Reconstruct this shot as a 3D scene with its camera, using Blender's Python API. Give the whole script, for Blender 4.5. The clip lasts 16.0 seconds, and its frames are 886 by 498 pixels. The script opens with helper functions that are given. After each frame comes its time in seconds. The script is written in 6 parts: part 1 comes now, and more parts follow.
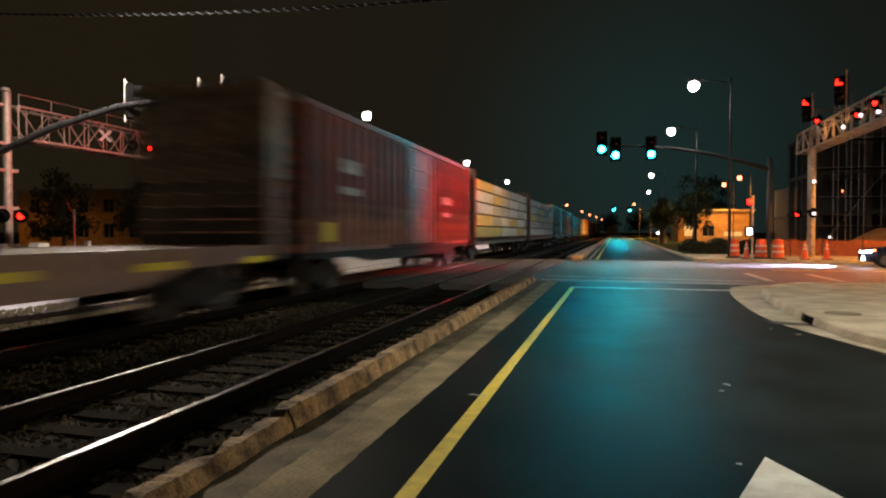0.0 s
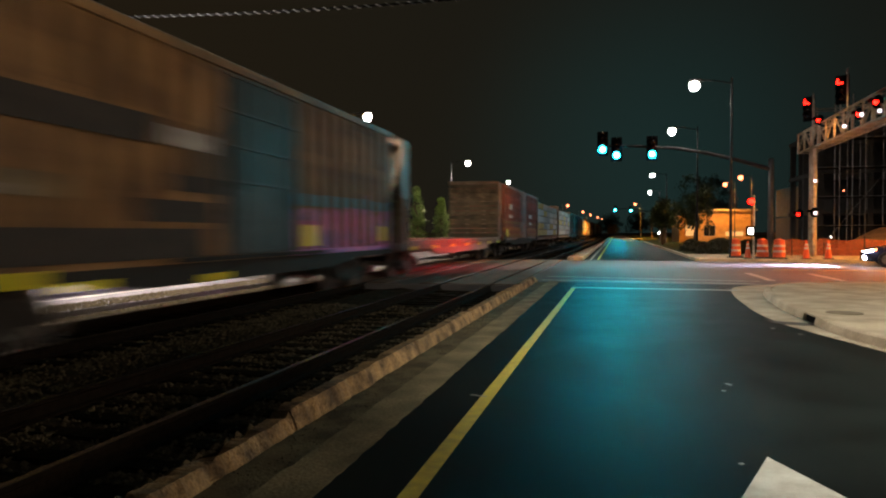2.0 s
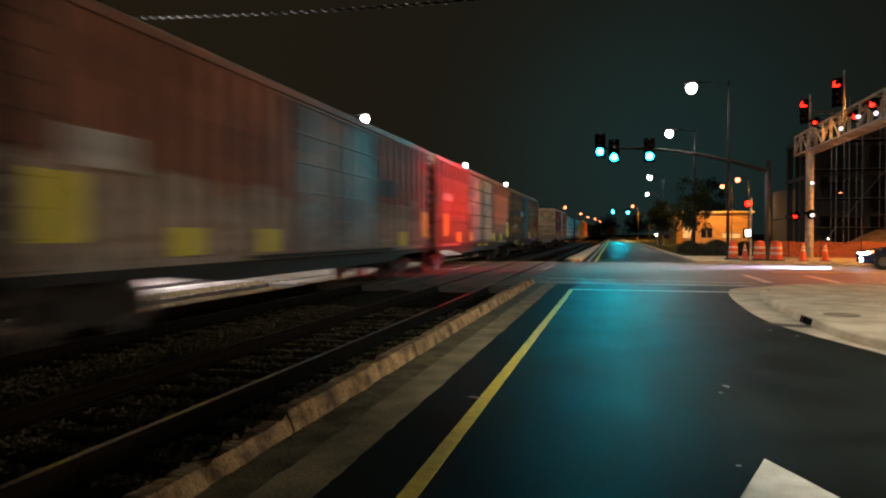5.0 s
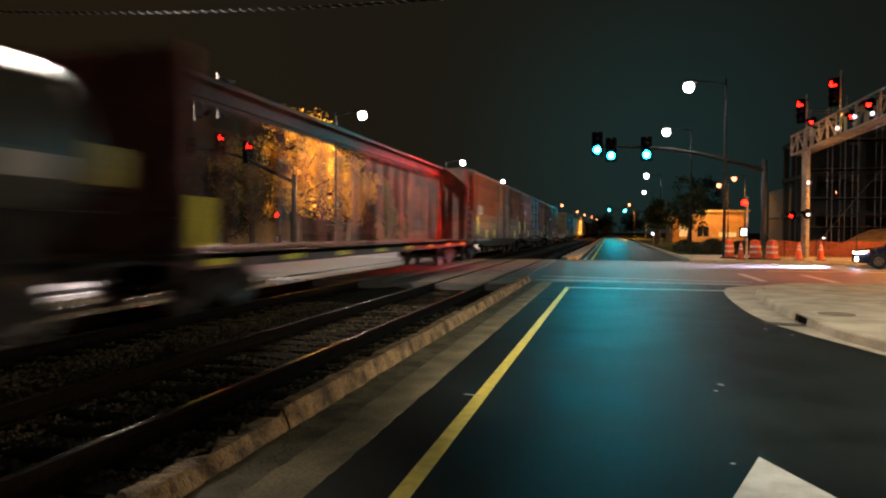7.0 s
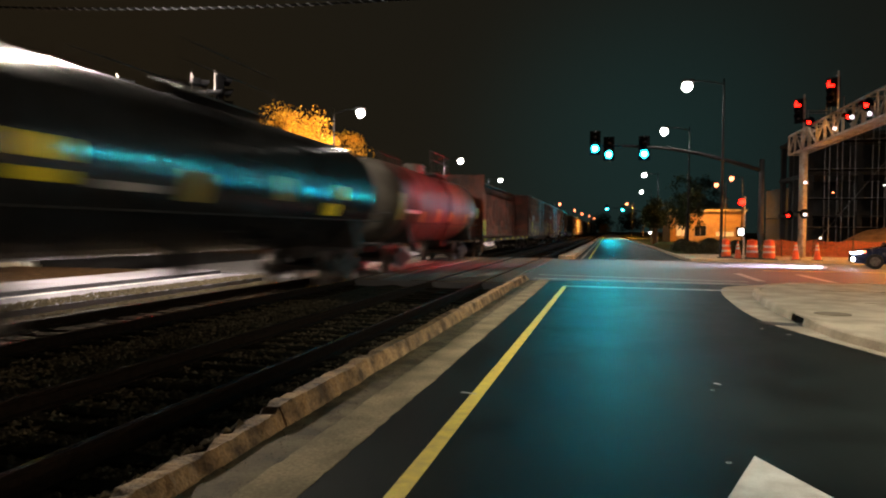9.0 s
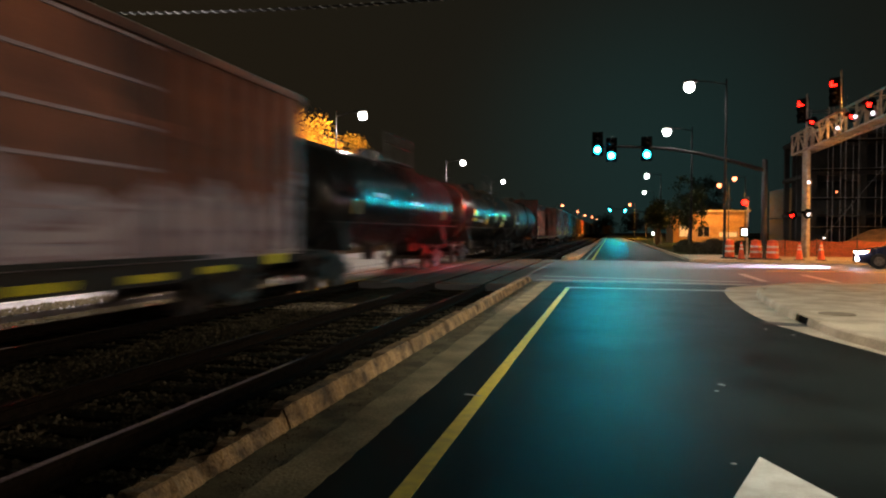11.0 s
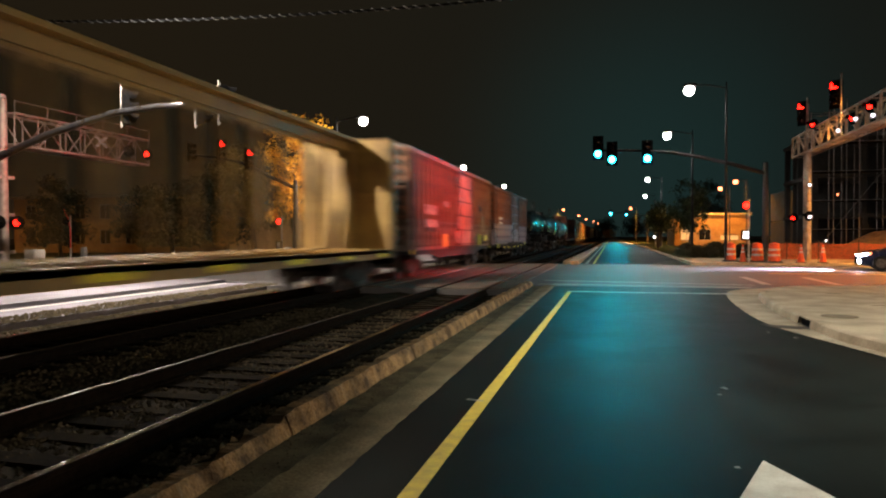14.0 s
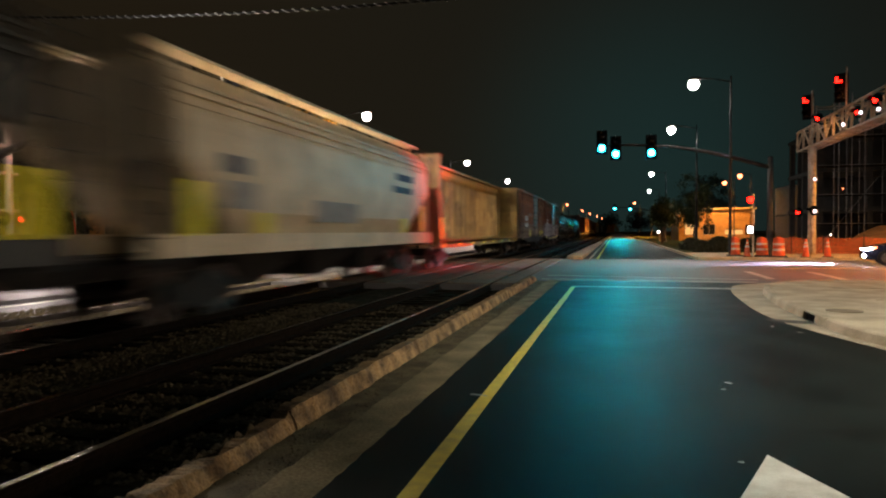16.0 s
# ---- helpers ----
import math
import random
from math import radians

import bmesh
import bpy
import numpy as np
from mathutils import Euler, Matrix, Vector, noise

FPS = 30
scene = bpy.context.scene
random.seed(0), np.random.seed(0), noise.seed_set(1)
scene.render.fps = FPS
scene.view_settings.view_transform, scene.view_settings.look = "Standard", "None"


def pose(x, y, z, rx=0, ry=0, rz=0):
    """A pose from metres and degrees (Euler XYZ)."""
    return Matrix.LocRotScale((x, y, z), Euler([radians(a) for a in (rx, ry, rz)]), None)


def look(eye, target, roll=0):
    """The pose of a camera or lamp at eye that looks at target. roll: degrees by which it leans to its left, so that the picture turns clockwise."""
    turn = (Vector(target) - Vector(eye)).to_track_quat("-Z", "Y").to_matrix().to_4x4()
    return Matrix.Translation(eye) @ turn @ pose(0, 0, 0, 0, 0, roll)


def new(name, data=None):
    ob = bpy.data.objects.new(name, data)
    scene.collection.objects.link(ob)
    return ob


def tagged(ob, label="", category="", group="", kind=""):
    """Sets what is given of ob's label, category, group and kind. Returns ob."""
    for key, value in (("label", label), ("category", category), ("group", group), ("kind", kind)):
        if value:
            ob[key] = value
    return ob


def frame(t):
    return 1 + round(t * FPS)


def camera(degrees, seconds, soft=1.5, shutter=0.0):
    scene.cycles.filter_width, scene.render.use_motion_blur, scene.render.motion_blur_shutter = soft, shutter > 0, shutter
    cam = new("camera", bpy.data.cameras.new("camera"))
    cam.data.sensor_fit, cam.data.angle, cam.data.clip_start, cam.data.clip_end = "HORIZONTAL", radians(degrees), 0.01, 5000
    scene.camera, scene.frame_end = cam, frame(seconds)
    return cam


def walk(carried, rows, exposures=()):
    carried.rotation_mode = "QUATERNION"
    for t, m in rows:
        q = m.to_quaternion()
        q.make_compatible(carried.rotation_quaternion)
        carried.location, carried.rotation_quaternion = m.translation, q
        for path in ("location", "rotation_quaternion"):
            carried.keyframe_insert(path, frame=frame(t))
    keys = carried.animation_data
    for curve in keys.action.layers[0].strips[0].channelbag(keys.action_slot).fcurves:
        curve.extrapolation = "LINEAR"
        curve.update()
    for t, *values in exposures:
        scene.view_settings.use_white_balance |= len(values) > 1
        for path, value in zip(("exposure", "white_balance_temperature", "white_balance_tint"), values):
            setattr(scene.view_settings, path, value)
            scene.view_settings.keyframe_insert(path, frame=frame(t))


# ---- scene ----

# ---- camera: held at eye height beside the track, only its aim drifts ----
def aim(yaw, pitch, roll):
    return pose(0, 0, 1.5, 90 + pitch, 0, yaw) @ pose(0, 0, 0, 0, 0, roll)


cam = camera(67.2, 16.0, soft=2.1, shutter=2.2)
walk(cam, [(t, aim(a, b, c)) for t, a, b, c in (
    (0, 14.442, -1.456, 0.000),
    (0.5, 14.371, -1.410, -0.114),
    (1, 14.162, -1.505, 0.092),
    (1.5, 14.365, -1.339, -0.307),
    (2, 14.542, -1.392, -0.184),
    (2.5, 14.539, -1.117, -0.385),
    (3, 14.439, -1.164, -0.305),
    (3.5, 14.261, -1.320, 0.008),
    (4, 14.320, -1.224, -0.190),
    (6.5, 14.241, -1.322, 0.017),
    (7, 14.046, -1.466, 0.164),
    (7.5, 13.809, -1.499, 0.100),
    (8, 13.809, -1.324, 0.188),
    (8.5, 13.855, -1.424, 0.271),
    (9, 13.830, -1.618, 0.438),
    (11.5, 14.124, -1.347, 0.061),
    (12, 14.123, -1.256, 0.035),
    (12.5, 14.075, -1.253, 0.016),
    (13, 14.077, -1.121, -0.096),
    (13.5, 14.223, -1.252, -0.118),
    (14, 14.189, -1.034, -0.236),
    (14.5, 14.207, -1.307, -0.182),
    (15, 14.237, -1.246, -0.111),
    (15.5, 14.372, -1.353, -0.274),
    (16, 14.504, -1.448, -0.361),
)], exposures=[(0.0, 0.42), (16.0, 0.42)])

SPEED = 13.5            # the train, metres a second along +y
TRACK_A, TRACK_B = -4.29, -8.22   # centre lines
RAIL = 0.7525           # half the distance of the rail centres

# ---- night sky and lamps ----
world = bpy.data.worlds.new("night_sky")
scene.world = world
world.use_nodes = True
wn, wl = world.node_tree.nodes, world.node_tree.links
bg = wn["Background"]
co = wn.new("ShaderNodeTexCoord")
sep = wn.new("ShaderNodeSeparateXYZ")
ramp = wn.new("ShaderNodeValToRGB")
wl.new(co.outputs["Generated"], sep.inputs[0])
# warm glow over the far side of the tracks, colder and darker over the road
shift = wn.new("ShaderNodeMath")
shift.operation = "ADD"
shift.inputs[1].default_value = 0.75
wl.new(sep.outputs["X"], shift.inputs[0])
wl.new(shift.outputs[0], ramp.inputs[0])
ramp.color_ramp.elements[0].position, ramp.color_ramp.elements[0].color = 0.15, (0.0118, 0.0084, 0.0045, 1)
ramp.color_ramp.elements[1].position, ramp.color_ramp.elements[1].color = 0.95, (0.0074, 0.0084, 0.0066, 1)
# signal bloom put into the sky colour: strongest low over the far end of the road, fading smoothly all round
bloom = wn.new("ShaderNodeVectorMath")
bloom.operation = "DOT_PRODUCT"
bloom.inputs[1].default_value = Vector((0.05, 0.995, 0.10)).normalized()
wl.new(co.outputs["Generated"], bloom.inputs[0])
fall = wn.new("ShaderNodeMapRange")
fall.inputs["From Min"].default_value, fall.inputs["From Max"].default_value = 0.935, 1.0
wl.new(bloom.outputs["Value"], fall.inputs["Value"])
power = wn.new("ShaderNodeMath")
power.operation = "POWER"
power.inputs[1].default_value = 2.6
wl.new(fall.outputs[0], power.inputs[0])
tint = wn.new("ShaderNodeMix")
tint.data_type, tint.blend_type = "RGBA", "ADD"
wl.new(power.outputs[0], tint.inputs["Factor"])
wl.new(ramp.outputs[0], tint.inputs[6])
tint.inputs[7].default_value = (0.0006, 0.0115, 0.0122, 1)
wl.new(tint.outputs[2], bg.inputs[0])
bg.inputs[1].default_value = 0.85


def lamp(name, kind, eye, target, power, color, size=0.3, spot=120, blend=0.6):
    d = bpy.data.lights.new(name, kind)
    d.energy, d.color = power, color
    if kind == "AREA":
        d.shape, d.size = "DISK", size
    else:
        d.shadow_soft_size = size / 2
    if kind == "SPOT":
        d.spot_size, d.spot_blend = radians(spot), blend
    ob = new(name, d)
    ob.matrix_world = look(eye, target)
    return ob


WHITE, WARM, SODIUM = (1.0, 0.93, 0.82), (1.0, 0.72, 0.40), (1.0, 0.38, 0.06)
CYAN, RED, XENON = (0.0, 0.52, 0.74), (1.0, 0.014, 0.012), (0.80, 0.71, 1.0)

# ---- materials ----
mats = {}


def mat(name, c1, c2=None, scale=6.0, rough=0.7, metal=0.0, bump=0.0, bscale=40.0, spec=0.5, fine=0.25, rvar=0.1, random_shade=0.0):
    """Two scales of colour noise, fine relief and uneven roughness."""
    if name in mats:
        return mats[name]
    m = bpy.data.materials.new(name)
    m.use_nodes = True
    n, l = m.node_tree.nodes, m.node_tree.links
    b = n["Principled BSDF"]
    b.inputs["Metallic"].default_value = metal
    b.inputs["Specular IOR Level"].default_value = spec
    tc = n.new("ShaderNodeTexCoord")
    n1 = n.new("ShaderNodeTexNoise")
    n1.inputs["Scale"].default_value, n1.inputs["Detail"].default_value = scale, 5
    n2 = n.new("ShaderNodeTexNoise")
    n2.inputs["Scale"].default_value, n2.inputs["Detail"].default_value = bscale, 3
    l.new(tc.outputs["Object"], n1.inputs["Vector"])
    l.new(tc.outputs["Object"], n2.inputs["Vector"])
    c2 = c2 or tuple(v * 0.6 for v in c1)
    r = n.new("ShaderNodeValToRGB")
    r.color_ramp.elements[0].position, r.color_ramp.elements[0].color = 0.35, (*c2, 1)
    r.color_ramp.elements[1].position, r.color_ramp.elements[1].color = 0.62, (*c1, 1)
    l.new(n1.outputs["Fac"], r.inputs[0])
    mr = n.new("ShaderNodeMapRange")
    mr.inputs["To Min"].default_value, mr.inputs["To Max"].default_value = 1 - fine * 2, 1 + fine * 2
    l.new(n2.outputs["Fac"], mr.inputs["Value"])
    hsv = n.new("ShaderNodeHueSaturation")
    l.new(r.outputs[0], hsv.inputs["Color"])
    if random_shade:
        oi = n.new("ShaderNodeObjectInfo")
        m2 = n.new("ShaderNodeMapRange")
        m2.inputs["To Min"].default_value, m2.inputs["To Max"].default_value = 1 - random_shade, 1 + random_shade
        mu = n.new("ShaderNodeMath")
        mu.operation = "MULTIPLY"
        l.new(oi.outputs["Random"], m2.inputs["Value"])
        l.new(m2.outputs[0], mu.inputs[0])
        l.new(mr.outputs[0], mu.inputs[1])
        l.new(mu.outputs[0], hsv.inputs["Value"])
    else:
        l.new(mr.outputs[0], hsv.inputs["Value"])
    l.new(hsv.outputs[0], b.inputs["Base Color"])
    rr = n.new("ShaderNodeMapRange")
    rr.inputs["To Min"].default_value, rr.inputs["To Max"].default_value = max(0.02, rough - rvar), min(1, rough + rvar)
    l.new(n1.outputs["Fac"], rr.inputs["Value"])
    l.new(rr.outputs[0], b.inputs["Roughness"])
    if bump:
        bp = n.new("ShaderNodeBump")
        bp.inputs["Strength"].default_value, bp.inputs["Distance"].default_value = bump, 0.02
        l.new(n2.outputs["Fac"], bp.inputs["Height"])
        l.new(bp.outputs[0], b.inputs["Normal"])
    mats[name] = m
    return m


def glow(name, color, strength):
    if name in mats:
        return mats[name]
    m = bpy.data.materials.new(name)
    m.use_nodes = True
    b = m.node_tree.nodes["Principled BSDF"]
    b.inputs["Base Color"].default_value = (*[v * 0.5 for v in color], 1)
    b.inputs["Emission Color"].default_value = (*color, 1)
    b.inputs["Emission Strength"].default_value = strength
    mats[name] = m
    return m


def car_side(name, base, rust, tags, amount=0.55, top=2.7, streak=0.5, rough=0.55, front=None, band=None, patchy=0.5, bump=0.15):
    """Weathered wagon paint: rust blotches, rain streaks and sprayed patches on the lower half."""
    if name in mats:
        return mats[name]
    m = mat(name, base, rust, scale=1.3, rough=rough, bump=bump, bscale=25, rvar=0.1 if rough > 0.3 else 0.04)
    n, l = m.node_tree.nodes, m.node_tree.links
    b = n["Principled BSDF"]
    old = b.inputs["Base Color"].links[0].from_socket
    tc = n.new("ShaderNodeTexCoord")
    sp = n.new("ShaderNodeSeparateXYZ")
    l.new(tc.outputs["Object"], sp.inputs[0])
    mp = n.new("ShaderNodeMapping")
    mp.inputs["Scale"].default_value = (1, 6, 0.35)
    l.new(tc.outputs["Object"], mp.inputs["Vector"])
    st = n.new("ShaderNodeTexNoise")
    st.inputs["Scale"].default_value, st.inputs["Detail"].default_value = 1.2, 4
    l.new(mp.outputs[0], st.inputs["Vector"])
    sr = n.new("ShaderNodeMapRange")
    sr.inputs["From Min"].default_value, sr.inputs["From Max"].default_value = 0.45, 0.75
    sr.inputs["To Max"].default_value = streak
    l.new(st.outputs["Fac"], sr.inputs["Value"])
    mx = n.new("ShaderNodeMix")
    mx.data_type = "RGBA"
    l.new(sr.outputs[0], mx.inputs["Factor"])
    l.new(old, mx.inputs[6])
    mx.inputs[7].default_value = (*[v * 0.35 for v in rust], 1)
    out = mx.outputs[2]
    # repainted squares and scraped spots, in a dull grid of panel-sized patches
    vp = n.new("ShaderNodeMapping")
    vp.inputs["Scale"].default_value, vp.inputs["Location"].default_value = (0.2, 0.55, 0.9), (3.0, base[0] * 70, len(name))
    l.new(tc.outputs["Object"], vp.inputs["Vector"])
    vo = n.new("ShaderNodeTexVoronoi")
    vo.distance = "CHEBYCHEV"
    vo.inputs["Scale"].default_value, vo.inputs["Randomness"].default_value = 1.0, 0.8
    l.new(vp.outputs[0], vo.inputs["Vector"])
    vs = n.new("ShaderNodeSeparateColor")
    l.new(vo.outputs["Color"], vs.inputs[0])
    vr = n.new("ShaderNodeMapRange")
    vr.inputs["From Min"].default_value, vr.inputs["From Max"].default_value = 0.0, 1.0
    vr.inputs["To Min"].default_value, vr.inputs["To Max"].default_value = 1 - 1.15 * patchy, 1 + 0.8 * patchy
    l.new(vs.outputs[0], vr.inputs["Value"])
    vh = n.new("ShaderNodeHueSaturation")
    l.new(out, vh.inputs["Color"])
    l.new(vr.outputs[0], vh.inputs["Value"])
    out = vh.outputs[0]
    if tags:
        ns = n.new("ShaderNodeTexNoise")
        ns.inputs["Scale"].default_value, ns.inputs["Detail"].default_value, ns.inputs["Distortion"].default_value = 0.7, 2.5, 1.8
        mp2 = n.new("ShaderNodeMapping")
        mp2.inputs["Location"].default_value = (len(name) * 3.7, base[0] * 90, 5.0)
        l.new(tc.outputs["Object"], mp2.inputs["Vector"])
        l.new(mp2.outputs[0], ns.inputs["Vector"])
        cr = n.new("ShaderNodeValToRGB")
        cr.color_ramp.interpolation = "CONSTANT"
        el = cr.color_ramp.elements
        el[0].position, el[0].color = 0.0, (*tags[0], 1)
        el[1].position, el[1].color = 0.43, (*tags[1 % len(tags)], 1)
        for p, c in zip((0.5, 0.57, 0.65), (tags[2 % len(tags)], tags[0], tags[1 % len(tags)])):
            e = el.new(p)
            e.color = (*c, 1)
        l.new(ns.outputs["Fac"], cr.inputs[0])
        n3 = n.new("ShaderNodeTexNoise")
        n3.inputs["Scale"].default_value, n3.inputs["Detail"].default_value = 0.33, 3
        l.new(mp2.outputs[0], n3.inputs["Vector"])
        ad = n.new("ShaderNodeMath")
        ad.operation = "MULTIPLY_ADD"
        ad.inputs[1].default_value, ad.inputs[2].default_value = 3.2, top - 1.6
        l.new(n3.outputs["Fac"], ad.inputs[0])
        lt = n.new("ShaderNodeMath")
        lt.operation = "LESS_THAN"
        l.new(sp.outputs["Z"], lt.inputs[0])
        l.new(ad.outputs[0], lt.inputs[1])
        am = n.new("ShaderNodeMath")
        am.operation = "MULTIPLY"
        am.inputs[1].default_value = amount
        l.new(lt.outputs[0], am.inputs[0])
        mask = am.outputs[0]
        if front is not None:
            gt = n.new("ShaderNodeMath")
            gt.operation = "GREATER_THAN"
            gt.inputs[1].default_value = front
            l.new(sp.outputs["Y"], gt.inputs[0])
            both = n.new("ShaderNodeMath")
            both.operation = "MULTIPLY"
            l.new(gt.outputs[0], both.inputs[0])
            l.new(mask, both.inputs[1])
            mask = both.outputs[0]
        m3 = n.new("ShaderNodeMix")
        m3.data_type = "RGBA"
        l.new(mask, m3.inputs["Factor"])
        l.new(out, m3.inputs[6])
        l.new(cr.outputs[0], m3.inputs[7])
        out = m3.outputs[2]
        if band:
            # a sprayed stripe along the wagon, uneven in height
            wob = n.new("ShaderNodeMath")
            wob.operation = "MULTIPLY_ADD"
            wob.inputs[1].default_value, wob.inputs[2].default_value = 0.5, band[0] - 0.25
            l.new(n3.outputs["Fac"], wob.inputs[0])
            near = n.new("ShaderNodeMath")
            near.operation = "COMPARE"
            near.inputs[2].default_value = band[1]
            l.new(sp.outputs["Z"], near.inputs[0])
            l.new(wob.outputs[0], near.inputs[1])
            where = n.new("ShaderNodeMath")
            where.operation = "MULTIPLY"
            l.new(near.outputs[0], where.inputs[0])
            l.new(gt.outputs[0], where.inputs[1])
            m4 = n.new("ShaderNodeMix")
            m4.data_type = "RGBA"
            l.new(where.outputs[0], m4.inputs["Factor"])
            l.new(out, m4.inputs[6])
            m4.inputs[7].default_value = (*band[2], 1)
            out = m4.outputs[2]
    l.new(out, b.inputs["Base Color"])
    return m


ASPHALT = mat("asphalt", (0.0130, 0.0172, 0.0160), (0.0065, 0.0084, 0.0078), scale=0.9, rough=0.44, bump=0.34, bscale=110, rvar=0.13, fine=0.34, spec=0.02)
STREET = mat("street_asphalt", (0.105, 0.098, 0.098), (0.065, 0.060, 0.060), scale=0.35, rough=0.62, bump=0.3, bscale=110, fine=0.2)
CONCRETE = mat("concrete", (0.44, 0.37, 0.27), (0.27, 0.225, 0.155), scale=1.7, rough=0.85, bump=0.35, bscale=45, fine=0.22)
# darker copy of STREET: the unlit far street's dark is put into the colour
DARKSTREET = mat("dark_street_asphalt", (0.016, 0.015, 0.015), (0.008, 0.0075, 0.0075), scale=0.7, rough=0.95, bump=0.4, bscale=90, fine=0.3, spec=0.03)
PAVE = mat("pale_pavement", (0.26, 0.24, 0.275), (0.14, 0.13, 0.15), scale=0.4, rough=0.85, bump=0.2, bscale=50, fine=0.12)
LANE = mat("service_lane_asphalt", (0.21, 0.195, 0.235), (0.12, 0.112, 0.135), scale=0.6, rough=0.8, bump=0.3, bscale=90, fine=0.25)
MULCH = mat("bark_mulch", (0.045, 0.024, 0.011), (0.015, 0.009, 0.005), scale=5, rough=0.95, bump=0.8, bscale=30, fine=0.4, spec=0.02)
KERBM = mat("kerb_concrete", (0.36, 0.232, 0.108), (0.085, 0.055, 0.028), scale=4.5, rough=0.95, bump=0.9, bscale=40, fine=0.4, random_shade=0.15)
GUTTER = mat("gutter_concrete", (0.28, 0.225, 0.13), (0.16, 0.128, 0.072), scale=2.2, rough=0.9, bump=0.4, bscale=38, fine=0.3, spec=0.12)
# silt colour carries part of the kerb's shadow; slab joints use it too
SHADESILT = mat("gutter_silt", (0.165, 0.132, 0.072), (0.07, 0.057, 0.032), scale=3.4, rough=0.8, bump=0.5, bscale=60, spec=0.12)
BALLAST = mat("ballast", (0.040, 0.032, 0.021), (0.016, 0.013, 0.009), scale=9, rough=0.95, bump=0.9, bscale=45, fine=0.35, spec=0.03)
STONE = mat("ballast_stone", (0.115, 0.092, 0.058), (0.040, 0.033, 0.022), scale=11, rough=0.95, bump=0.3, spec=0.04)
DIRT = mat("dirt", (0.12, 0.085, 0.055), (0.07, 0.05, 0.033), scale=1.5, rough=0.95, bump=0.6, bscale=30, spec=0.03)
GRASS = mat("grass", (0.035, 0.05, 0.018), (0.02, 0.03, 0.01), scale=3, rough=0.95, bump=0.6, bscale=60, spec=0.02)
TIE = mat("tie_wood", (0.017, 0.012, 0.006), (0.006, 0.004, 0.0025), scale=9, rough=0.95, bump=0.5, bscale=30, random_shade=0.3, spec=0.02)
RAILTOP = mat("polished_rail", (0.40, 0.38, 0.38), (0.28, 0.26, 0.26), scale=8, rough=0.22, metal=1.0, fine=0.05)
RUST = mat("rail_rust", (0.014, 0.009, 0.006), (0.007, 0.005, 0.0035), scale=12, rough=0.9, bump=0.3, spec=0.03)
YELLOW = mat("yellow_road_paint", (0.74, 0.58, 0.055), (0.56, 0.42, 0.05), scale=9, rough=0.6, bump=0.2, bscale=90, fine=0.12)
WHITEP = mat("white_road_paint", (0.74, 0.74, 0.68), (0.52, 0.50, 0.43), scale=4, rough=0.6, bump=0.2, bscale=90, fine=0.1)
WORN = mat("worn_white_paint", (0.42, 0.41, 0.37), (0.25, 0.24, 0.22), scale=5, rough=0.7, bscale=60)
PANEL = mat("crossing_panel", (0.12, 0.085, 0.055), (0.05, 0.036, 0.025), scale=2, rough=0.8, bump=0.3)
GALV = mat("galvanized_steel", (0.40, 0.37, 0.34), (0.24, 0.21, 0.19), scale=5, rough=0.5, metal=0.55, fine=0.1)
DARKSTEEL = mat("dark_painted_steel", (0.020, 0.019, 0.021), (0.012, 0.011, 0.012), scale=4, rough=0.55, fine=0.1, spec=0.25)
ARMSTEEL = mat("weathered_mast_steel", (0.11, 0.11, 0.12), (0.07, 0.07, 0.08), scale=4, rough=0.30, metal=0.8, fine=0.1)
BLACK = mat("black_plastic", (0.004, 0.004, 0.0044), (0.0025, 0.0025, 0.003), rough=0.85, spec=0.03)
IRON = mat("underframe_iron", (0.021, 0.017, 0.015), (0.011, 0.009, 0.008), scale=6, rough=0.8, bump=0.2)
WHEEL = mat("wheel_steel", (0.18, 0.16, 0.145), (0.07, 0.055, 0.048), scale=9, rough=0.45, metal=0.8)
TAPE = mat("yellow_reflective_tape", (0.95, 0.85, 0.03), (0.85, 0.72, 0.02), scale=20, rough=0.35, fine=0.05)
# dim copy of TAPE: the missing retroreflection is put into the colour
DIMTAPE = mat("dim_yellow_tape", (0.34, 0.29, 0.045), (0.20, 0.16, 0.04), scale=14, rough=0.5, fine=0.2)
TAPEW = mat("white_reflective_tape", (0.9, 0.9, 0.92), (0.8, 0.8, 0.82), scale=20, rough=0.35, fine=0.05)
STENCIL = mat("white_stencil", (0.62, 0.60, 0.58), (0.40, 0.38, 0.37), scale=6, rough=0.7)
BARK = mat("bark", (0.11, 0.075, 0.045), (0.06, 0.04, 0.025), scale=8, rough=0.95, bump=0.7, bscale=25)
LAMPGLOW = glow("lamp_bowl_white", (1.0, 0.93, 0.80), 45)
SODIUMGLOW = glow("lamp_bowl_sodium", (1.0, 0.20, 0.075), 8)
GREENGLOW = glow("green_lens_lit", (0.0012, 0.84, 1.0), 300)
GREENCORE = glow("green_glare_core", (0.02, 0.88, 1.0), 300)
REDGLOW = glow("red_lens_lit", (1.0, 0.006, 0.003), 13)
HOTGLOW = glow("white_flasher_glare", (0.9, 0.82, 1.0), 4)
WALKGLOW = glow("walk_signal_lit", (0.95, 1.0, 0.98), 6)
HEADGLOW = glow("headlamp_lit", (0.80, 0.82, 1.0), 60)
DIMLENS = mat("unlit_lens", (0.02, 0.015, 0.012), rough=0.2)


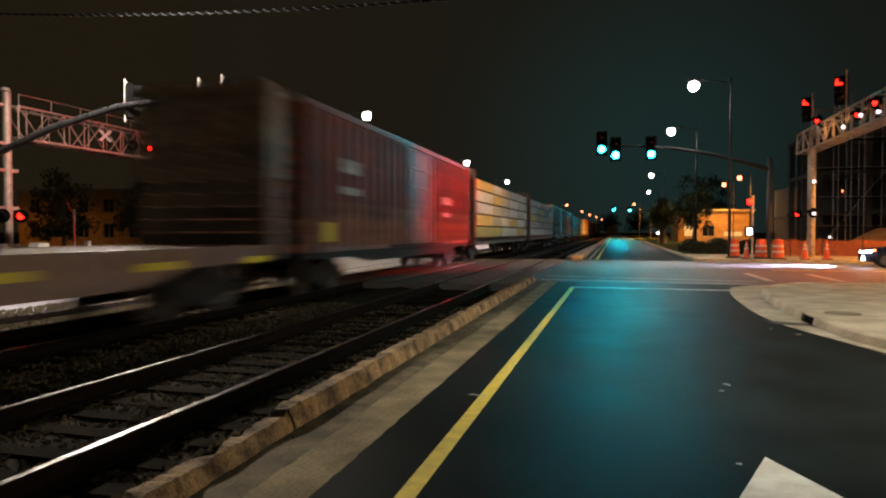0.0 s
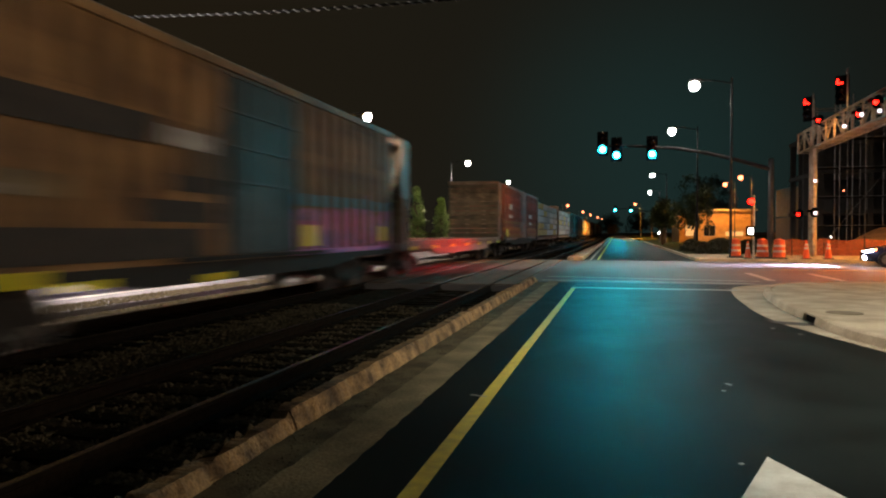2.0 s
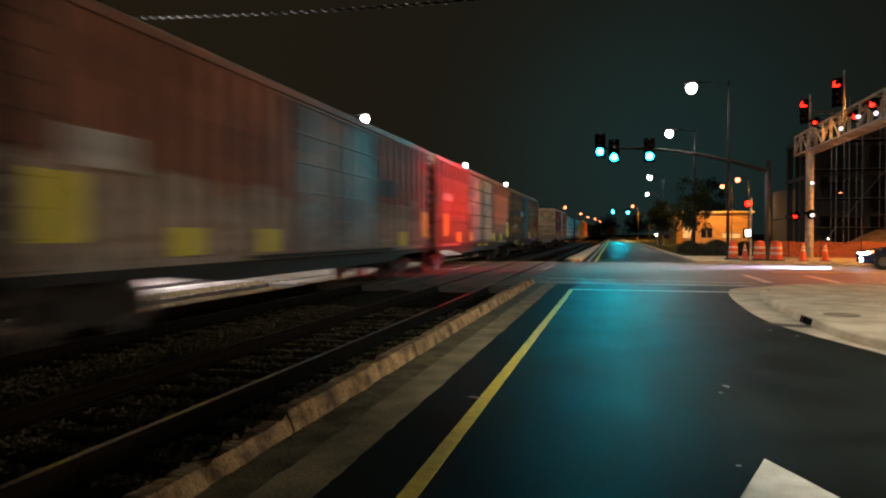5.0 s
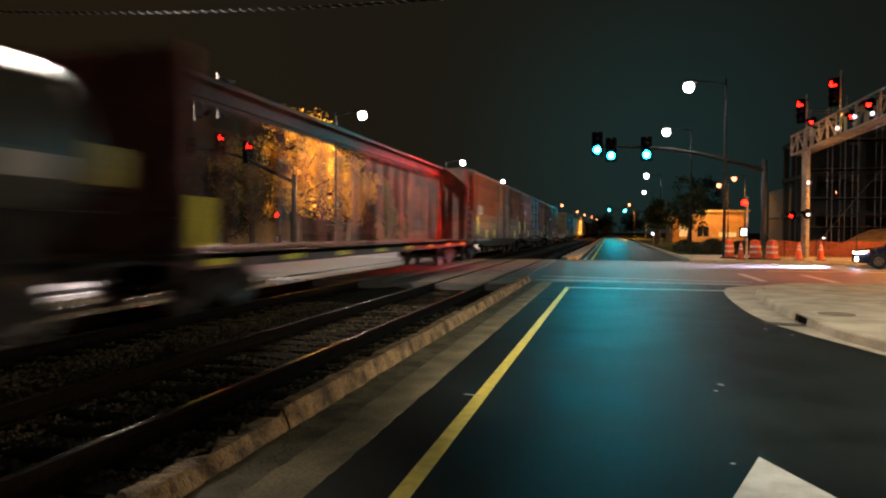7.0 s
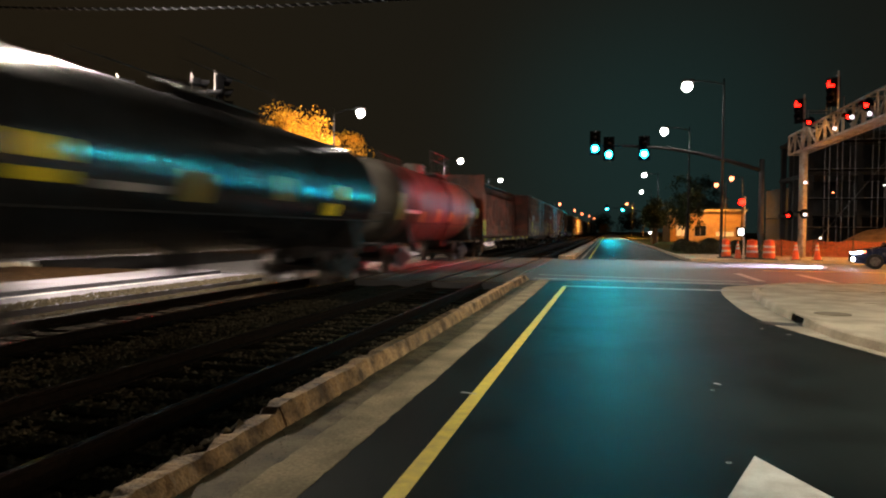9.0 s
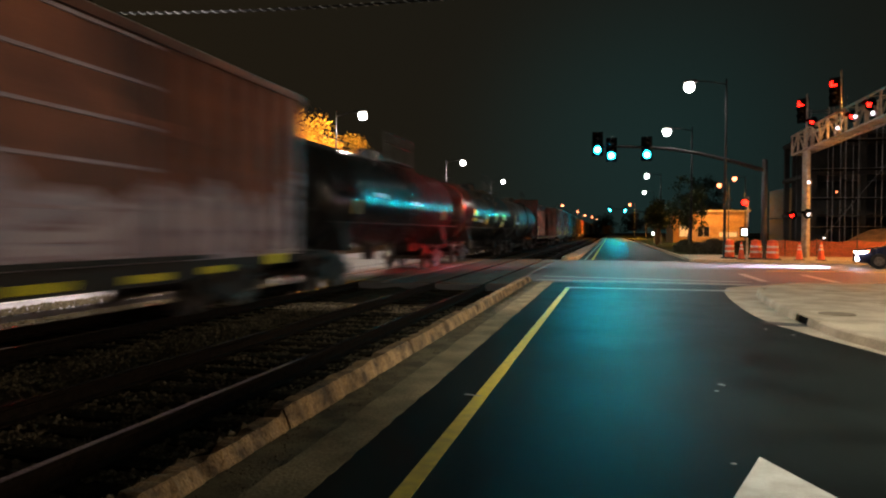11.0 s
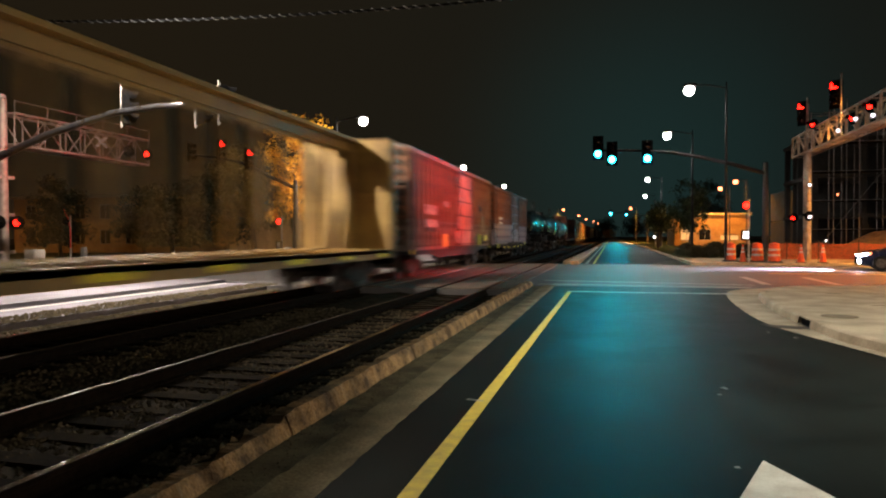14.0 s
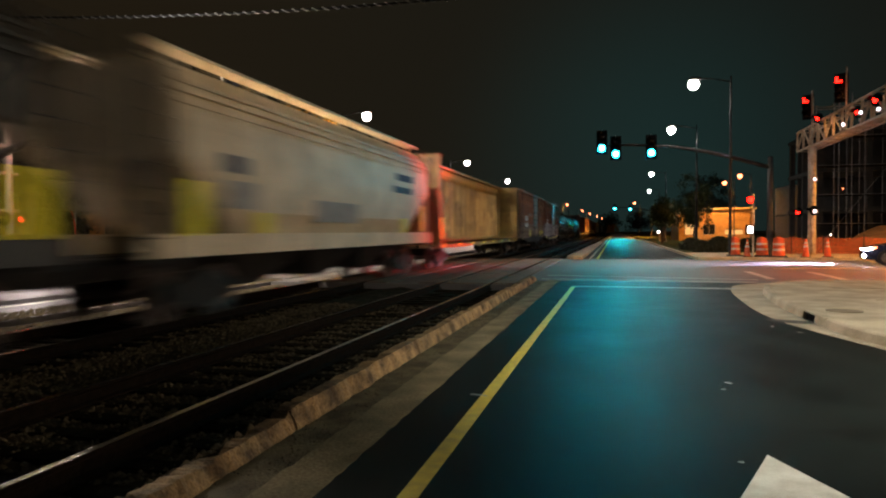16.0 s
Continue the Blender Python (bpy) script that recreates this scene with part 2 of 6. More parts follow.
# ---- mesh helpers ----
class Shape:
    """Vertices and faces collected from simple solids, linked once as one mesh."""

    def __init__(self):
        self.v, self.f = [], []

    def add(self, verts, faces):
        k = len(self.v)
        self.v += [tuple(p) for p in verts]
        self.f += [tuple(k + i for i in f) for f in faces]
        return self

    def box(self, x0, x1, y0, y1, z0, z1):
        return self.add([(x0, y0, z0), (x1, y0, z0), (x1, y1, z0), (x0, y1, z0), (x0, y0, z1), (x1, y0, z1), (x1, y1, z1), (x0, y1, z1)],
                        [(3, 2, 1, 0), (4, 5, 6, 7), (0, 1, 5, 4), (1, 2, 6, 5), (2, 3, 7, 6), (3, 0, 4, 7)])

    def rod(self, p, q, r, n=8, r2=None):
        p, q = Vector(p), Vector(q)
        r2 = r if r2 is None else r2
        m = (q - p).to_track_quat("Z", "Y").to_matrix()
        ring = [(math.cos(2 * math.pi * i / n), math.sin(2 * math.pi * i / n)) for i in range(n)]
        vs = [p + m @ Vector((a * r, b * r, 0)) for a, b in ring] + [q + m @ Vector((a * r2, b * r2, 0)) for a, b in ring]
        fs = [(i, (i + 1) % n, n + (i + 1) % n, n + i) for i in range(n)] + [tuple(range(n))[::-1], tuple(range(n, 2 * n))]
        return self.add(vs, fs)

    def pipe(self, pts, r, n=8, taper=1.0):
        """One bent tube through the points, thinning to taper times its radius."""
        pts = [Vector(q) for q in pts]
        m, vs = len(pts), []
        for i, c in enumerate(pts):
            d = (pts[min(i + 1, m - 1)] - pts[max(i - 1, 0)]).normalized()
            u = d.cross(Vector((0.31, 0.17, 0.93)) if abs(d.z) < 0.9 else Vector((0.9, 0.3, 0.1))).normalized()
            w = d.cross(u)
            k = r * (1 + (taper - 1) * i / (m - 1))
            vs += [c + u * (k * math.cos(2 * math.pi * j / n)) + w * (k * math.sin(2 * math.pi * j / n)) for j in range(n)]
        fs = [(i * n + j, i * n + (j + 1) % n, (i + 1) * n + (j + 1) % n, (i + 1) * n + j) for i in range(m - 1) for j in range(n)]
        return self.add(vs, fs + [tuple(range(n))[::-1], tuple(range((m - 1) * n, m * n))])

    def prism(self, poly, axis, a, b):
        """poly: 2D outline in the other two axes (y, z), (x, z) or (x, y), swept from a to b."""
        put = {"x": lambda u, w, s: (s, u, w), "y": lambda u, w, s: (u, s, w), "z": lambda u, w, s: (u, w, s)}[axis]
        n = len(poly)
        vs = [put(u, w, a) for u, w in poly] + [put(u, w, b) for u, w in poly]
        return self.add(vs, [(i, (i + 1) % n, n + (i + 1) % n, n + i) for i in range(n)] + [tuple(range(n))[::-1], tuple(range(n, 2 * n))])

    def lathe(self, prof, axis_o, n=20, axis="z"):
        """prof: (radius, height) pairs turned about an axis through axis_o."""
        o, vs, fs = Vector(axis_o), [], []
        for r, h in prof:
            for i in range(n):
                c, s = math.cos(2 * math.pi * i / n) * r, math.sin(2 * math.pi * i / n) * r
                vs.append(o + Vector({"z": (c, s, h), "y": (c, h, s), "x": (h, c, s)}[axis]))
        for j in range(len(prof) - 1):
            fs += [(j * n + i, j * n + (i + 1) % n, (j + 1) * n + (i + 1) % n, (j + 1) * n + i) for i in range(n)]
        fs += [tuple(range(n))[::-1], tuple(range((len(prof) - 1) * n, len(prof) * n))]
        return self.add(vs, fs)

    def mesh(self, name, material, bevel=0.0, smooth=False):
        me = bpy.data.meshes.new(name)
        me.from_pydata(self.v, [], self.f)
        bm = bmesh.new()
        bm.from_mesh(me)
        bmesh.ops.recalc_face_normals(bm, faces=bm.faces)
        if bevel:
            bmesh.ops.bevel(bm, geom=[e for e in bm.edges if len(e.link_faces) == 2 and e.calc_face_angle(0) > 0.5], offset=bevel, segments=2, affect="EDGES", clamp_overlap=True)
        for f in bm.faces:
            f.smooth = smooth
        bm.to_mesh(me)
        bm.free()
        me.materials.append(material)
        return me


def part(name, shape, material, parent=None, label="", bevel=0.0, smooth=False, at=None):
    me = shape.mesh(name, material, bevel, smooth) if isinstance(shape, Shape) else shape
    ob = new(name, me)
    if at is not None:
        ob.matrix_basis = at
    if parent is not None:
        ob.parent = parent
    if label:
        ob["label"] = label
    return ob


def thing(name, label, category, at=None, group="", kind=""):
    ob = new(name)
    if at is not None:
        ob.matrix_basis = at
    return tagged(ob, label, category, group, kind)


def setting(name, shape, material, label, category, **kw):
    return tagged(part(name, shape, material, **kw), label, category, "", "structure")


def rnd(a, b):
    return random.uniform(a, b)

# ---- ground, roads, track bed ----
def slab(x0, x1, y0, y1, top, deep=0.3, nx=1, ny=1):
    s = Shape()
    s.box(x0, x1, y0, y1, top - deep, top)
    return s


setting("ground", slab(-3000, 3000, -3000, 3000, -0.46, 0.2), DIRT, "dark bare earth reaching to the horizon", "ground")
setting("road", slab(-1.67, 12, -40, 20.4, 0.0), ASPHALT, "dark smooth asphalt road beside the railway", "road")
setting("cross_street", slab(-2.3, 120, 20.4, 36.6, 0.0), STREET, "grey asphalt cross street at the level crossing", "road")
setting("far_street_mouth", slab(-16.5, -10.6, 20.4, 36.6, -0.004), STREET, "grey asphalt just beyond the crossing, same tone as the cross street", "road")
setting("crossing_bed", slab(-10.6, -2.3, 19.1, 37.4, -0.035), STREET, "asphalt filling round the crossing rails", "road")
setting("far_street", slab(-140, -16.5, 20.4, 36.6, -0.004), DARKSTREET, "asphalt cross street beyond the tracks, its unlit dark put into the colour", "road")
setting("service_lane", slab(-12.9, -10.6, -60, 20.4, -0.045), LANE, "grey asphalt service lane beyond the tracks", "road")
setting("lane_edge_line", slab(-12.72, -12.58, -60, 20.0, -0.041, 0.02), WHITEP, "white painted edge line of the service lane", "road marking")
setting("pavement_far_side", slab(-15.1, -12.9, -60, 20.4, 0.06), PAVE, "pale concrete pavement beyond the tracks", "pavement")
setting("planting_strip", slab(-34, -15.1, -60, 20.4, 0.03), MULCH, "dark bark-mulched strip behind the far pavement", "verge")
setting("pavement_far_corner", slab(-17.6, -11.4, 36.6, 420, -0.02), PAVE, "pale pavement behind the second track", "pavement")
setting("planting_strip_corner", slab(-34, -17.6, 36.6, 420, -0.01), MULCH, "dark bark-mulched ground under the trees", "verge")
setting("lawn_far", slab(-140, -34, -60, 20.4, 0.02), GRASS, "dark grass beyond the far pavement", "lawn")
setting("lawn_far_corner", slab(-140, -34, 36.6, 300, 0.02), GRASS, "dark grass lot at the far corner", "lawn")
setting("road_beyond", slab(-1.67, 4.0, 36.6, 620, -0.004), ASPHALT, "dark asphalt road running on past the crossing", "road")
setting("pavement_right_far", slab(4.2, 22, 36.6, 44.5, 0.12), CONCRETE, "pale concrete corner pavement", "pavement")
setting("verge", slab(4.2, 60, 44.5, 420, 0.06), GRASS, "dark grass verge with bare patches", "verge")
setting("building_lot", slab(22, 120, 36.6, 44.5, 0.05), DIRT, "bare earth of the building site", "ground")


def bed_height(x, y):
    d = min(abs(x - TRACK_A), abs(x - TRACK_B))
    z = -0.205 + 0.05 * max(0, 1 - abs(d - 1.97) / 0.6)
    if x > -2.95:
        z += 0.25 * (x + 2.95) / 0.4
    return z + 0.03 * noise.noise((x * 2.3, y * 2.3, 0)) + 0.018 * noise.noise((x * 9, y * 9, 3))


def bed(name, x0, x1, y0, y1, step, ystep):
    s = Shape()
    nx, ny = int((x1 - x0) / step), int((y1 - y0) / ystep)
    for j in range(ny + 1):
        for i in range(nx + 1):
            x, y = x0 + (x1 - x0) * i / nx, y0 + (y1 - y0) * j / ny
            s.v.append((x, y, bed_height(x, y)))
    w = nx + 1
    s.f = [(j * w + i, j * w + i + 1, (j + 1) * w + i + 1, (j + 1) * w + i) for j in range(ny) for i in range(nx)]
    return setting(name, s, BALLAST, "dirty crushed-stone ballast under the rails", "track bed", smooth=True)


bed("track_bed_behind", -10.6, -2.56, -60, -8, 0.4, 1.0)
bed("track_bed", -10.6, -2.56, -8, 19.1, 0.1, 0.12)
bed("track_bed_beyond", -11.4, -2.3, 37.4, 420, 0.4, 3.0)

# loose stones of the ballast
stones = Shape()
for k in range(15000):
    x, y = rnd(-7.3, -2.6), 1.6 + 13 * random.random() ** 1.4
    if min(abs(x - TRACK_A + RAIL), abs(x - TRACK_A - RAIL)) < 0.08:
        continue
    r = rnd(0.014, 0.034)
    z = bed_height(x, y) + r * 0.3
    o = [(rnd(0.7, 1.2) * r) for _ in range(6)]
    a = rnd(0, 6.28)
    c, s_ = math.cos(a), math.sin(a)
    pts = [(o[0], 0.3 * r, 0), (0, o[1], 0.2 * r), (-o[2], 0, -0.2 * r), (0.2 * r, -o[3], 0), (0, 0.2 * r, o[4] * 0.8), (0, 0, -o[5])]
    stones.add([(x + c * p - s_ * q, y + s_ * p + c * q, z + w) for p, q, w in pts],
               [(0, 1, 4), (1, 2, 4), (2, 3, 4), (3, 0, 4), (1, 0, 5), (2, 1, 5), (3, 2, 5), (0, 3, 5)])
tagged(part("ballast_stones", stones, STONE), "loose brown-grey crushed stones between the ties", "gravel", "", "stuff")

def scatter(name, count, xa, xb, ya, yb, ground_z, r0, r1, material, label):
    s = Shape()
    for k in range(count):
        x, y, r = rnd(xa, xb), rnd(ya, yb), rnd(r0, r1)
        z = ground_z(x, y) + r * 0.3
        o = [(rnd(0.7, 1.2) * r) for _ in range(6)]
        s.add([(x + p, y + q, z + w) for p, q, w in ((o[0], 0.3 * r, 0), (0.2 * r, o[1], 0.2 * r), (-o[2], 0, -0.2 * r), (0.2 * r, -o[3], 0), (0, 0.2 * r, o[4] * 0.8), (0, 0, -o[5]))],
              [(0, 1, 4), (1, 2, 4), (2, 3, 4), (3, 0, 4), (1, 0, 5), (2, 1, 5), (3, 2, 5), (0, 3, 5)])
    return tagged(part(name, s, material), label, "gravel", "", "stuff")


scatter("gravel_far_edge", 5000, -11.6, -10.1, 4, 20, lambda x, y: -0.045 if x < -10.6 else bed_height(x, y), 0.02, 0.05, STONE, "loose pale gravel along the far pavement edge")
scatter("grit_by_kerb", 2600, -2.95, -2.55, 1.8, 16, bed_height, 0.012, 0.045, STONE, "fine brown grit packed behind the kerb")
scatter("grit_in_gutter", 700, -2.36, -2.05, 2.5, 18, lambda x, y: -0.006, 0.003, 0.009, STONE, "scattered grit in the gutter")

# rails
RAILPROF = [(-0.036, 0.0), (0.036, 0.0), (0.036, -0.035), (0.012, -0.05), (0.012, -0.14), (0.07, -0.155), (0.07, -0.172), (-0.07, -0.172), (-0.07, -0.155), (-0.012, -0.14), (-0.012, -0.05), (-0.036, -0.035)]
for cx, nm in ((TRACK_A, "railway_track_near"), (TRACK_B, "railway_track_train")):
    tr = thing(nm, "standard-gauge railway track with rusty steel rails", "railway track", pose(cx, 0, 0), "", "structure")
    for sx in (-RAIL, RAIL):
        rail = part("rail", Shape().prism([(sx + u, w) for u, w in RAILPROF], "y", -60, 600), RUST, tr, "rusty steel rail")
        part("rail_head", Shape().prism([(sx + u * 0.92, w) for u, w in ((-0.034, 0.003), (0.034, 0.003), (0.034, -0.012), (-0.034, -0.012))], "y", -60, 600), RAILTOP, rail, "polished running surface")
    tie_me = Shape().box(-1.28, 1.28, -0.115, 0.115, -0.36, -0.178).mesh("tie", TIE, bevel=0.012)
    y = 0.65
    while y < 18.9:
        part("tie", tie_me, TIE, tr, at=pose(rnd(-0.03, 0.03), y + rnd(-0.03, 0.03), rnd(-0.012, 0.004), 0, 0, rnd(-1.2, 1.2)))
        y += 0.5
    far = Shape()
    y = 37.6
    while y < 260:
        far.box(-1.28, 1.28, y - 0.115, y + 0.115, -0.36, -0.185)
        y += 0.535
    tagged(part("far_ties", far, TIE, tr), kind="stuff")
    # crossing panels, one slab every 2.4 m, with flangeways beside the rails
    k = 0
    for y in [19.2 + 2.26 * i for i in range(8)]:
        for a, b in ((-RAIL + 0.10, 0.0), (0.008, RAIL - 0.10), (-1.45, -RAIL - 0.05), (RAIL + 0.05, 1.45)):
            part("crossing_panel", Shape().box(a, b, y + 0.006, y + 2.25, -0.2, -0.004 + rnd(-0.004, 0.003)), PANEL, tr, bevel=0.008)

# kerb between road and track, weathered blocks with broken tops
kerb = thing("kerb_trackside", "weathered brown concrete kerb with broken edges along the road", "kerb", None, "", "structure")
y = -40.0
JOINTS = [-40 + 1.9 * i for i in range(1, 20)] + [-2.0, -0.6, 1.1, 2.3, 3.62, 4.62, 6.3, 7.9, 9.4, 11.2, 12.9, 14.4, 16.1, 17.9, 19.4, 20.85]
for joint in JOINTS:
    ln = joint - y
    s = Shape()
    n = max(8, int(ln / (0.045 if y > -2.1 else 0.2)))
    for j in range(n + 1):
        yy = y + (ln - 0.014) * j / n
        rough = 0.009 * noise.noise((yy * 7, 2, 0)) + 0.008 * noise.noise((yy * 23, 5, 0))
        chip = max(0, noise.noise((yy * 3.3, 3.1, 0)) - 0.12) * 0.17 + max(0, noise.noise((yy * 11, 1.1, 0)) - 0.15) * 0.09
        chip2 = max(0, noise.noise((yy * 4.1, 9.0, 0)) - 0.15) * 0.11 + max(0, noise.noise((yy * 13, 4.0, 0)) - 0.2) * 0.07
        edge = min(j, n - j)
        if edge < 2:
            chip, chip2 = chip + 0.006 * (2 - edge), chip2 + 0.006 * (2 - edge)
        wob = 0.016 * noise.noise((yy * 2.2, 7, 1)) + 0.012 * noise.noise((yy * 14, 8, 2))
        end = max(0, (yy - 20.2) / 0.65)
        tz = 0.155 - 0.10 * end * end - (0.045 if yy < 4.6 else 0) + rough
        xr, xl = -2.375 + wob, -2.56 + wob * 1.5
        s.v += [(xr + 0.045, yy, -0.25), (xr + 0.03 - chip2 * 0.3, yy, 0.01), (xr + rough, yy, tz - 0.05 - chip2), (xr - 0.03 - chip2 * 0.4, yy, tz - chip2 * 0.5), (xl + 0.02 + chip * 0.4, yy, tz - 0.005 - chip), (xl, yy, tz - 0.04 - chip), (xl - 0.02, yy, -0.25)]
    for j in range(n):
        for i in range(6):
            s.f.append((j * 7 + i, j * 7 + i + 1, (j + 1) * 7 + i + 1, (j + 1) * 7 + i))
    s.f += [tuple(range(7))[::-1], tuple(range(n * 7, n * 7 + 7))]
    part("kerb_block", s, KERBM, kerb, at=pose(rnd(-0.008, 0.008), 0, rnd(-0.01, 0.01)))
    y += ln


def ribbon(name, left, right, top, bottom, material, label, category, smooth=False):
    """A flat strip between two lines of the same number of points."""
    n = len(left)
    s = Shape()
    s.v = [(x, y, top) for x, y in left] + [(x, y, top) for x, y in right] + [(x, y, bottom) for x, y in left] + [(x, y, bottom) for x, y in right]
    for i in range(n - 1):
        s.f += [(i, i + 1, n + i + 1, n + i), (i, 2 * n + i, 2 * n + i + 1, i + 1), (n + i, n + i + 1, 3 * n + i + 1, 3 * n + i)]
    s.f += [(0, n, 3 * n, 2 * n), (n - 1, 3 * n - 1, 4 * n - 1, 2 * n - 1)]
    return setting(name, s, material, label, category)


# gutter: pale strip of concrete, edge ragged where the asphalt meets it, silt by the kerb darkened for its shadow
ys = [-40 + 0.5 * i for i in range(76)] + [-2 + 0.06 * i for i in range(380)]


def ragged(y, k, amp):
    return amp * (noise.noise((y * 1.5, k, 0)) + 0.6 * noise.noise((y * 6, k, 3)) + 0.4 * noise.noise((y * 19, k, 6)))


ribbon("gutter_strip", [(-2.02 + ragged(y, 2, 0.03), y) for y in ys], [(-1.66 + ragged(y, 5, 0.018), y) for y in ys], 0.004, -0.2, GUTTER, "pale ragged concrete gutter strip", "gutter")
ribbon("gutter_silt", [(-2.36, y) for y in ys], [(-2.01 + ragged(y, 2, 0.03), y) for y in ys], -0.006, -0.2, SHADESILT, "dark damp silt along the kerb foot, kerb shadow partly painted in", "gutter")


def spline(pts, n=8):
    out = []
    for i in range(len(pts) - 1):
        p0, p1, p2, p3 = pts[max(i - 1, 0)], pts[i], pts[i + 1], pts[min(i + 2, len(pts) - 1)]
        for k in range(n):
            t = k / n
            out.append(tuple(0.5 * (2 * b + (c - a) * t + (2 * a - 5 * b + 4 * c - d) * t * t + (3 * b - a - 3 * c + d) * t ** 3) for a, b, c, d in zip(p0, p1, p2, p3)))
    return out + [pts[-1]]


KPATH = spline([(4.6, 4.0), (4.15, 6.5), (3.42, 9.3), (3.14, 10.6), (3.08, 12.5), (3.12, 14.6), (3.47, 17.6), (4.3, 19.4), (5.9, 20.3), (9.5, 20.6)], 6)
GPATH = spline([(4.4, 4.0), (4.0, 6.5), (3.26, 9.3), (2.86, 10.8), (2.58, 12.3), (2.56, 14.6), (2.84, 18.2), (3.5, 20.0), (5.5, 20.95), (9.5, 21.2)], 6)
ribbon("gutter_corner", GPATH, KPATH, 0.004, -0.2, CONCRETE, "pale concrete gutter round the street corner", "gutter")
side = Shape()
back = [(x + 0.16, y) for x, y in KPATH[:-10]] + [(x + 0.1, y - 0.14) for x, y in KPATH[-10:]]
side.prism([(x + 0.022, y) for x, y in back] + [(60, 20.4), (60, -20), (4.76, -20)], "z", -0.2, 0.132)
setting("sidewalk", side, CONCRETE, "broad pale concrete sidewalk at the street corner", "pavement")
kerb2 = thing("kerb_corner", "pale concrete kerb curving round the corner with a drain inlet", "kerb", None, "", "structure")
for i in range(0, len(KPATH) - 1, 2):
    seg, bk = KPATH[i:i + 3], back[i:i + 3]
    if len(seg) < 2 or 11.5 < seg[0][1] < 12.15:
        continue
    s = Shape()
    m = len(seg)
    for (x, y), (u, w) in zip(seg, bk):
        s.v += [(x, y, -0.2), (x, y, 0.01), (x * 0.85 + u * 0.15, y * 0.85 + w * 0.15, 0.12), (x * 0.6 + u * 0.4, y * 0.6 + w * 0.4, 0.142), (u, w, 0.142), (u, w, -0.2)]
    for j in range(m - 1):
        s.f += [(j * 6 + q, j * 6 + q + 1, j * 6 + q + 7, j * 6 + q + 6) for q in range(5)]
    s.f += [tuple(range(6))[::-1], tuple(range((m - 1) * 6, m * 6))]
    part("kerb_block", s, CONCRETE, kerb2)
# black box painted in for the shade inside the drain inlet
part("inlet_throat", Shape().box(3.14, 3.235, 11.2, 12.5, -0.15, 0.13), BLACK, kerb2, "black box standing in for the drain opening's shade")
part("inlet_lintel", Shape().box(3.09, 3.26, 11.3, 12.5, 0.125, 0.150), CONCRETE, kerb2, bevel=0.01)
DRAINSILT = mat("drain_silt", (0.050, 0.034, 0.020), (0.022, 0.015, 0.010), scale=5, rough=0.7, bump=0.5)
LIDIRON = mat("weathered_lid_iron", (0.20, 0.16, 0.105), (0.12, 0.095, 0.06), scale=9, rough=0.75, metal=0.2, bump=0.4)
setting("manhole_cover", Shape().lathe([(0.28, 0.13), (0.28, 0.141), (0.24, 0.144), (0.23, 0.141)], (3.72, 12.5, 0), 28), LIDIRON, "dark round manhole lid in the sidewalk", "manhole")
for i, y in enumerate((6.2, 9.0, 11.8, 14.6, 17.4)):
    setting("sidewalk_joint", Shape().box(4.9 if i != 1 else 5.2, 30, y, y + 0.015, 0.1, 0.1365), SHADESILT, "thin dark joint between sidewalk slabs", "joint")

# road paint
setting("yellow_line", Shape().prism([(-1.30, -40), (-1.185, -40), (-1.045, 18.6), (-1.16, 18.6)], "z", -0.01, 0.004), YELLOW, "solid yellow painted line on dark asphalt", "road marking")
setting("stop_bar", Shape().box(-1.16, 3.0, 18.27, 18.55, -0.01, 0.0045), WORN, "worn white painted stop line", "road marking")
setting("yellow_line_beyond", Shape().box(-1.0, -0.88, 37.5, 220, -0.01, 0.001), YELLOW, "yellow painted line past the crossing", "road marking")
setting("edge_line_beyond", Shape().box(-1.40, -1.28, 37.5, 220, -0.01, 0.001), WORN, "worn pale line past the crossing", "road marking")
cw = thing("crosswalk_lines", "two worn white crosswalk lines across the road mouth", "road marking", None, "", "structure")
for (x0, ya), (x1, yb) in (((-2.25, 22.85), (4.2, 21.75)), ((-2.25, 21.1), (3.9, 20.62))):
    part("painted_line", Shape().add([(x0, ya, 0.004), (x1, yb, 0.004), (x1, yb + 0.2, 0.004), (x0, ya + 0.24, 0.004), (x0, ya, -0.01), (x1, yb, -0.01), (x1, yb + 0.2, -0.01), (x0, ya + 0.24, -0.01)],
                                     [(0, 1, 2, 3), (7, 6, 5, 4), (0, 4, 5, 1), (1, 5, 6, 2), (2, 6, 7, 3), (3, 7, 4, 0)]), WORN, cw)
for x0, x1 in ((4.5, 4.75), (6.55, 6.8)):
    part("painted_line", Shape().box(x0, x1, 22.2, 26.2, -0.01, 0.004), WORN, cw)
part("painted_line", Shape().box(6, 60, 28.55, 28.7, -0.01, 0.004), YELLOW, cw, "yellow centre line")
arrow = Shape().prism([(0.98, 4.80), (0.66, 3.94), (0.90, 3.98), (0.94, 2.4), (1.08, 2.4), (1.06, 4.0), (1.32, 4.02)], "z", -0.01, 0.0045)
setting("arrow_marking", arrow, WHITEP, "white painted arrow head on the asphalt, scuffed", "road marking")
setting("paint_chip", Shape().prism([(-1.30, 5.98), (-1.14, 5.94), (-1.13, 5.97), (-1.28, 6.02)], "z", -0.01, 0.0045), WORN, "short scrap of white paint by the yellow line", "road marking")
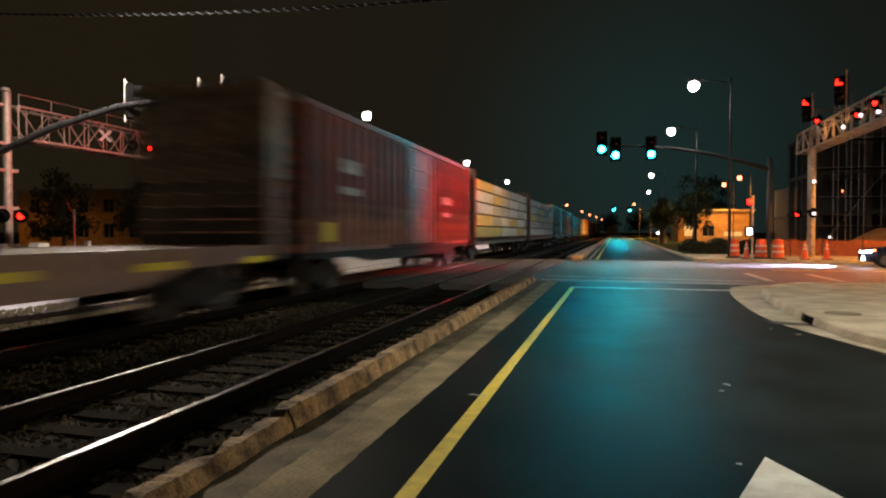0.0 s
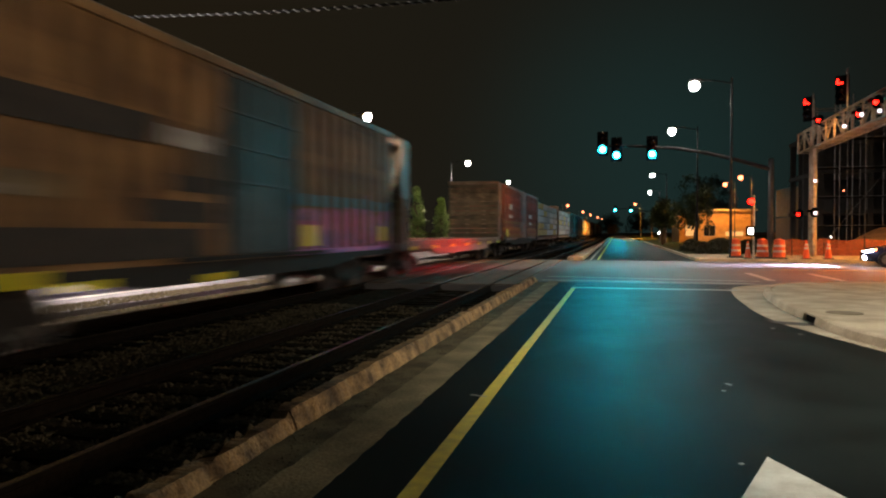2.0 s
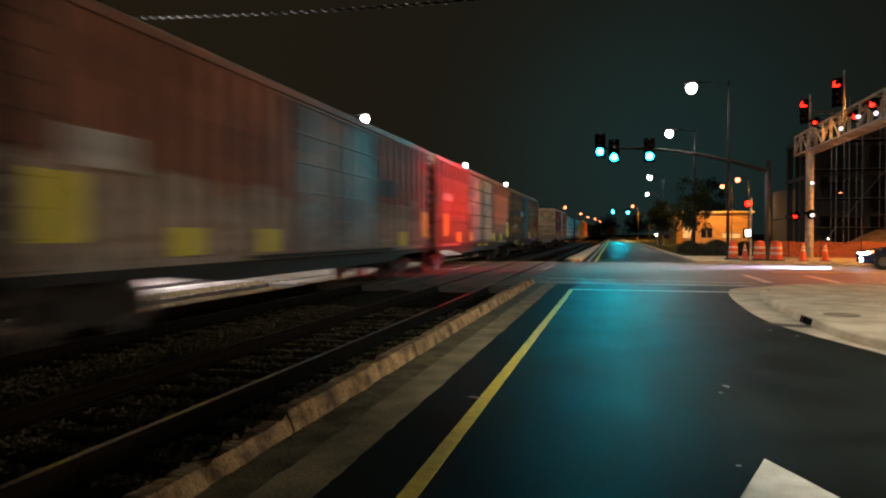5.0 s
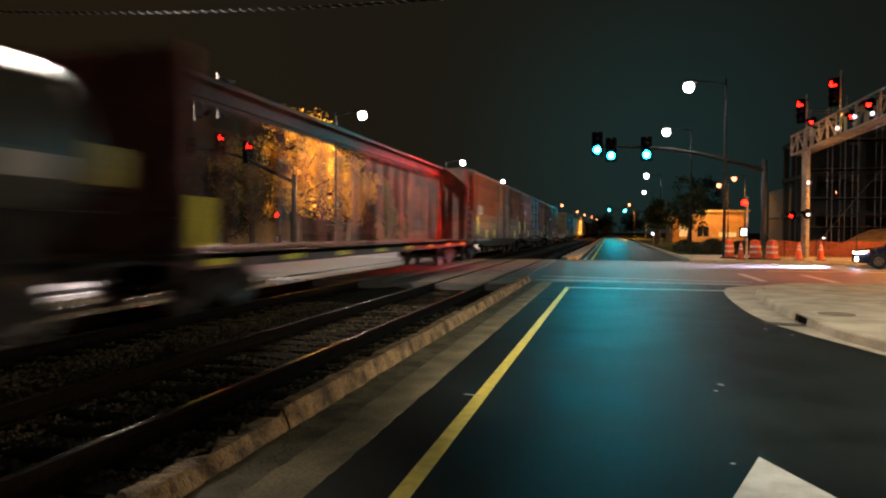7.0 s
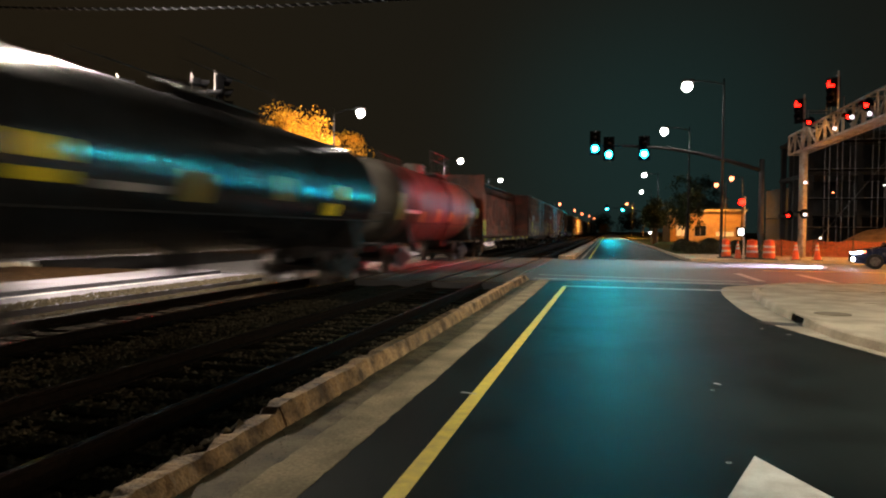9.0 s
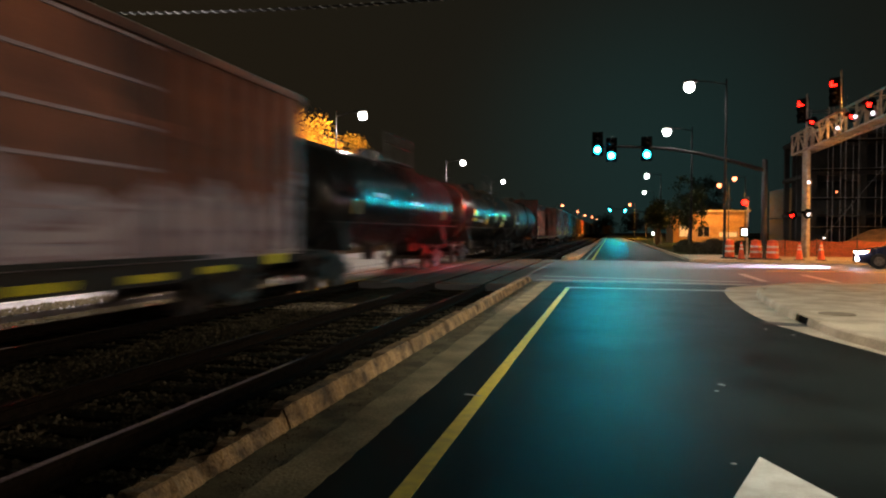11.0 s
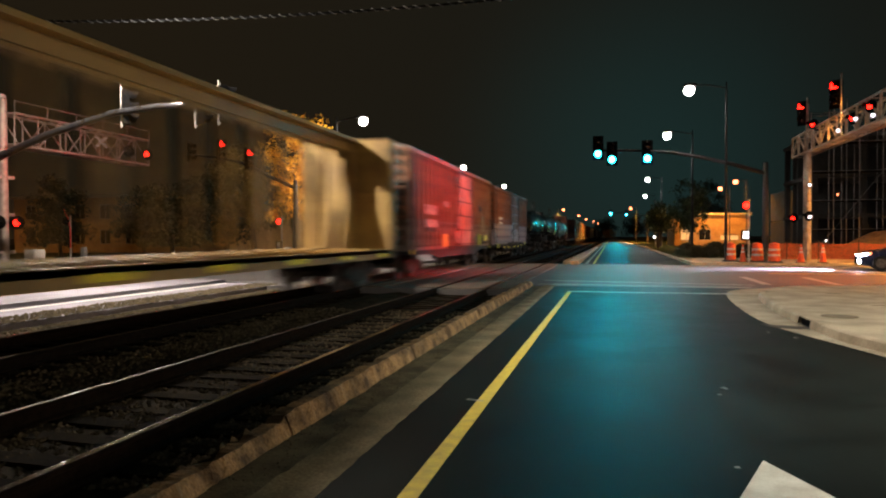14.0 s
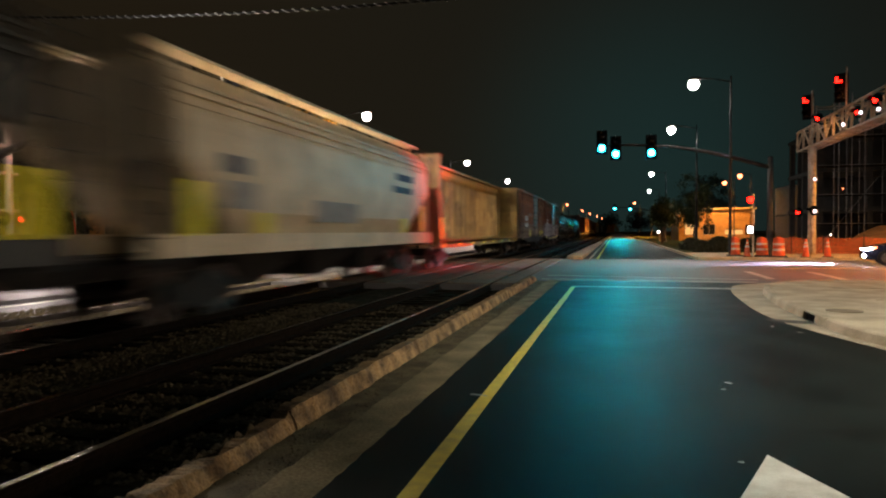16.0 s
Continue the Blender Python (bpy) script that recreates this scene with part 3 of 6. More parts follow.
setting("drain_stain", Shape().prism([(2.43, 12.30), (2.62, 12.16), (2.86, 12.10), (3.10, 12.02), (3.10, 11.72), (2.90, 11.66), (2.70, 11.72), (2.50, 11.90)], "z", -0.01, 0.0065), DRAINSILT, "dark silt washed down to the drain inlet", "stain")
for k, (x, y, r) in enumerate(((0.99, 6.72, 0.02), (0.79, 4.62, 0.018), (2.36, 11.25, 0.025), (2.62, 10.72, 0.03))):
    setting("paint_fleck", Shape().prism([(x - r * 1.3, y - 0.2 * r), (x - 0.2 * r, y - 0.9 * r), (x + r, y - 0.3 * r), (x + 0.7 * r, y + 0.9 * r), (x - 0.6 * r, y + 0.7 * r)], "z", -0.01, 0.004), WORN, "small pale fleck on the asphalt", "road marking")
setting("paint_scuff", Shape().prism([(1.04, 7.03), (1.09, 6.97), (1.11, 6.99), (1.08, 7.05)], "z", -0.01, 0.0045), WORN, "faint pale scuff on the asphalt", "road marking")
kn = thing("kerb_island", "pale rounded kerb nose past the crossing", "kerb", None, "", "structure")
part("kerb_block", Shape().prism([(-2.6, 37.2), (-2.2, 36.8), (-1.75, 37.0), (-1.7, 40), (-1.7, 90), (-2.0, 90), (-2.6, 42)], "z", -0.2, 0.15), CONCRETE, kn, bevel=0.03)
kr = thing("kerb_right_far", "pale concrete kerb of the far corner", "kerb", None, "", "structure")
part("kerb_block", Shape().box(4.0, 4.2, 36.8, 120, -0.2, 0.14), CONCRETE, kr, bevel=0.02)
part("kerb_block", Shape().box(4.2, 60, 36.45, 36.6, -0.2, 0.13), CONCRETE, kr, bevel=0.02)

# ---- the freight train ----
CARS = []
wheel_me = Shape()
for sx in (-RAIL, RAIL):
    wheel_me.lathe([(0.2, -0.065), (0.44, -0.065), (0.457, -0.04), (0.457, 0.035), (0.48, 0.05), (0.48, 0.062), (0.30, 0.06), (0.2, 0.03)] if sx > 0 else
                   [(0.2, 0.065), (0.44, 0.065), (0.457, 0.04), (0.457, -0.035), (0.48, -0.05), (0.48, -0.062), (0.30, -0.06), (0.2, -0.03)][::-1], (sx, 0, 0), 20, "x")
wheel_me.rod((-0.95, 0, 0), (0.95, 0, 0), 0.075, 10)
for a in range(4):
    wheel_me.box(RAIL + 0.04, RAIL + 0.075, 0.2 * math.cos(a * 1.57) - 0.03, 0.2 * math.cos(a * 1.57) + 0.03, 0.2 * math.sin(a * 1.57) - 0.03, 0.2 * math.sin(a * 1.57) + 0.03)
WHEEL_ME = wheel_me.mesh("wheelset", WHEEL)
tk = Shape()
for sx in (-0.98, 0.98):
    tk.prism([(-1.15, 0.36), (-1.15, 0.62), (-0.7, 0.68), (-0.35, 0.86), (0.35, 0.86), (0.7, 0.68), (1.15, 0.62), (1.15, 0.36), (0.75, 0.34), (0.35, 0.20), (-0.35, 0.20), (-0.75, 0.34)], "x", sx - 0.07, sx + 0.07)
    for o in (-0.13, 0, 0.13):
        tk.rod((sx, o, 0.3), (sx, o, 0.66), 0.055, 8)
    for o in (-0.89, 0.89):
        tk.rod((sx - 0.02, o, 0.457), (sx + (0.14 if sx > 0 else -0.14), o, 0.457), 0.11, 10)
tk.box(-1.1, 1.1, -0.2, 0.2, 0.52, 0.80)
TRUCK_ME = tk.mesh("truck", IRON, bevel=0.015)
AXLES = {-1: [], 1: []}
# end rib paint darkened: the shade of the gap between wagons is in its colour
ENDSHADE = mat("shaded_end_paint", (0.085, 0.055, 0.038), (0.032, 0.022, 0.017), scale=3, rough=0.85, bump=0.2)


def running_gear(car, L):
    for e in (-1, 1):
        truck = part("truck", TRUCK_ME, IRON, car, "black cast-steel wheel truck", at=pose(0, e * (L / 2 - 2.1), 0))
        for o in (-1, 1):
            AXLES[o].append(part("wheelset", WHEEL_ME, WHEEL, truck, "worn steel wheels on an axle", at=pose(0, o * 0.89, 0.457)))
        y = e * L / 2
        c = Shape().box(-0.16, 0.16, min(y, y + e * 0.42), max(y, y + e * 0.42), 0.72, 1.0)
        c.box(-0.2, 0.2, min(y + e * 0.3, y + e * 0.5), max(y + e * 0.3, y + e * 0.5), 0.68, 1.04)
        part("coupler", c, IRON, car, "rusty knuckle coupler", bevel=0.03)
        part("air_hose", Shape().pipe([(0.35, y, 0.85), (0.36, y + e * 0.22, 0.62), (0.3, y + e * 0.38, 0.42), (0.2, y + e * 0.46, 0.46)], 0.025, 6), BLACK, car)


def tapes(car, spots, hw):
    """spots: (along, height of centre, width, height) of each reflective patch, on both sides."""
    for y, z, w, h in spots:
        me = Shape().box(0, 0.008, -w / 2, w / 2, -h / 2, h / 2).mesh("reflector", TAPE)
        for x in (hw if z > 1.2 else hw - 0.06, (-hw if z > 1.2 else -hw + 0.06) - 0.008):
            part("reflector", me, None, car, "yellow reflective patch", at=pose(x, y, z))


def ladder(car, x, y, z0, z1, axis="y", w=0.42):
    s = Shape()
    for o in (-w / 2, w / 2):
        s.box(x - 0.02, x + 0.02, y + o - 0.02, y + o + 0.02, z0, z1)
    k = z0 + 0.15
    while k < z1:
        s.box(x - 0.012, x + 0.012, y - w / 2, y + w / 2, k - 0.012, k + 0.012)
        k += 0.38
    return part("ladder", s, IRON, car, "steel grab-iron ladder")


def car_root(name, label, s0, s1, category):
    car = thing(name, label, category, pose(TRACK_B, (s0 + s1) / 2, 0), "freight train")
    CARS.append((car, (s0 + s1) / 2))
    return car, abs(s1 - s0)


def boxcar(s0, s1, label, side, door_m, roof_m, H=4.55, door=(0.0, 3.0), ribs=0.62, double=False, panels=False, spots=(), stencils=(), patches=(), hw=1.5):
    car, L = car_root("boxcar", label, s0, s1, "railway wagon")
    b = L / 2
    z0 = 1.02
    s = Shape().box(-hw, hw, -b, b, z0, H - 0.12)
    d0, d1 = door[0] - door[1] / 2, door[0] + door[1] / 2
    rib_at, end_at = [], []
    y = -b + 0.06
    while y < b:
        if not (d0 - 0.1 < y < d1 + 0.1):
            for sx in (-1, 1):
                rib_at.append((sx * (hw + 0.02), y))
        y += ribs
    z = z0 + 0.3
    while z < H - 0.3:
        for e in (-1, 1):
            end_at.append((e, z))
        z += 0.34
    body = part("body", s, side, car)
    for sx in (-1, 1):
        part("top_rail", Shape().box(min(sx * (hw - 0.02), sx * (hw + 0.07)), max(sx * (hw - 0.02), sx * (hw + 0.07)), -b, b, H - 0.24, H - 0.10), side, body)
    rib_me = Shape().prism([(-0.02, -0.07), (-0.02, 0.07), (0.065, 0.045), (0.065, -0.045)], "z", z0 + 0.12, H - 0.2).mesh("side_post", side)
    rib_me2 = Shape().prism([(0.02, 0.07), (0.02, -0.07), (-0.065, -0.045), (-0.065, 0.045)], "z", z0 + 0.12, H - 0.2).mesh("side_post", side)
    for e in (-1, 1):
        me = Shape().prism([(0, -0.1), (e * 0.07, -0.04), (e * 0.07, 0.04), (0, 0.1)], "x", -hw + 0.1, hw - 0.1).mesh("end_rib", ENDSHADE)
        for k, z in end_at:
            if k == e:
                part("end_rib", me, None, body, "pressed end rib, darkened for the shade between wagons", at=pose(0, e * b, z))
    for x, y in rib_at:
        part("side_post", rib_me if x > 0 else rib_me2, None, body, at=pose(x, y, 0))
    r = Shape()
    r.prism([(-hw - 0.03, H - 0.115), (hw + 0.03, H - 0.115), (hw + 0.03, H - 0.07), (0, H + 0.05), (-hw - 0.03, H - 0.07)], "y", -b - 0.03, b + 0.03)
    y = -b + 0.5
    while y < b:
        r.prism([(-hw, H - 0.08), (hw, H - 0.08), (hw, H - 0.045), (0, H + 0.08), (-hw, H - 0.045)], "y", y - 0.04, y + 0.04)
        y += 1.1
    part("roof", r, roof_m, car, "weathered ribbed steel roof")
    for sx in (-1, 1):
        dl = [(d0, d1)] if not double else [(d0, (d0 + d1) / 2 - 0.015), ((d0 + d1) / 2 + 0.015, d1)]
        for a, c in dl:
            q = Shape()
            xs = (min(sx * hw, sx * (hw + 0.07)), max(sx * hw, sx * (hw + 0.07)))
            q.box(*xs, a, c, z0 + 0.1, H - 0.32)
            dob = part("sliding_door", q, door_m, car, "sliding freight door with ribbed panels")
            n = 5
            rib = Shape().box(-0.018, 0.018, a, c, -0.025, 0.025).mesh("door_rib", IRON if panels else door_m)
            for i in range(n + 1):
                part("door_rib", rib, None, dob, at=pose(sx * (hw + 0.085), 0, z0 + 0.16 + (H - 0.48 - z0) * i / n))
            for yy in (a + 0.35, c - 0.35):
                part("door_rod", Shape().rod((sx * (hw + 0.12), yy, z0 + 0.1), (sx * (hw + 0.12), yy, H - 0.3), 0.02, 6), IRON, dob)
        xs = (min(sx * hw, sx * (hw + 0.13)), max(sx * hw, sx * (hw + 0.13)))
        part("door_track", Shape().box(*xs, d0 - 1.5, d1 + 1.5, z0 + 0.02, z0 + 0.09), IRON, car)
    sill = Shape()
    for sx in (-1, 1):
        sill.prism([(-b, z0), (b, z0), (b, z0 - 0.14), (b - 2.6, z0 - 0.16), (b - 4.2, z0 - 0.34), (-b + 4.2, z0 - 0.34), (-b + 2.6, z0 - 0.16), (-b, z0 - 0.14)], "x", sx * (hw - 0.04) - 0.03, sx * (hw - 0.04) + 0.03)
    sill.box(-0.3, 0.3, -b, b, 0.75, z0)
    part("underframe", sill, IRON, car, "dark steel underframe")
    for sx in (-1, 1):
        for e in (-1, 1):
            ladder(car, sx * (hw + 0.06), e * (b - 0.35), z0 - 0.1, z0 + 1.5 if e > 0 else H - 0.3)
    for x0, ln, z1, ht in stencils:
        for sx in (hw + 0.088, -hw - 0.096):
            n = max(3, int(ln / 0.22))
            bar = Shape().box(0, 0.008, 0, ln * 0.72 / n, 0, ht).mesh("stencil_bar", STENCIL)
            for i in range(n):
                part("stencil_bar", bar, None, car, at=pose(sx, x0 + ln * i / n, z1))
    for y, z, w, h, m in patches:
        for x in (hw + 0.072, -hw - 0.088):
            part("paint_patch", Shape().box(x, x + 0.016, y - w / 2, y + w / 2, z - h / 2, z + h / 2), m, car, "roughly painted patch")
    tapes(car, spots, hw + 0.09)
    running_gear(car, L)
    return car


def bulkhead_flat(s0, s1, label, frame_m, wood_m):
    car, L = car_root("bulkhead_flatcar", label, s0, s1, "railway wagon")
    b, hw = L / 2, 1.5
    deck = Shape()
    n = 44
    for i in range(n):
        y = -b + 0.9 + (L - 1.8) * i / n
        deck.box(-hw + 0.03, hw - 0.03, y, y + (L - 1.8) / n - 0.012, 1.15, 1.22 + rnd(-0.006, 0.006))
    part("deck", deck, wood_m, car, "worn timber plank deck")
    s = Shape()
    for sx in (-1, 1):
        xs = (min(sx * (hw - 0.12), sx * hw), max(sx * (hw - 0.12), sx * hw))
        s.prism([(-b, 0.95), (-b, 1.24), (b, 1.24), (b, 0.95), (b - 3.2, 0.92), (b - 4.6, 0.66), (-b + 4.6, 0.66), (-b + 3.2, 0.92)], "x", *xs)
        y = -b + 1.4
        while y < b - 1:
            xo = (min(sx * hw, sx * (hw + 0.07)), max(sx * hw, sx * (hw + 0.07)))
            s.box(*xo, y - 0.06, y + 0.06, 0.98, 1.2)
            y += 1.2
    s.box(-0.3, 0.3, -b, b, 0.7, 1.1)
    part("side_sill", s, frame_m, car, "dusty steel side sill with stake pockets")
    for e in (-1, 1):
        y = e * (b - 0.55)
        f = Shape()
        for x in (-hw + 0.08, -0.5, 0.5, hw - 0.08):
            f.prism([(y - e * 0.05, 1.2), (y + e * 0.5, 1.2), (y + e * 0.22, 4.5), (y - e * 0.05, 4.5)], "x", x - 0.07, x + 0.07)
        f.box(-hw, hw, min(y - e * 0.06, y + e * 0.24), max(y - e * 0.06, y + e * 0.24), 4.42, 4.56)
        bh = part("bulkhead", f, frame_m, car, "tall steel end bulkhead")
        for i in range(12):
            z = 1.24 + 0.265 * i
            part("plank", Shape().box(-hw + 0.02, hw - 0.02, min(y - e * 0.12, y - e * 0.055), max(y - e * 0.12, y - e * 0.055), z + rnd(0, 0.012), z + 0.235), PLANKW, bh)
        part("edge_post", Shape().box(hw - 0.02, hw + 0.05, min(y - e * 0.12, y + e * 0.5), max(y - e * 0.12, y + e * 0.5), 1.22, 4.5), frame_m, bh)
        ladder(car, hw + 0.06, e * (b - 0.3), 0.9, 2.6)
    tapes(car, [(-b + 1.2 + i * (L - 2.4) / 6, 0.98, 0.62, 0.12) for i in range(7)], hw + 0.132)
    running_gear(car, L)
    return car


def centerbeam(s0, s1, label, paint, load=None, tape=True):
    car, L = car_root("centerbeam_flatcar", label, s0, s1, "railway wagon")
    b, hw = L / 2, 1.45
    s = Shape()
    s.box(-hw, hw, -b, b, 1.0, 1.1)
    for sx in (-1, 1):
        xs = (min(sx * (hw - 0.1), sx * hw), max(sx * (hw - 0.1), sx * hw))
        s.prism([(-b, 0.85), (-b, 1.12), (b, 1.12), (b, 0.85), (b - 3.2, 0.84), (-b + 3.2, 0.84)], "x", *xs)
    y = -b + 0.8
    while y < b:
        s.box(-hw, hw, y - 0.12, y + 0.12, 1.1, 1.16)
        y += 1.25
    part("deck", s, paint, car, "narrow steel deck with cross risers")
    beam = Shape()
    beam.box(-0.36, 0.36, -b + 0.4, b - 0.4, 4.52, 4.62).box(-0.12, 0.12, -b + 0.4, b - 0.4, 4.24, 4.52)
    part("top_chord", beam, paint, car, "steel top chord")
    n = 16
    pitch = (L - 2.2) / n
    for i in range(n + 1):
        y = -b + 1.1 + pitch * i
        p = Shape().box(-0.10, 0.10, y - 0.06, y + 0.06, 1.1, 4.26)
        if i < n:
            a, c = y + 0.09, y + pitch - 0.09
            p.prism([(a, 1.1), (c, 1.1), (c, 1.24), ((a + c) / 2 + 0.2, 1.14), ((a + c) / 2 - 0.2, 1.14), (a, 1.24)], "x", -0.05, 0.05)
            p.prism([(a, 4.26), (a, 4.0), ((a + c) / 2 - 0.2, 4.18), ((a + c) / 2 + 0.2, 4.18), (c, 4.0), (c, 4.26)], "x", -0.05, 0.05)
            if i % 4 == 0:
                p.prism([(a, 1.5), (a + 0.3, 1.9), (a + 0.3, 3.4), (a, 3.8)], "x", -0.04, 0.04)
        part("center_post", p, paint, car)
    for e in (-1, 1):
        y = e * (b - 0.5)
        f = Shape().box(-hw, hw, min(y, y + e * 0.12), max(y, y + e * 0.12), 1.1, 4.6)
        eb = part("end_bulkhead", f, paint, car, "steel end bulkhead")
        for x in (-hw, -0.7, 0.0, 0.7, hw):
            part("bulkhead_post", Shape().box(x - 0.07, x + 0.07, min(y + e * 0.1, y + e * 0.28), max(y + e * 0.1, y + e * 0.28), 1.0, 4.6), paint, eb)
        for z in (1.9, 2.8, 3.7):
            part("bulkhead_rail", Shape().box(-hw, hw, min(y + e * 0.1, y + e * 0.2), max(y + e * 0.1, y + e * 0.2), z - 0.06, z + 0.06), paint, eb)
        for sx in (-1, 1):
            part("gusset", Shape().prism([(y, 1.1), (y - e * 1.1, 1.1), (y - e * 0.25, 4.3), (y, 4.3)], "x", sx * 0.2 - 0.04, sx * 0.2 + 0.04), paint, eb)
        ladder(car, hw + 0.03, e * (b - 0.25), 0.8, 2.6)
    if load:
        for sx in (-1, 1):
            y = -b + 0.9
            while y < b - 1.5:
                ln = random.choice((2.4, 3.05, 3.66, 4.88))
                ln = min(ln, b - 0.7 - y)
                z = 1.17
                for k in range(5):
                    h = 0.60 if k < 4 else 0.55
                    xs = (0.16, hw + 0.03) if sx > 0 else (-hw - 0.03, -0.16)
                    g = Shape().box(xs[0], xs[1], y + 0.03, y + ln - 0.03, z + 0.06, z + h)
                    part("lumber_pack", g.mesh("lumber_pack", random.choice(load), bevel=0.02), None, car, "wrapped pack of lumber")
                    z += h + 0.02
                y += ln
    if tape:
        tapes(car, [(-b + 1.2 + i * (L - 2.4) / 7, 0.96, 0.62, 0.12) for i in range(8)] + [(-b + 0.55, 1.66, 0.5, 0.85)], hw + 0.062)
    running_gear(car, L)
    return car


def tank_car(s0, s1, label, paint, R=1.5, zc=2.50, patches=(), band=None):
    car, L = car_root("tank_car", label, s0, s1, "railway wagon")
    b = L / 2 - 0.35
    prof = [(0.02, -b)]
    for i in range(1, 7):
        a = i / 6 * math.pi / 2
        prof.append((R * math.sin(a), -b + 0.62 * (1 - math.cos(a))))
    prof += [(R, -b + 2.5), (R + 0.012, -b + 2.52), (R + 0.012, -b + 2.6), (R, -b + 2.62)]
    prof += [(r, -h) for r, h in prof[:7][::-1]]
    part("tank", Shape().lathe(prof, (0, 0, zc), 40, "y"), paint, car, smooth=True)
    for y in (-b * 0.45, 0.0, b * 0.45):
        part("weld_band", Shape().lathe([(R - 0.02, y - 0.05), (R + 0.01, y - 0.04), (R + 0.01, y + 0.04), (R - 0.02, y + 0.05)], (0, 0, zc), 40, "y"), paint, car, smooth=True)
    d = Shape().lathe([(0.42, zc + R - 0.08), (0.42, zc + R + 0.30), (0.36, zc + R + 0.36), (0.05, zc + R + 0.38)], (0, 0, 0), 20)
    part("manway_dome", d, paint, car, "round top fittings housing", smooth=False)
    for x in (-0.95, 0.95):
        plat = Shape()
        plat.box(x - 0.25, x + 0.25, -1.3, 1.3, zc + R - 0.16, zc + R - 0.12)
        for y in (-1.3, 0, 1.3):
            plat.rod((x * 1.2, y, zc + R - 0.5), (x * 1.2, y, zc + R + 0.75), 0.02, 6)
        plat.rod((x * 1.2, -1.3, zc + R + 0.75), (x * 1.2, 1.3, zc + R + 0.75), 0.02, 6)
        plat.rod((x * 1.2, -1.3, zc + R + 0.4), (x * 1.2, 1.3, zc + R + 0.4), 0.02, 6)
        part("top_platform", plat, IRON, car, "steel platform with handrails")
    for sx in (-1, 1):
        s = Shape()
        for o in (-0.22, 0.22):
            s.pipe([(sx * 1.1, o, 0.9), (sx * (R + 0.12), o, zc - 0.5), (sx * (R + 0.12), o, zc + 0.4), (sx * 1.1, o, zc + R - 0.1)], 0.022, 6)
        for k in range(9):
            z = 1.1 + k * 0.34
            xr = sx * (R + 0.12) if abs(z - zc) < 0.6 else sx * (math.sqrt(max(0.3, R * R - (z - zc) ** 2)) + 0.1)
            s.rod((xr, -0.22, z), (xr, 0.22, z), 0.014, 6)
        part("ladder", s, IRON, car, "side ladder")
        part("handrail", Shape().rod((sx * (R + 0.08), -b + 0.4, zc - 0.75), (sx * (R + 0.08), b - 0.4, zc - 0.75), 0.018, 6), IRON, car)
    for e in (-1, 1):
        u = Shape()
        y0, y1 = e * (b - 3.4), e * (L / 2)
        u.box(-0.3, 0.3, min(y0, y1), max(y0, y1), 0.72, 1.05)
        u.prism([(-1.45, 1.0), (1.45, 1.0), (1.3, 1.75), (0.7, 1.32), (-0.7, 1.32), (-1.3, 1.75)], "y", e * (b - 1.8) - 0.2, e * (b - 1.8) + 0.2)
        u.box(-1.45, 1.45, min(e * (L / 2 - 0.8), e * L / 2), max(e * (L / 2 - 0.8), e * L / 2), 1.0, 1.06)
        for x in (-1.4, 1.4):
            u.rod((x, e * (L / 2 - 0.04), 1.05), (x, e * (L / 2 - 0.04), 2.05), 0.02, 6)
        u.rod((-1.4, e * (L / 2 - 0.04), 2.05), (1.4, e * (L / 2 - 0.04), 2.05), 0.02, 6)
        part("end_frame", u, IRON, car, "tank saddle and end platform")
    part("outlet_valve", Shape().lathe([(0.22, 0.55), (0.22, 1.2)], (0, 0, 0), 12), IRON, car)
    for y, z, w, h, m in patches:
        for sx in (-1, 1):
            a0, a1 = math.asin((z - h / 2 - zc) / (R + 0.01)), math.asin((z + h / 2 - zc) / (R + 0.01))
            s = Shape()
            for k in range(7):
                a = a0 + (a1 - a0) * k / 6
                for r in (R + 0.016, R + 0.006):
                    for yy in (y - w / 2, y + w / 2):
                        s.v.append((sx * r * math.cos(a), yy, zc + r * math.sin(a)))
            for k in range(6):
                o = k * 4
                s.f += [(o, o + 1, o + 5, o + 4), (o + 2, o + 6, o + 7, o + 3), (o, o + 4, o + 6, o + 2), (o + 1, o + 3, o + 7, o + 5)]
            s.f += [(0, 2, 3, 1), (24, 25, 27, 26)]
            part("placard", s, m, car, "reflective patch on the tank")
    running_gear(car, L)
    return car


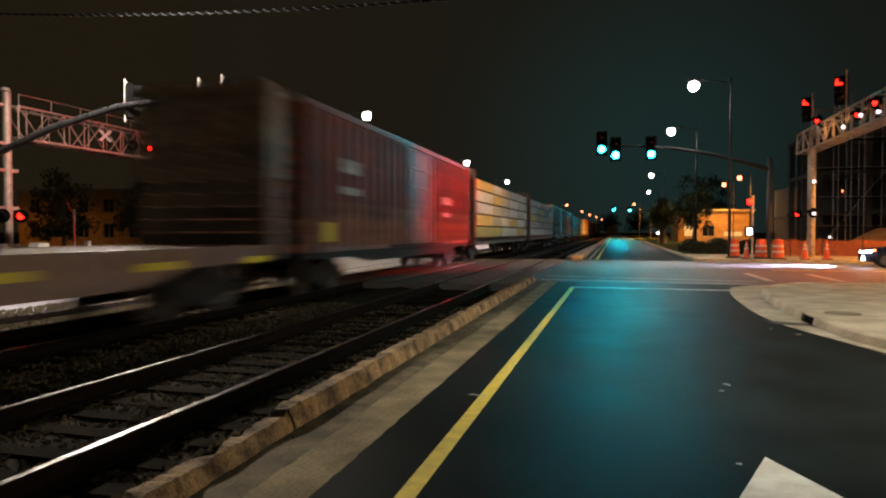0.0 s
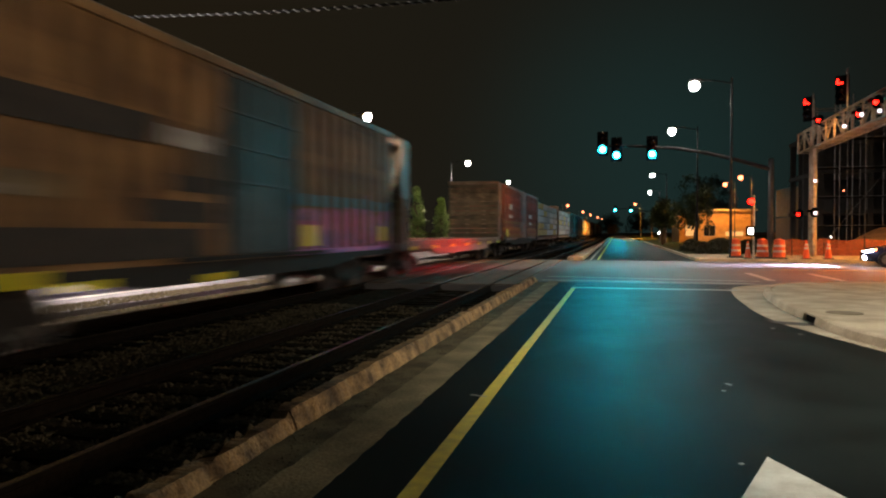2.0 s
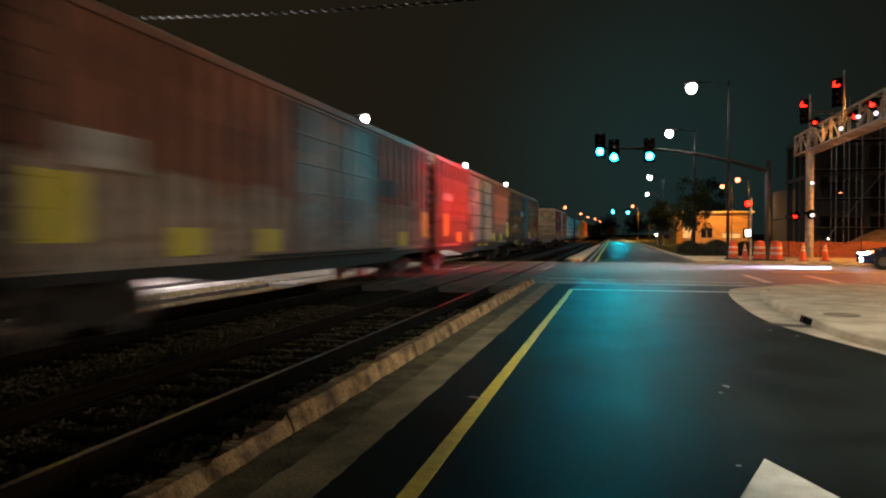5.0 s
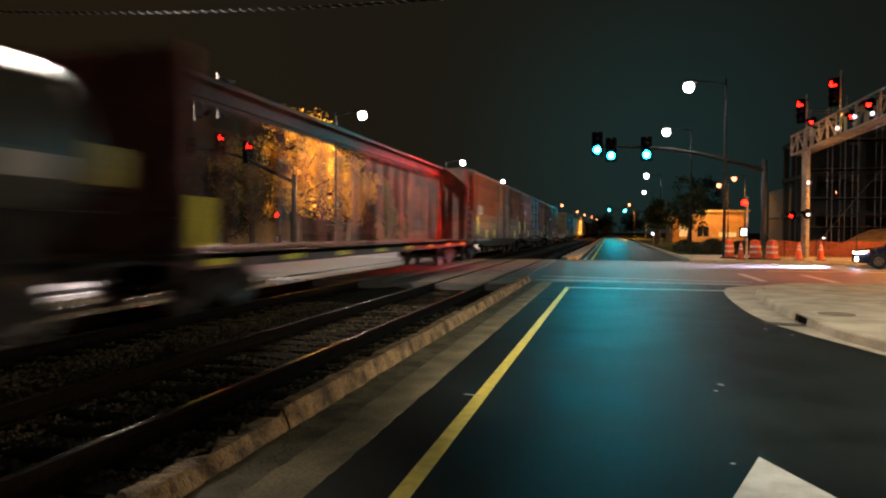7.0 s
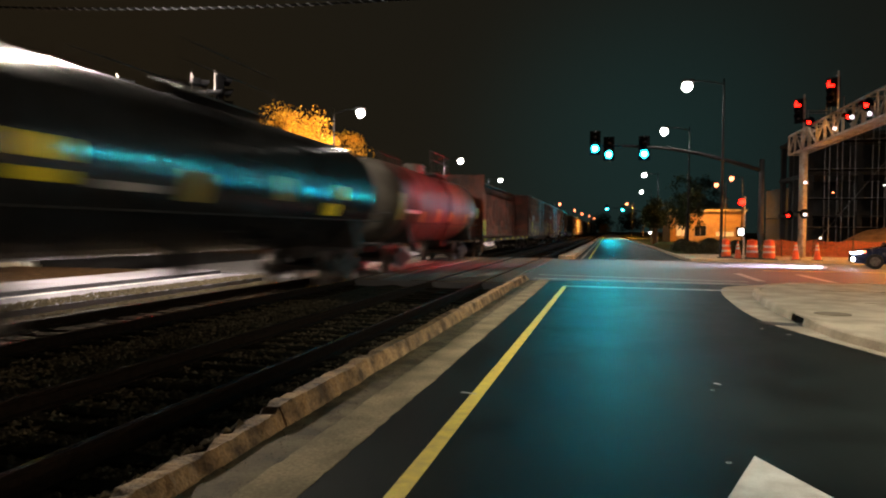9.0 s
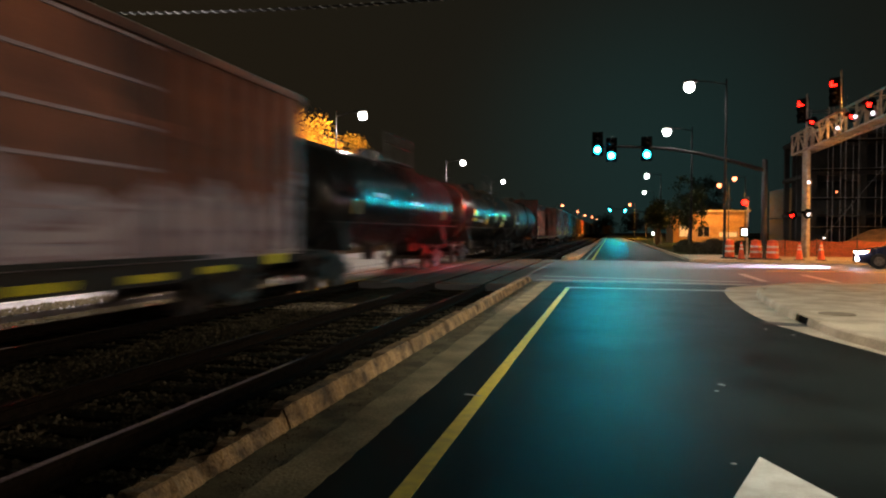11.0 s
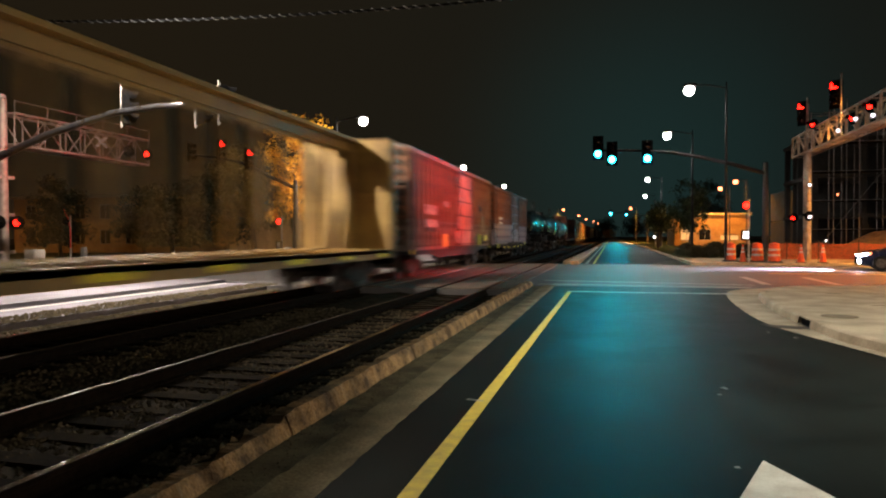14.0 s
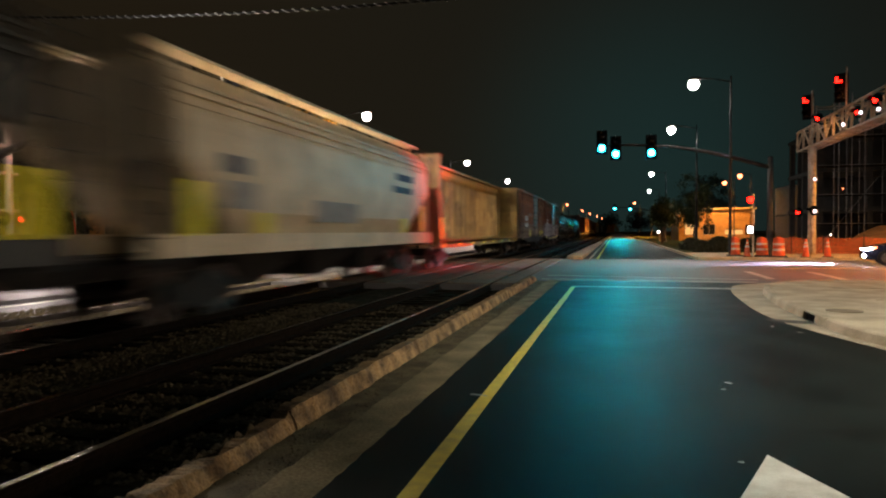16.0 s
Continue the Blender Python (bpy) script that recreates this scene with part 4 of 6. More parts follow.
def hopper(s0, s1, label, paint, marks, H=4.62):
    car, L = car_root("covered_hopper", label, s0, s1, "railway wagon")
    b = L / 2
    side = [(-1.30, 1.45), (-1.52, 1.9), (-1.56, 2.7), (-1.54, 3.5), (-1.36, 4.05), (-1.05, 4.36), (1.05, 4.36), (1.36, 4.05), (1.54, 3.5), (1.56, 2.7), (1.52, 1.9), (1.30, 1.45)]
    s = Shape()
    rings = []
    for y, zlift in ((-b + 0.9, 1.0), (-b + 2.7, 0.0), (b - 2.7, 0.0), (b - 0.9, 1.0)):
        ring = []
        for x, z in side:
            zz = 1.45 + (z - 1.45) if zlift == 0 else max(z, 2.75 + 0.25 * (z - 1.45) / 3)
            ring.append((x, y, min(zz, 4.36)))
        rings.append(ring)
    n = len(side)
    for r in rings:
        s.v += r
    for j in range(3):
        s.f += [(j * n + i, j * n + (i + 1) % n, (j + 1) * n + (i + 1) % n, (j + 1) * n + i) for i in range(n)]
    s.f += [tuple(range(n))[::-1], tuple(range(3 * n, 4 * n))]
    part("body", s, paint, car)
    for sx in (-1, 1):
        for z in (3.62, 3.80, 3.98):
            part("side_rib", Shape().box(min(sx * 1.36, sx * 1.56) if z < 3.9 else min(sx * 1.3, sx * 1.46), max(sx * 1.36, sx * 1.56) if z < 3.9 else max(sx * 1.3, sx * 1.46), -b + 0.9, b - 0.9, z - 0.025, z + 0.025), paint, car)
        part("side_sill", Shape().box(min(sx * 1.38, sx * 1.5), max(sx * 1.38, sx * 1.5), -b + 0.1, b - 0.1, 1.12, 1.5), paint, car, "deep side sill")
        for e in (-1, 1):
            part("end_post", Shape().pipe([(sx * 1.42, e * (b - 0.35), 1.3), (sx * 1.42, e * (b - 0.85), 4.3)], 0.06, 8), paint, car)
    rf = Shape().box(-0.55, 0.55, -b + 1.2, b - 1.2, 4.36, 4.48)
    for sx in (-1, 1):
        rf.box(sx * 0.95 - 0.2, sx * 0.95 + 0.2, -b + 0.9, b - 0.9, H - 0.05, H)
        y = -b + 1.1
        while y < b - 0.9:
            rf.box(sx * 0.95 - 0.03, sx * 0.95 + 0.03, y, y + 0.06, 4.3, H - 0.05)
            y += 1.5
    part("roof_walk", rf, paint, car, "roof hatch trough and running boards")
    for y in (-b * 0.42, 0, b * 0.42):
        v = [(-1.28, y - 2.1, 1.46), (1.28, y - 2.1, 1.46), (1.28, y + 2.1, 1.46), (-1.28, y + 2.1, 1.46), (-0.5, y - 0.45, 0.42), (0.5, y - 0.45, 0.42), (0.5, y + 0.45, 0.42), (-0.5, y + 0.45, 0.42)]
        part("outlet_chute", Shape().add(v, [(0, 1, 2, 3), (7, 6, 5, 4), (0, 4, 5, 1), (1, 5, 6, 2), (2, 6, 7, 3), (3, 7, 4, 0)]), IRON, car, "pyramid discharge chute")
    u = Shape().box(-0.3, 0.3, -b, b, 0.75, 1.15)
    for e in (-1, 1):
        u.box(-1.45, 1.45, min(e * (b - 0.9), e * b), max(e * (b - 0.9), e * b), 1.04, 1.12)
        u.prism([(e * (b - 2.9), 1.15), (e * (b - 2.6), 1.15), (e * (b - 1.2), 2.8), (e * (b - 1.5), 2.8)], "x", -0.1, 0.1)
    part("underframe", u, IRON, car)
    for e in (-1, 1):
        ladder(car, 1.5, e * (b - 0.3), 0.9, 4.3)
    for y, z, w, h, m in marks:
        for sx in (1.57, -1.578):
            part("marking", Shape().box(sx, sx + 0.008, y - w / 2, y + w / 2, z - h / 2, z + h / 2), m, car, "painted marking patch")
    running_gear(car, L)
    return car


PALEPATCH = mat("chalky_patch", (0.29, 0.245, 0.21), (0.12, 0.085, 0.065), scale=3.5, rough=0.85, fine=0.35)
TANPATCH = mat("dirty_tan_patch", (0.22, 0.17, 0.10), (0.10, 0.07, 0.045), scale=3, rough=0.85, fine=0.35)
DARKPATCH = mat("dark_overpaint", (0.05, 0.038, 0.032), (0.025, 0.02, 0.017), scale=3, rough=0.8, fine=0.35)
ROOF = mat("car_roof_galvanized", (0.36, 0.34, 0.32), (0.16, 0.10, 0.07), scale=1.5, rough=0.55, metal=0.3)
OXIDE = car_side("oxide_red_paint", (0.26, 0.052, 0.030), (0.105, 0.032, 0.020), ((0.45, 0.42, 0.40), (0.20, 0.12, 0.10), (0.36, 0.30, 0.12)), 0.25, 2.0)
OXIDE2 = car_side("old_oxide_paint", (0.17, 0.042, 0.026), (0.075, 0.026, 0.017), ((0.20, 0.19, 0.18), (0.10, 0.06, 0.05), (0.18, 0.15, 0.06)), 0.2, 1.6)
PURPLE = car_side("tan_paint_purple_graffiti", (0.32, 0.175, 0.065), (0.115, 0.058, 0.026), ((0.62, 0.12, 0.46), (0.70, 0.26, 0.60), (0.20, 0.18, 0.58)), 0.95, 2.25, front=1.4, band=(2.28, 0.13, (0.05, 0.24, 0.34)))
GREYBOX = car_side("brown_paint_grey_panels", (0.338, 0.150, 0.117), (0.169, 0.065, 0.049), ((0.34, 0.30, 0.32), (0.24, 0.20, 0.24), (0.30, 0.2, 0.12)), 0.35, 2.0)
BROWN = car_side("brown_paint_pale_graffiti", (0.293, 0.114, 0.065), (0.150, 0.055, 0.034), ((0.44, 0.40, 0.36), (0.30, 0.24, 0.20), (0.24, 0.26, 0.22)), 0.7, 2.5)
BROWN2 = car_side("dull_brown_paint", (0.26, 0.106, 0.050), (0.125, 0.047, 0.024), ((0.30, 0.25, 0.21), (0.22, 0.16, 0.12), (0.13, 0.09, 0.09)), 0.55, 2.2)
BROWN3 = car_side("rust_brown_paint", (0.26, 0.085, 0.040), (0.125, 0.040, 0.022), ((0.50, 0.43, 0.50), (0.26, 0.17, 0.20), (0.36, 0.33, 0.42)), 0.85, 2.3)
DARKBOX = car_side("dark_grey_paint", (0.026, 0.028, 0.027), (0.016, 0.014, 0.012), ((0.13, 0.13, 0.13), (0.07, 0.07, 0.07)), 0.3, 2.2)
GREYDOOR = car_side("grey_door_paint", (0.25, 0.225, 0.225), (0.14, 0.115, 0.105), ((0.21, 0.17, 0.20), (0.17, 0.14, 0.155)), 0.35, 2.0)
SAND = car_side("tan_yellow_paint", (0.36, 0.235, 0.07), (0.22, 0.13, 0.045), (), 0, streak=0.35, patchy=0.25)
FLATM = car_side("pale_dusty_steel", (0.26, 0.160, 0.090), (0.15, 0.079, 0.041), ((0.24, 0.18, 0.22), (0.30, 0.20, 0.13)), 0.4, 2.0, patchy=0.2)
PLANKW = mat("bulkhead_planks", (0.125, 0.098, 0.060), (0.050, 0.038, 0.024), scale=2.5, rough=0.9, bump=0.5, random_shade=0.45)
DECKW = mat("deck_timber", (0.105, 0.078, 0.050), (0.055, 0.040, 0.027), scale=3, rough=0.9, bump=0.4)
TANKB = car_side("black_tank_paint", (0.020, 0.022, 0.025), (0.013, 0.012, 0.011), (), 0, streak=0.3, rough=0.2, patchy=0.15, bump=0.02)
TANKB.node_tree.nodes["Principled BSDF"].inputs["Specular IOR Level"].default_value = 0.24
TANKD = car_side("dusty_tank_paint", (0.060, 0.054, 0.045), (0.036, 0.031, 0.025), (), 0, streak=0.35, rough=0.46, patchy=0.2, bump=0.02)
TANKD.node_tree.nodes["Principled BSDF"].inputs["Specular IOR Level"].default_value = 0.22
HOPP = car_side("grey_hopper_paint", (0.80, 0.68, 0.50), (0.62, 0.50, 0.34), (), 0, streak=0.25, patchy=0.06)
LOADS = [mat("lumber_wrap_white", (0.66, 0.66, 0.64), (0.5, 0.5, 0.48), scale=2), mat("lumber_wrap_dull", (0.5, 0.49, 0.45), (0.34, 0.33, 0.30), scale=2), mat("lumber_wrap_yellow", (0.6, 0.46, 0.14), (0.44, 0.33, 0.1), scale=2), mat("lumber_wrap_grey", (0.36, 0.38, 0.38), (0.24, 0.25, 0.25), scale=2)]
BLUEMARK = mat("dark_blue_marking", (0.05, 0.065, 0.12), (0.035, 0.045, 0.085), scale=3)
GREYMARK = mat("worn_grey_marking", (0.38, 0.37, 0.36), (0.25, 0.24, 0.24), scale=3)

# ahead of the wagons that pass
y = 32.0
ahead = [("c", 21.3), ("c", 21.8), ("d", 18.0), ("o", 16.0), ("c", 22.0), ("c", 22.0), ("b", 16.0), ("d", 16.0), ("c", 22.0), ("b", 18.0), ("o", 16.0), ("c", 22.0), ("d", 18.0), ("c", 22.0)]
for kd, ln in ahead:
    if kd == "c":
        centerbeam(y, y + ln, "centerbeam flatcar loaded with white wrapped lumber packs", FLATM, LOADS, tape=False)
    else:
        boxcar(y, y + ln, {"d": "dark grey weathered boxcar", "o": "oxide red boxcar with ribbed sides", "b": "dull brown boxcar with ribbed sides"}[kd], {"d": DARKBOX, "o": OXIDE, "b": BROWN2}[kd], {"d": DARKBOX, "o": OXIDE, "b": BROWN2}[kd], ROOF)
    y += ln + 0.95
# the wagons that pass, from the head of the train backwards
boxcar(31.1, 13.7, "oxide red boxcar with white stencils and ribbed sides", OXIDE, OXIDE, ROOF, H=4.6, door=(0.2, 3.2), stencils=((-6.8, 1.2, 3.0, 0.35), (-6.8, 1.3, 2.45, 0.2), (3.2, 1.6, 2.6, 0.3), (3.4, 1.2, 2.1, 0.18)), spots=((-7.6, 1.5, 0.5, 0.46),))
bulkhead_flat(12.7, -6.5, "empty bulkhead flatcar with timber deck and tall ends", FLATM, DECKW)
boxcar(-7.55, -22.9, "tan boxcar covered in purple and blue graffiti", PURPLE, DARKBOX, ROOF, H=4.65, patches=((-4.9, 3.05, 3.6, 0.42, DARKPATCH), (-2.2, 2.3, 1.3, 0.26, DARKPATCH), (-2.6, 1.85, 1.9, 0.34, DARKPATCH), (-4.2, 1.35, 4.6, 0.46, DARKPATCH), (-6.4, 2.02, 1.6, 0.12, PALEPATCH), (-5.6, 2.1, 1.2, 0.3, TANPATCH)), door=(0.03, 2.7), spots=((1.95, 1.45, 0.6, 0.47), (6.68, 1.48, 0.42, 0.42), (-5.62, 0.95, 0.6, 0.2), (-4.52, 0.82, 0.6, 0.12), (-1.62, 0.76, 0.6, 0.12)), stencils=((-2.9, 1.2, 2.85, 0.3),))
boxcar(-24.0, -42.5, "brown boxcar with broad grey sliding door panels", GREYBOX, GREYDOOR, ROOF, H=4.7, door=(0.0, 6.4), double=True, panels=True, spots=((8.5, 1.8, 0.5, 0.9), (5.9, 1.34, 0.6, 0.45), (3.35, 1.36, 0.5, 0.45), (-0.45, 0.98, 0.6, 0.12), (1.25, 0.98, 0.6, 0.12), (-7.8, 1.9, 0.5, 0.9), (-5.45, 1.4, 0.6, 0.45), (-2.8, 1.4, 0.5, 0.45)), stencils=((-8.2, 1.6, 2.9, 0.3),))
boxcar(-43.5, -61.5, "brown boxcar with pale graffiti along its lower side", BROWN, BROWN2, ROOF, H=4.7, patches=((7.0, 2.3, 0.9, 0.7, PALEPATCH), (-7.1, 2.6, 0.8, 0.5, TANPATCH), (4.4, 2.9, 1.0, 0.5, DARKPATCH)), door=(0.6, 5.4), double=True, spots=((8.3, 1.86, 0.5, 0.9), (5.7, 1.37, 0.6, 0.45), (-3.0, 1.4, 0.5, 0.45), (-5.6, 1.4, 0.6, 0.45), (-8.2, 1.86, 0.5, 0.9)), stencils=((-8.0, 1.2, 2.4, 0.5),))
centerbeam(-62.4, -85.1, "empty oxide red centerbeam flatcar with open truss", OXIDE2)
tank_car(-86.1, -100.7, "dusty grey-brown tank car with yellow reflective patches", TANKD, patches=((6.75, 2.4, 0.55, 0.55, DIMTAPE), (4.1, 2.1, 0.45, 0.4, DIMTAPE), (0.9, 2.1, 0.7, 0.45, DIMTAPE), (-1.4, 2.1, 0.55, 0.5, DIMTAPE), (-3.7, 2.0, 0.45, 0.4, DIMTAPE), (-6.5, 2.3, 0.5, 0.9, DIMTAPE), (-5.1, 2.15, 1.6, 0.12, TAPEW), (5.4, 2.3, 1.0, 0.3, GREYMARK)))
tank_car(-101.7, -118.0, "long black tank car with yellow and white patches", TANKB, patches=((4.65, 2.45, 0.5, 0.35, TAPE), (4.1, 2.0, 0.8, 0.3, TAPE), (1.5, 2.36, 0.6, 0.5, DIMTAPE), (-1.65, 2.2, 0.55, 0.5, DIMTAPE), (-4.9, 2.5, 0.7, 0.3, TAPE), (-4.9, 2.15, 0.7, 0.16, TAPE), (-3.2, 2.1, 1.3, 0.12, GREYMARK)))
tank_car(-118.9, -134.0, "black tank car with small yellow patches", TANKB, patches=((5.0, 2.2, 0.4, 0.4, DIMTAPE), (-4.8, 2.2, 0.4, 0.4, DIMTAPE), (0.9, 2.5, 0.9, 0.12, TAPEW), (-2.9, 2.6, 0.9, 0.12, TAPEW)))
boxcar(-134.8, -150.2, "rust brown boxcar with large white graffiti", BROWN3, BROWN3, ROOF, H=4.6, door=(0.9, 3.4), spots=((-6.3, 0.92, 0.6, 0.28), (-3.8, 0.84, 0.6, 0.12), (-1.9, 0.80, 0.6, 0.12), (0.6, 0.80, 0.6, 0.12), (2.6, 0.80, 0.6, 0.12), (4.4, 0.84, 0.6, 0.12), (6.5, 0.95, 0.6, 0.2)), stencils=((-6.4, 1.4, 2.55, 0.16), (-6.4, 1.4, 2.28, 0.14)))
boxcar(-151.4, -167.3, "dull brown boxcar with pale patches and a white roof edge", BROWN2, BROWN2, ROOF, H=4.7, door=(1.0, 3.4), panels=True, patches=((0.1, 3.13, 1.3, 0.34, PALEPATCH), (-2.9, 2.85, 1.0, 0.22, PALEPATCH), (-0.5, 1.5, 1.5, 0.5, PALEPATCH), (2.9, 1.5, 1.0, 0.42, TANPATCH), (5.2, 2.2, 0.7, 0.8, TANPATCH), (-5.2, 1.9, 1.4, 0.4, DARKPATCH), (4.6, 2.95, 0.5, 0.35, DARKPATCH)), spots=((4.3, 1.36, 0.6, 0.5), (5.95, 1.44, 0.85, 0.28), (-3.0, 1.36, 0.6, 0.5), (7.6, 0.98, 0.5, 0.14), (-7.5, 0.98, 0.5, 0.14)), stencils=((-6.0, 1.6, 2.35, 0.36), (-6.0, 1.6, 1.87, 0.3)))
centerbeam(-168.5, -190.8, "empty tan yellow centerbeam flatcar with open panels", SAND)
hopper(-191.6, -207.6, "pale grey covered hopper with sloped ends and dark markings", HOPP, ((4.4, 3.25, 1.7, 0.22, BLUEMARK), (4.2, 2.85, 1.9, 0.2, BLUEMARK), (4.2, 1.72, 0.6, 0.45, TAPE), (6.4, 1.98, 0.5, 0.9, TAPE), (-5.6, 2.75, 0.7, 0.32, BLUEMARK), (-6.8, 1.92, 0.5, 0.9, TAPE), (-4.6, 1.7, 0.55, 0.4, TAPE), (-5.4, 2.2, 1.1, 0.5, GREYMARK), (-1.0, 2.0, 2.6, 0.5, GREYMARK)))
hopper(-208.7, -224.7, "dark weathered covered hopper with yellow patches", DARKBOX, ((7.0, 1.87, 0.55, 0.85, TAPE), (2.0, 1.8, 0.5, 0.4, TAPE)))


def turn_wheels():
    """One turning axle for each place in a truck; the rest share its keys."""
    for o, obs in AXLES.items():
        per_frame = math.degrees(SPEED / FPS / 0.457)
        walk(obs[0], [(i / FPS, pose(0, o * 0.89, 0.457, -per_frame * i)) for i in range(-3, int(16 * FPS) + 4)])
        act = obs[0].animation_data.action
        for ob in obs[1:]:
            ob.rotation_mode = "QUATERNION"
            ob.animation_data_create()
            ob.animation_data.action = act
            ob.animation_data.action_slot = act.slots[0]


def motions():
    for car, mid in CARS:
        walk(car, [(t, pose(TRACK_B, mid + SPEED * t, 0)) for t in (0.0, 4.0, 8.0, 12.0, 16.0)])
    turn_wheels()


# ---- street lamps ----
def street_lamp(x, y, h, arm, label, bowl, power, color, pole_m=ARMSTEEL, light=True, cat="street lamp", beam="SPOT", cone=165, aim_at=None):
    """arm: signed reach of the arm along x to the head."""
    ob = thing("street_lamp", label, cat, pose(x, y, 0), "street lamps")
    part("pole", Shape().lathe([(0.16, 0.0), (0.16, 0.12), (0.09, 0.14), (0.085, 1.0), (0.045, h - 0.1), (0.04, h + 0.25)], (0, 0, 0), 12), pole_m, ob, smooth=True)
    part("arm", Shape().pipe([(0, 0, h - 0.05), (arm * 0.5, 0, h + 0.16), (arm * 0.85, 0, h + 0.2)], 0.035, 8), pole_m, ob)
    sx = 1 if arm > 0 else -1
    head = part("lamp_head", Shape().prism([(arm * 0.78, h + 0.17), (arm * 0.82, h + 0.28), (arm + sx * 0.1, h + 0.30), (arm + sx * 0.33, h + 0.22), (arm + sx * 0.36, h + 0.13), (arm * 0.8, h + 0.12)], "y", -0.15, 0.15), pole_m, ob, "cobra-head lamp housing", bevel=0.03)
    # bowl is round and oversized, its shape standing in for lamp bloom
    part("bowl", Shape().lathe([(0.02, h - 0.37), (0.12, h - 0.345), (0.21, h - 0.265), (0.265, h - 0.12), (0.25, h + 0.02), (0.18, h + 0.115)], (arm + sx * 0.02, 0, 0), 24), bowl, head, "glowing glass lamp bowl, enlarged to carry its bloom", smooth=True)
    if light:
        lamp("street_and_fill_light", beam, (x + arm, y, h - 0.42), aim_at or (x + arm, y, 0), power, color, 0.3, cone, 0.35 if cone > 120 else 0.7)
    return ob


for y, pw in ((15.4, 8500), (40.2, 15500), (70.0, 7500), (97.8, 2500)):
    street_lamp(-17.2 if y > 20 else -19.9, y, 9.0 if y > 20 else 9.12, 1.8 if y > 20 else 6.6, "tall grey street lamp with a bright white lamp beyond the tracks", LAMPGLOW, pw, (1.0, 0.80, 0.62) if y > 30 else (1.0, 0.87, 0.72), cone=84 if y == 40.2 else 178 if y < 20 else 165, aim_at=(-21.6, 47.0, 7.0) if y == 40.2 else None)
lamp("street_and_fill_light", "SPOT", (-15.4, 40.2, 8.58), (-15.4, 40.2, 0), 2600, (1.0, 0.84, 0.68), 0.3, 165, 0.35)
for x, y, pw in ((5.96, 38.5, 510), (5.75, 52.0, 900), (6.35, 91.6, 1800), (7.85, 130.0, 1200)):
    street_lamp(x, y, 9.48 if y < 40 else 9.0, -1.86 if y < 40 else -1.75, "tall grey street lamp with a bright white lamp at the roadside", LAMPGLOW, pw, WHITE, DARKSTEEL if y < 60 else ARMSTEEL, light=y < 100)
street_lamp(8.25, 4.0, 6.4, -1.75, "street lamp with a white lamp over the sidewalk", LAMPGLOW, 3500, (1.0, 0.93, 0.76), cone=92, aim_at=(4.6, 8.2, 0.0))
# the next two are unseen fill lamps, added to brighten the near wagon sides
street_lamp(26.75, 11.0, 8.4, -1.75, "unseen tall warm fill lamp added behind the sidewalk", LAMPGLOW, 2500, (1.0, 0.78, 0.52), beam="POINT")
street_lamp(14.0, 9.0, 3.4, -1.2, "unseen low warm fill lamp added by the sidewalk", LAMPGLOW, 1500, (1.0, 0.76, 0.54), beam="POINT")
for x, y in ((14.3, 97.0), (14.3, 85.5)):
    street_lamp(x + 1.2, y, 8.0, -1.2, "car-park lamp with an orange sodium head", SODIUMGLOW, 4600, SODIUM)
for x, y in ((-11.2, 162), (-10.0, 212), (-9.2, 253), (-7.6, 292), (-6.5, 340), (4.3, 160)):
    street_lamp(x - 1.2 if x < 0 else x + 1.2, y, 8.0, 1.2 if x < 0 else -1.2, "far street lamp with an orange sodium head", SODIUMGLOW, 32000, SODIUM, light=y in (162, 160, 253))


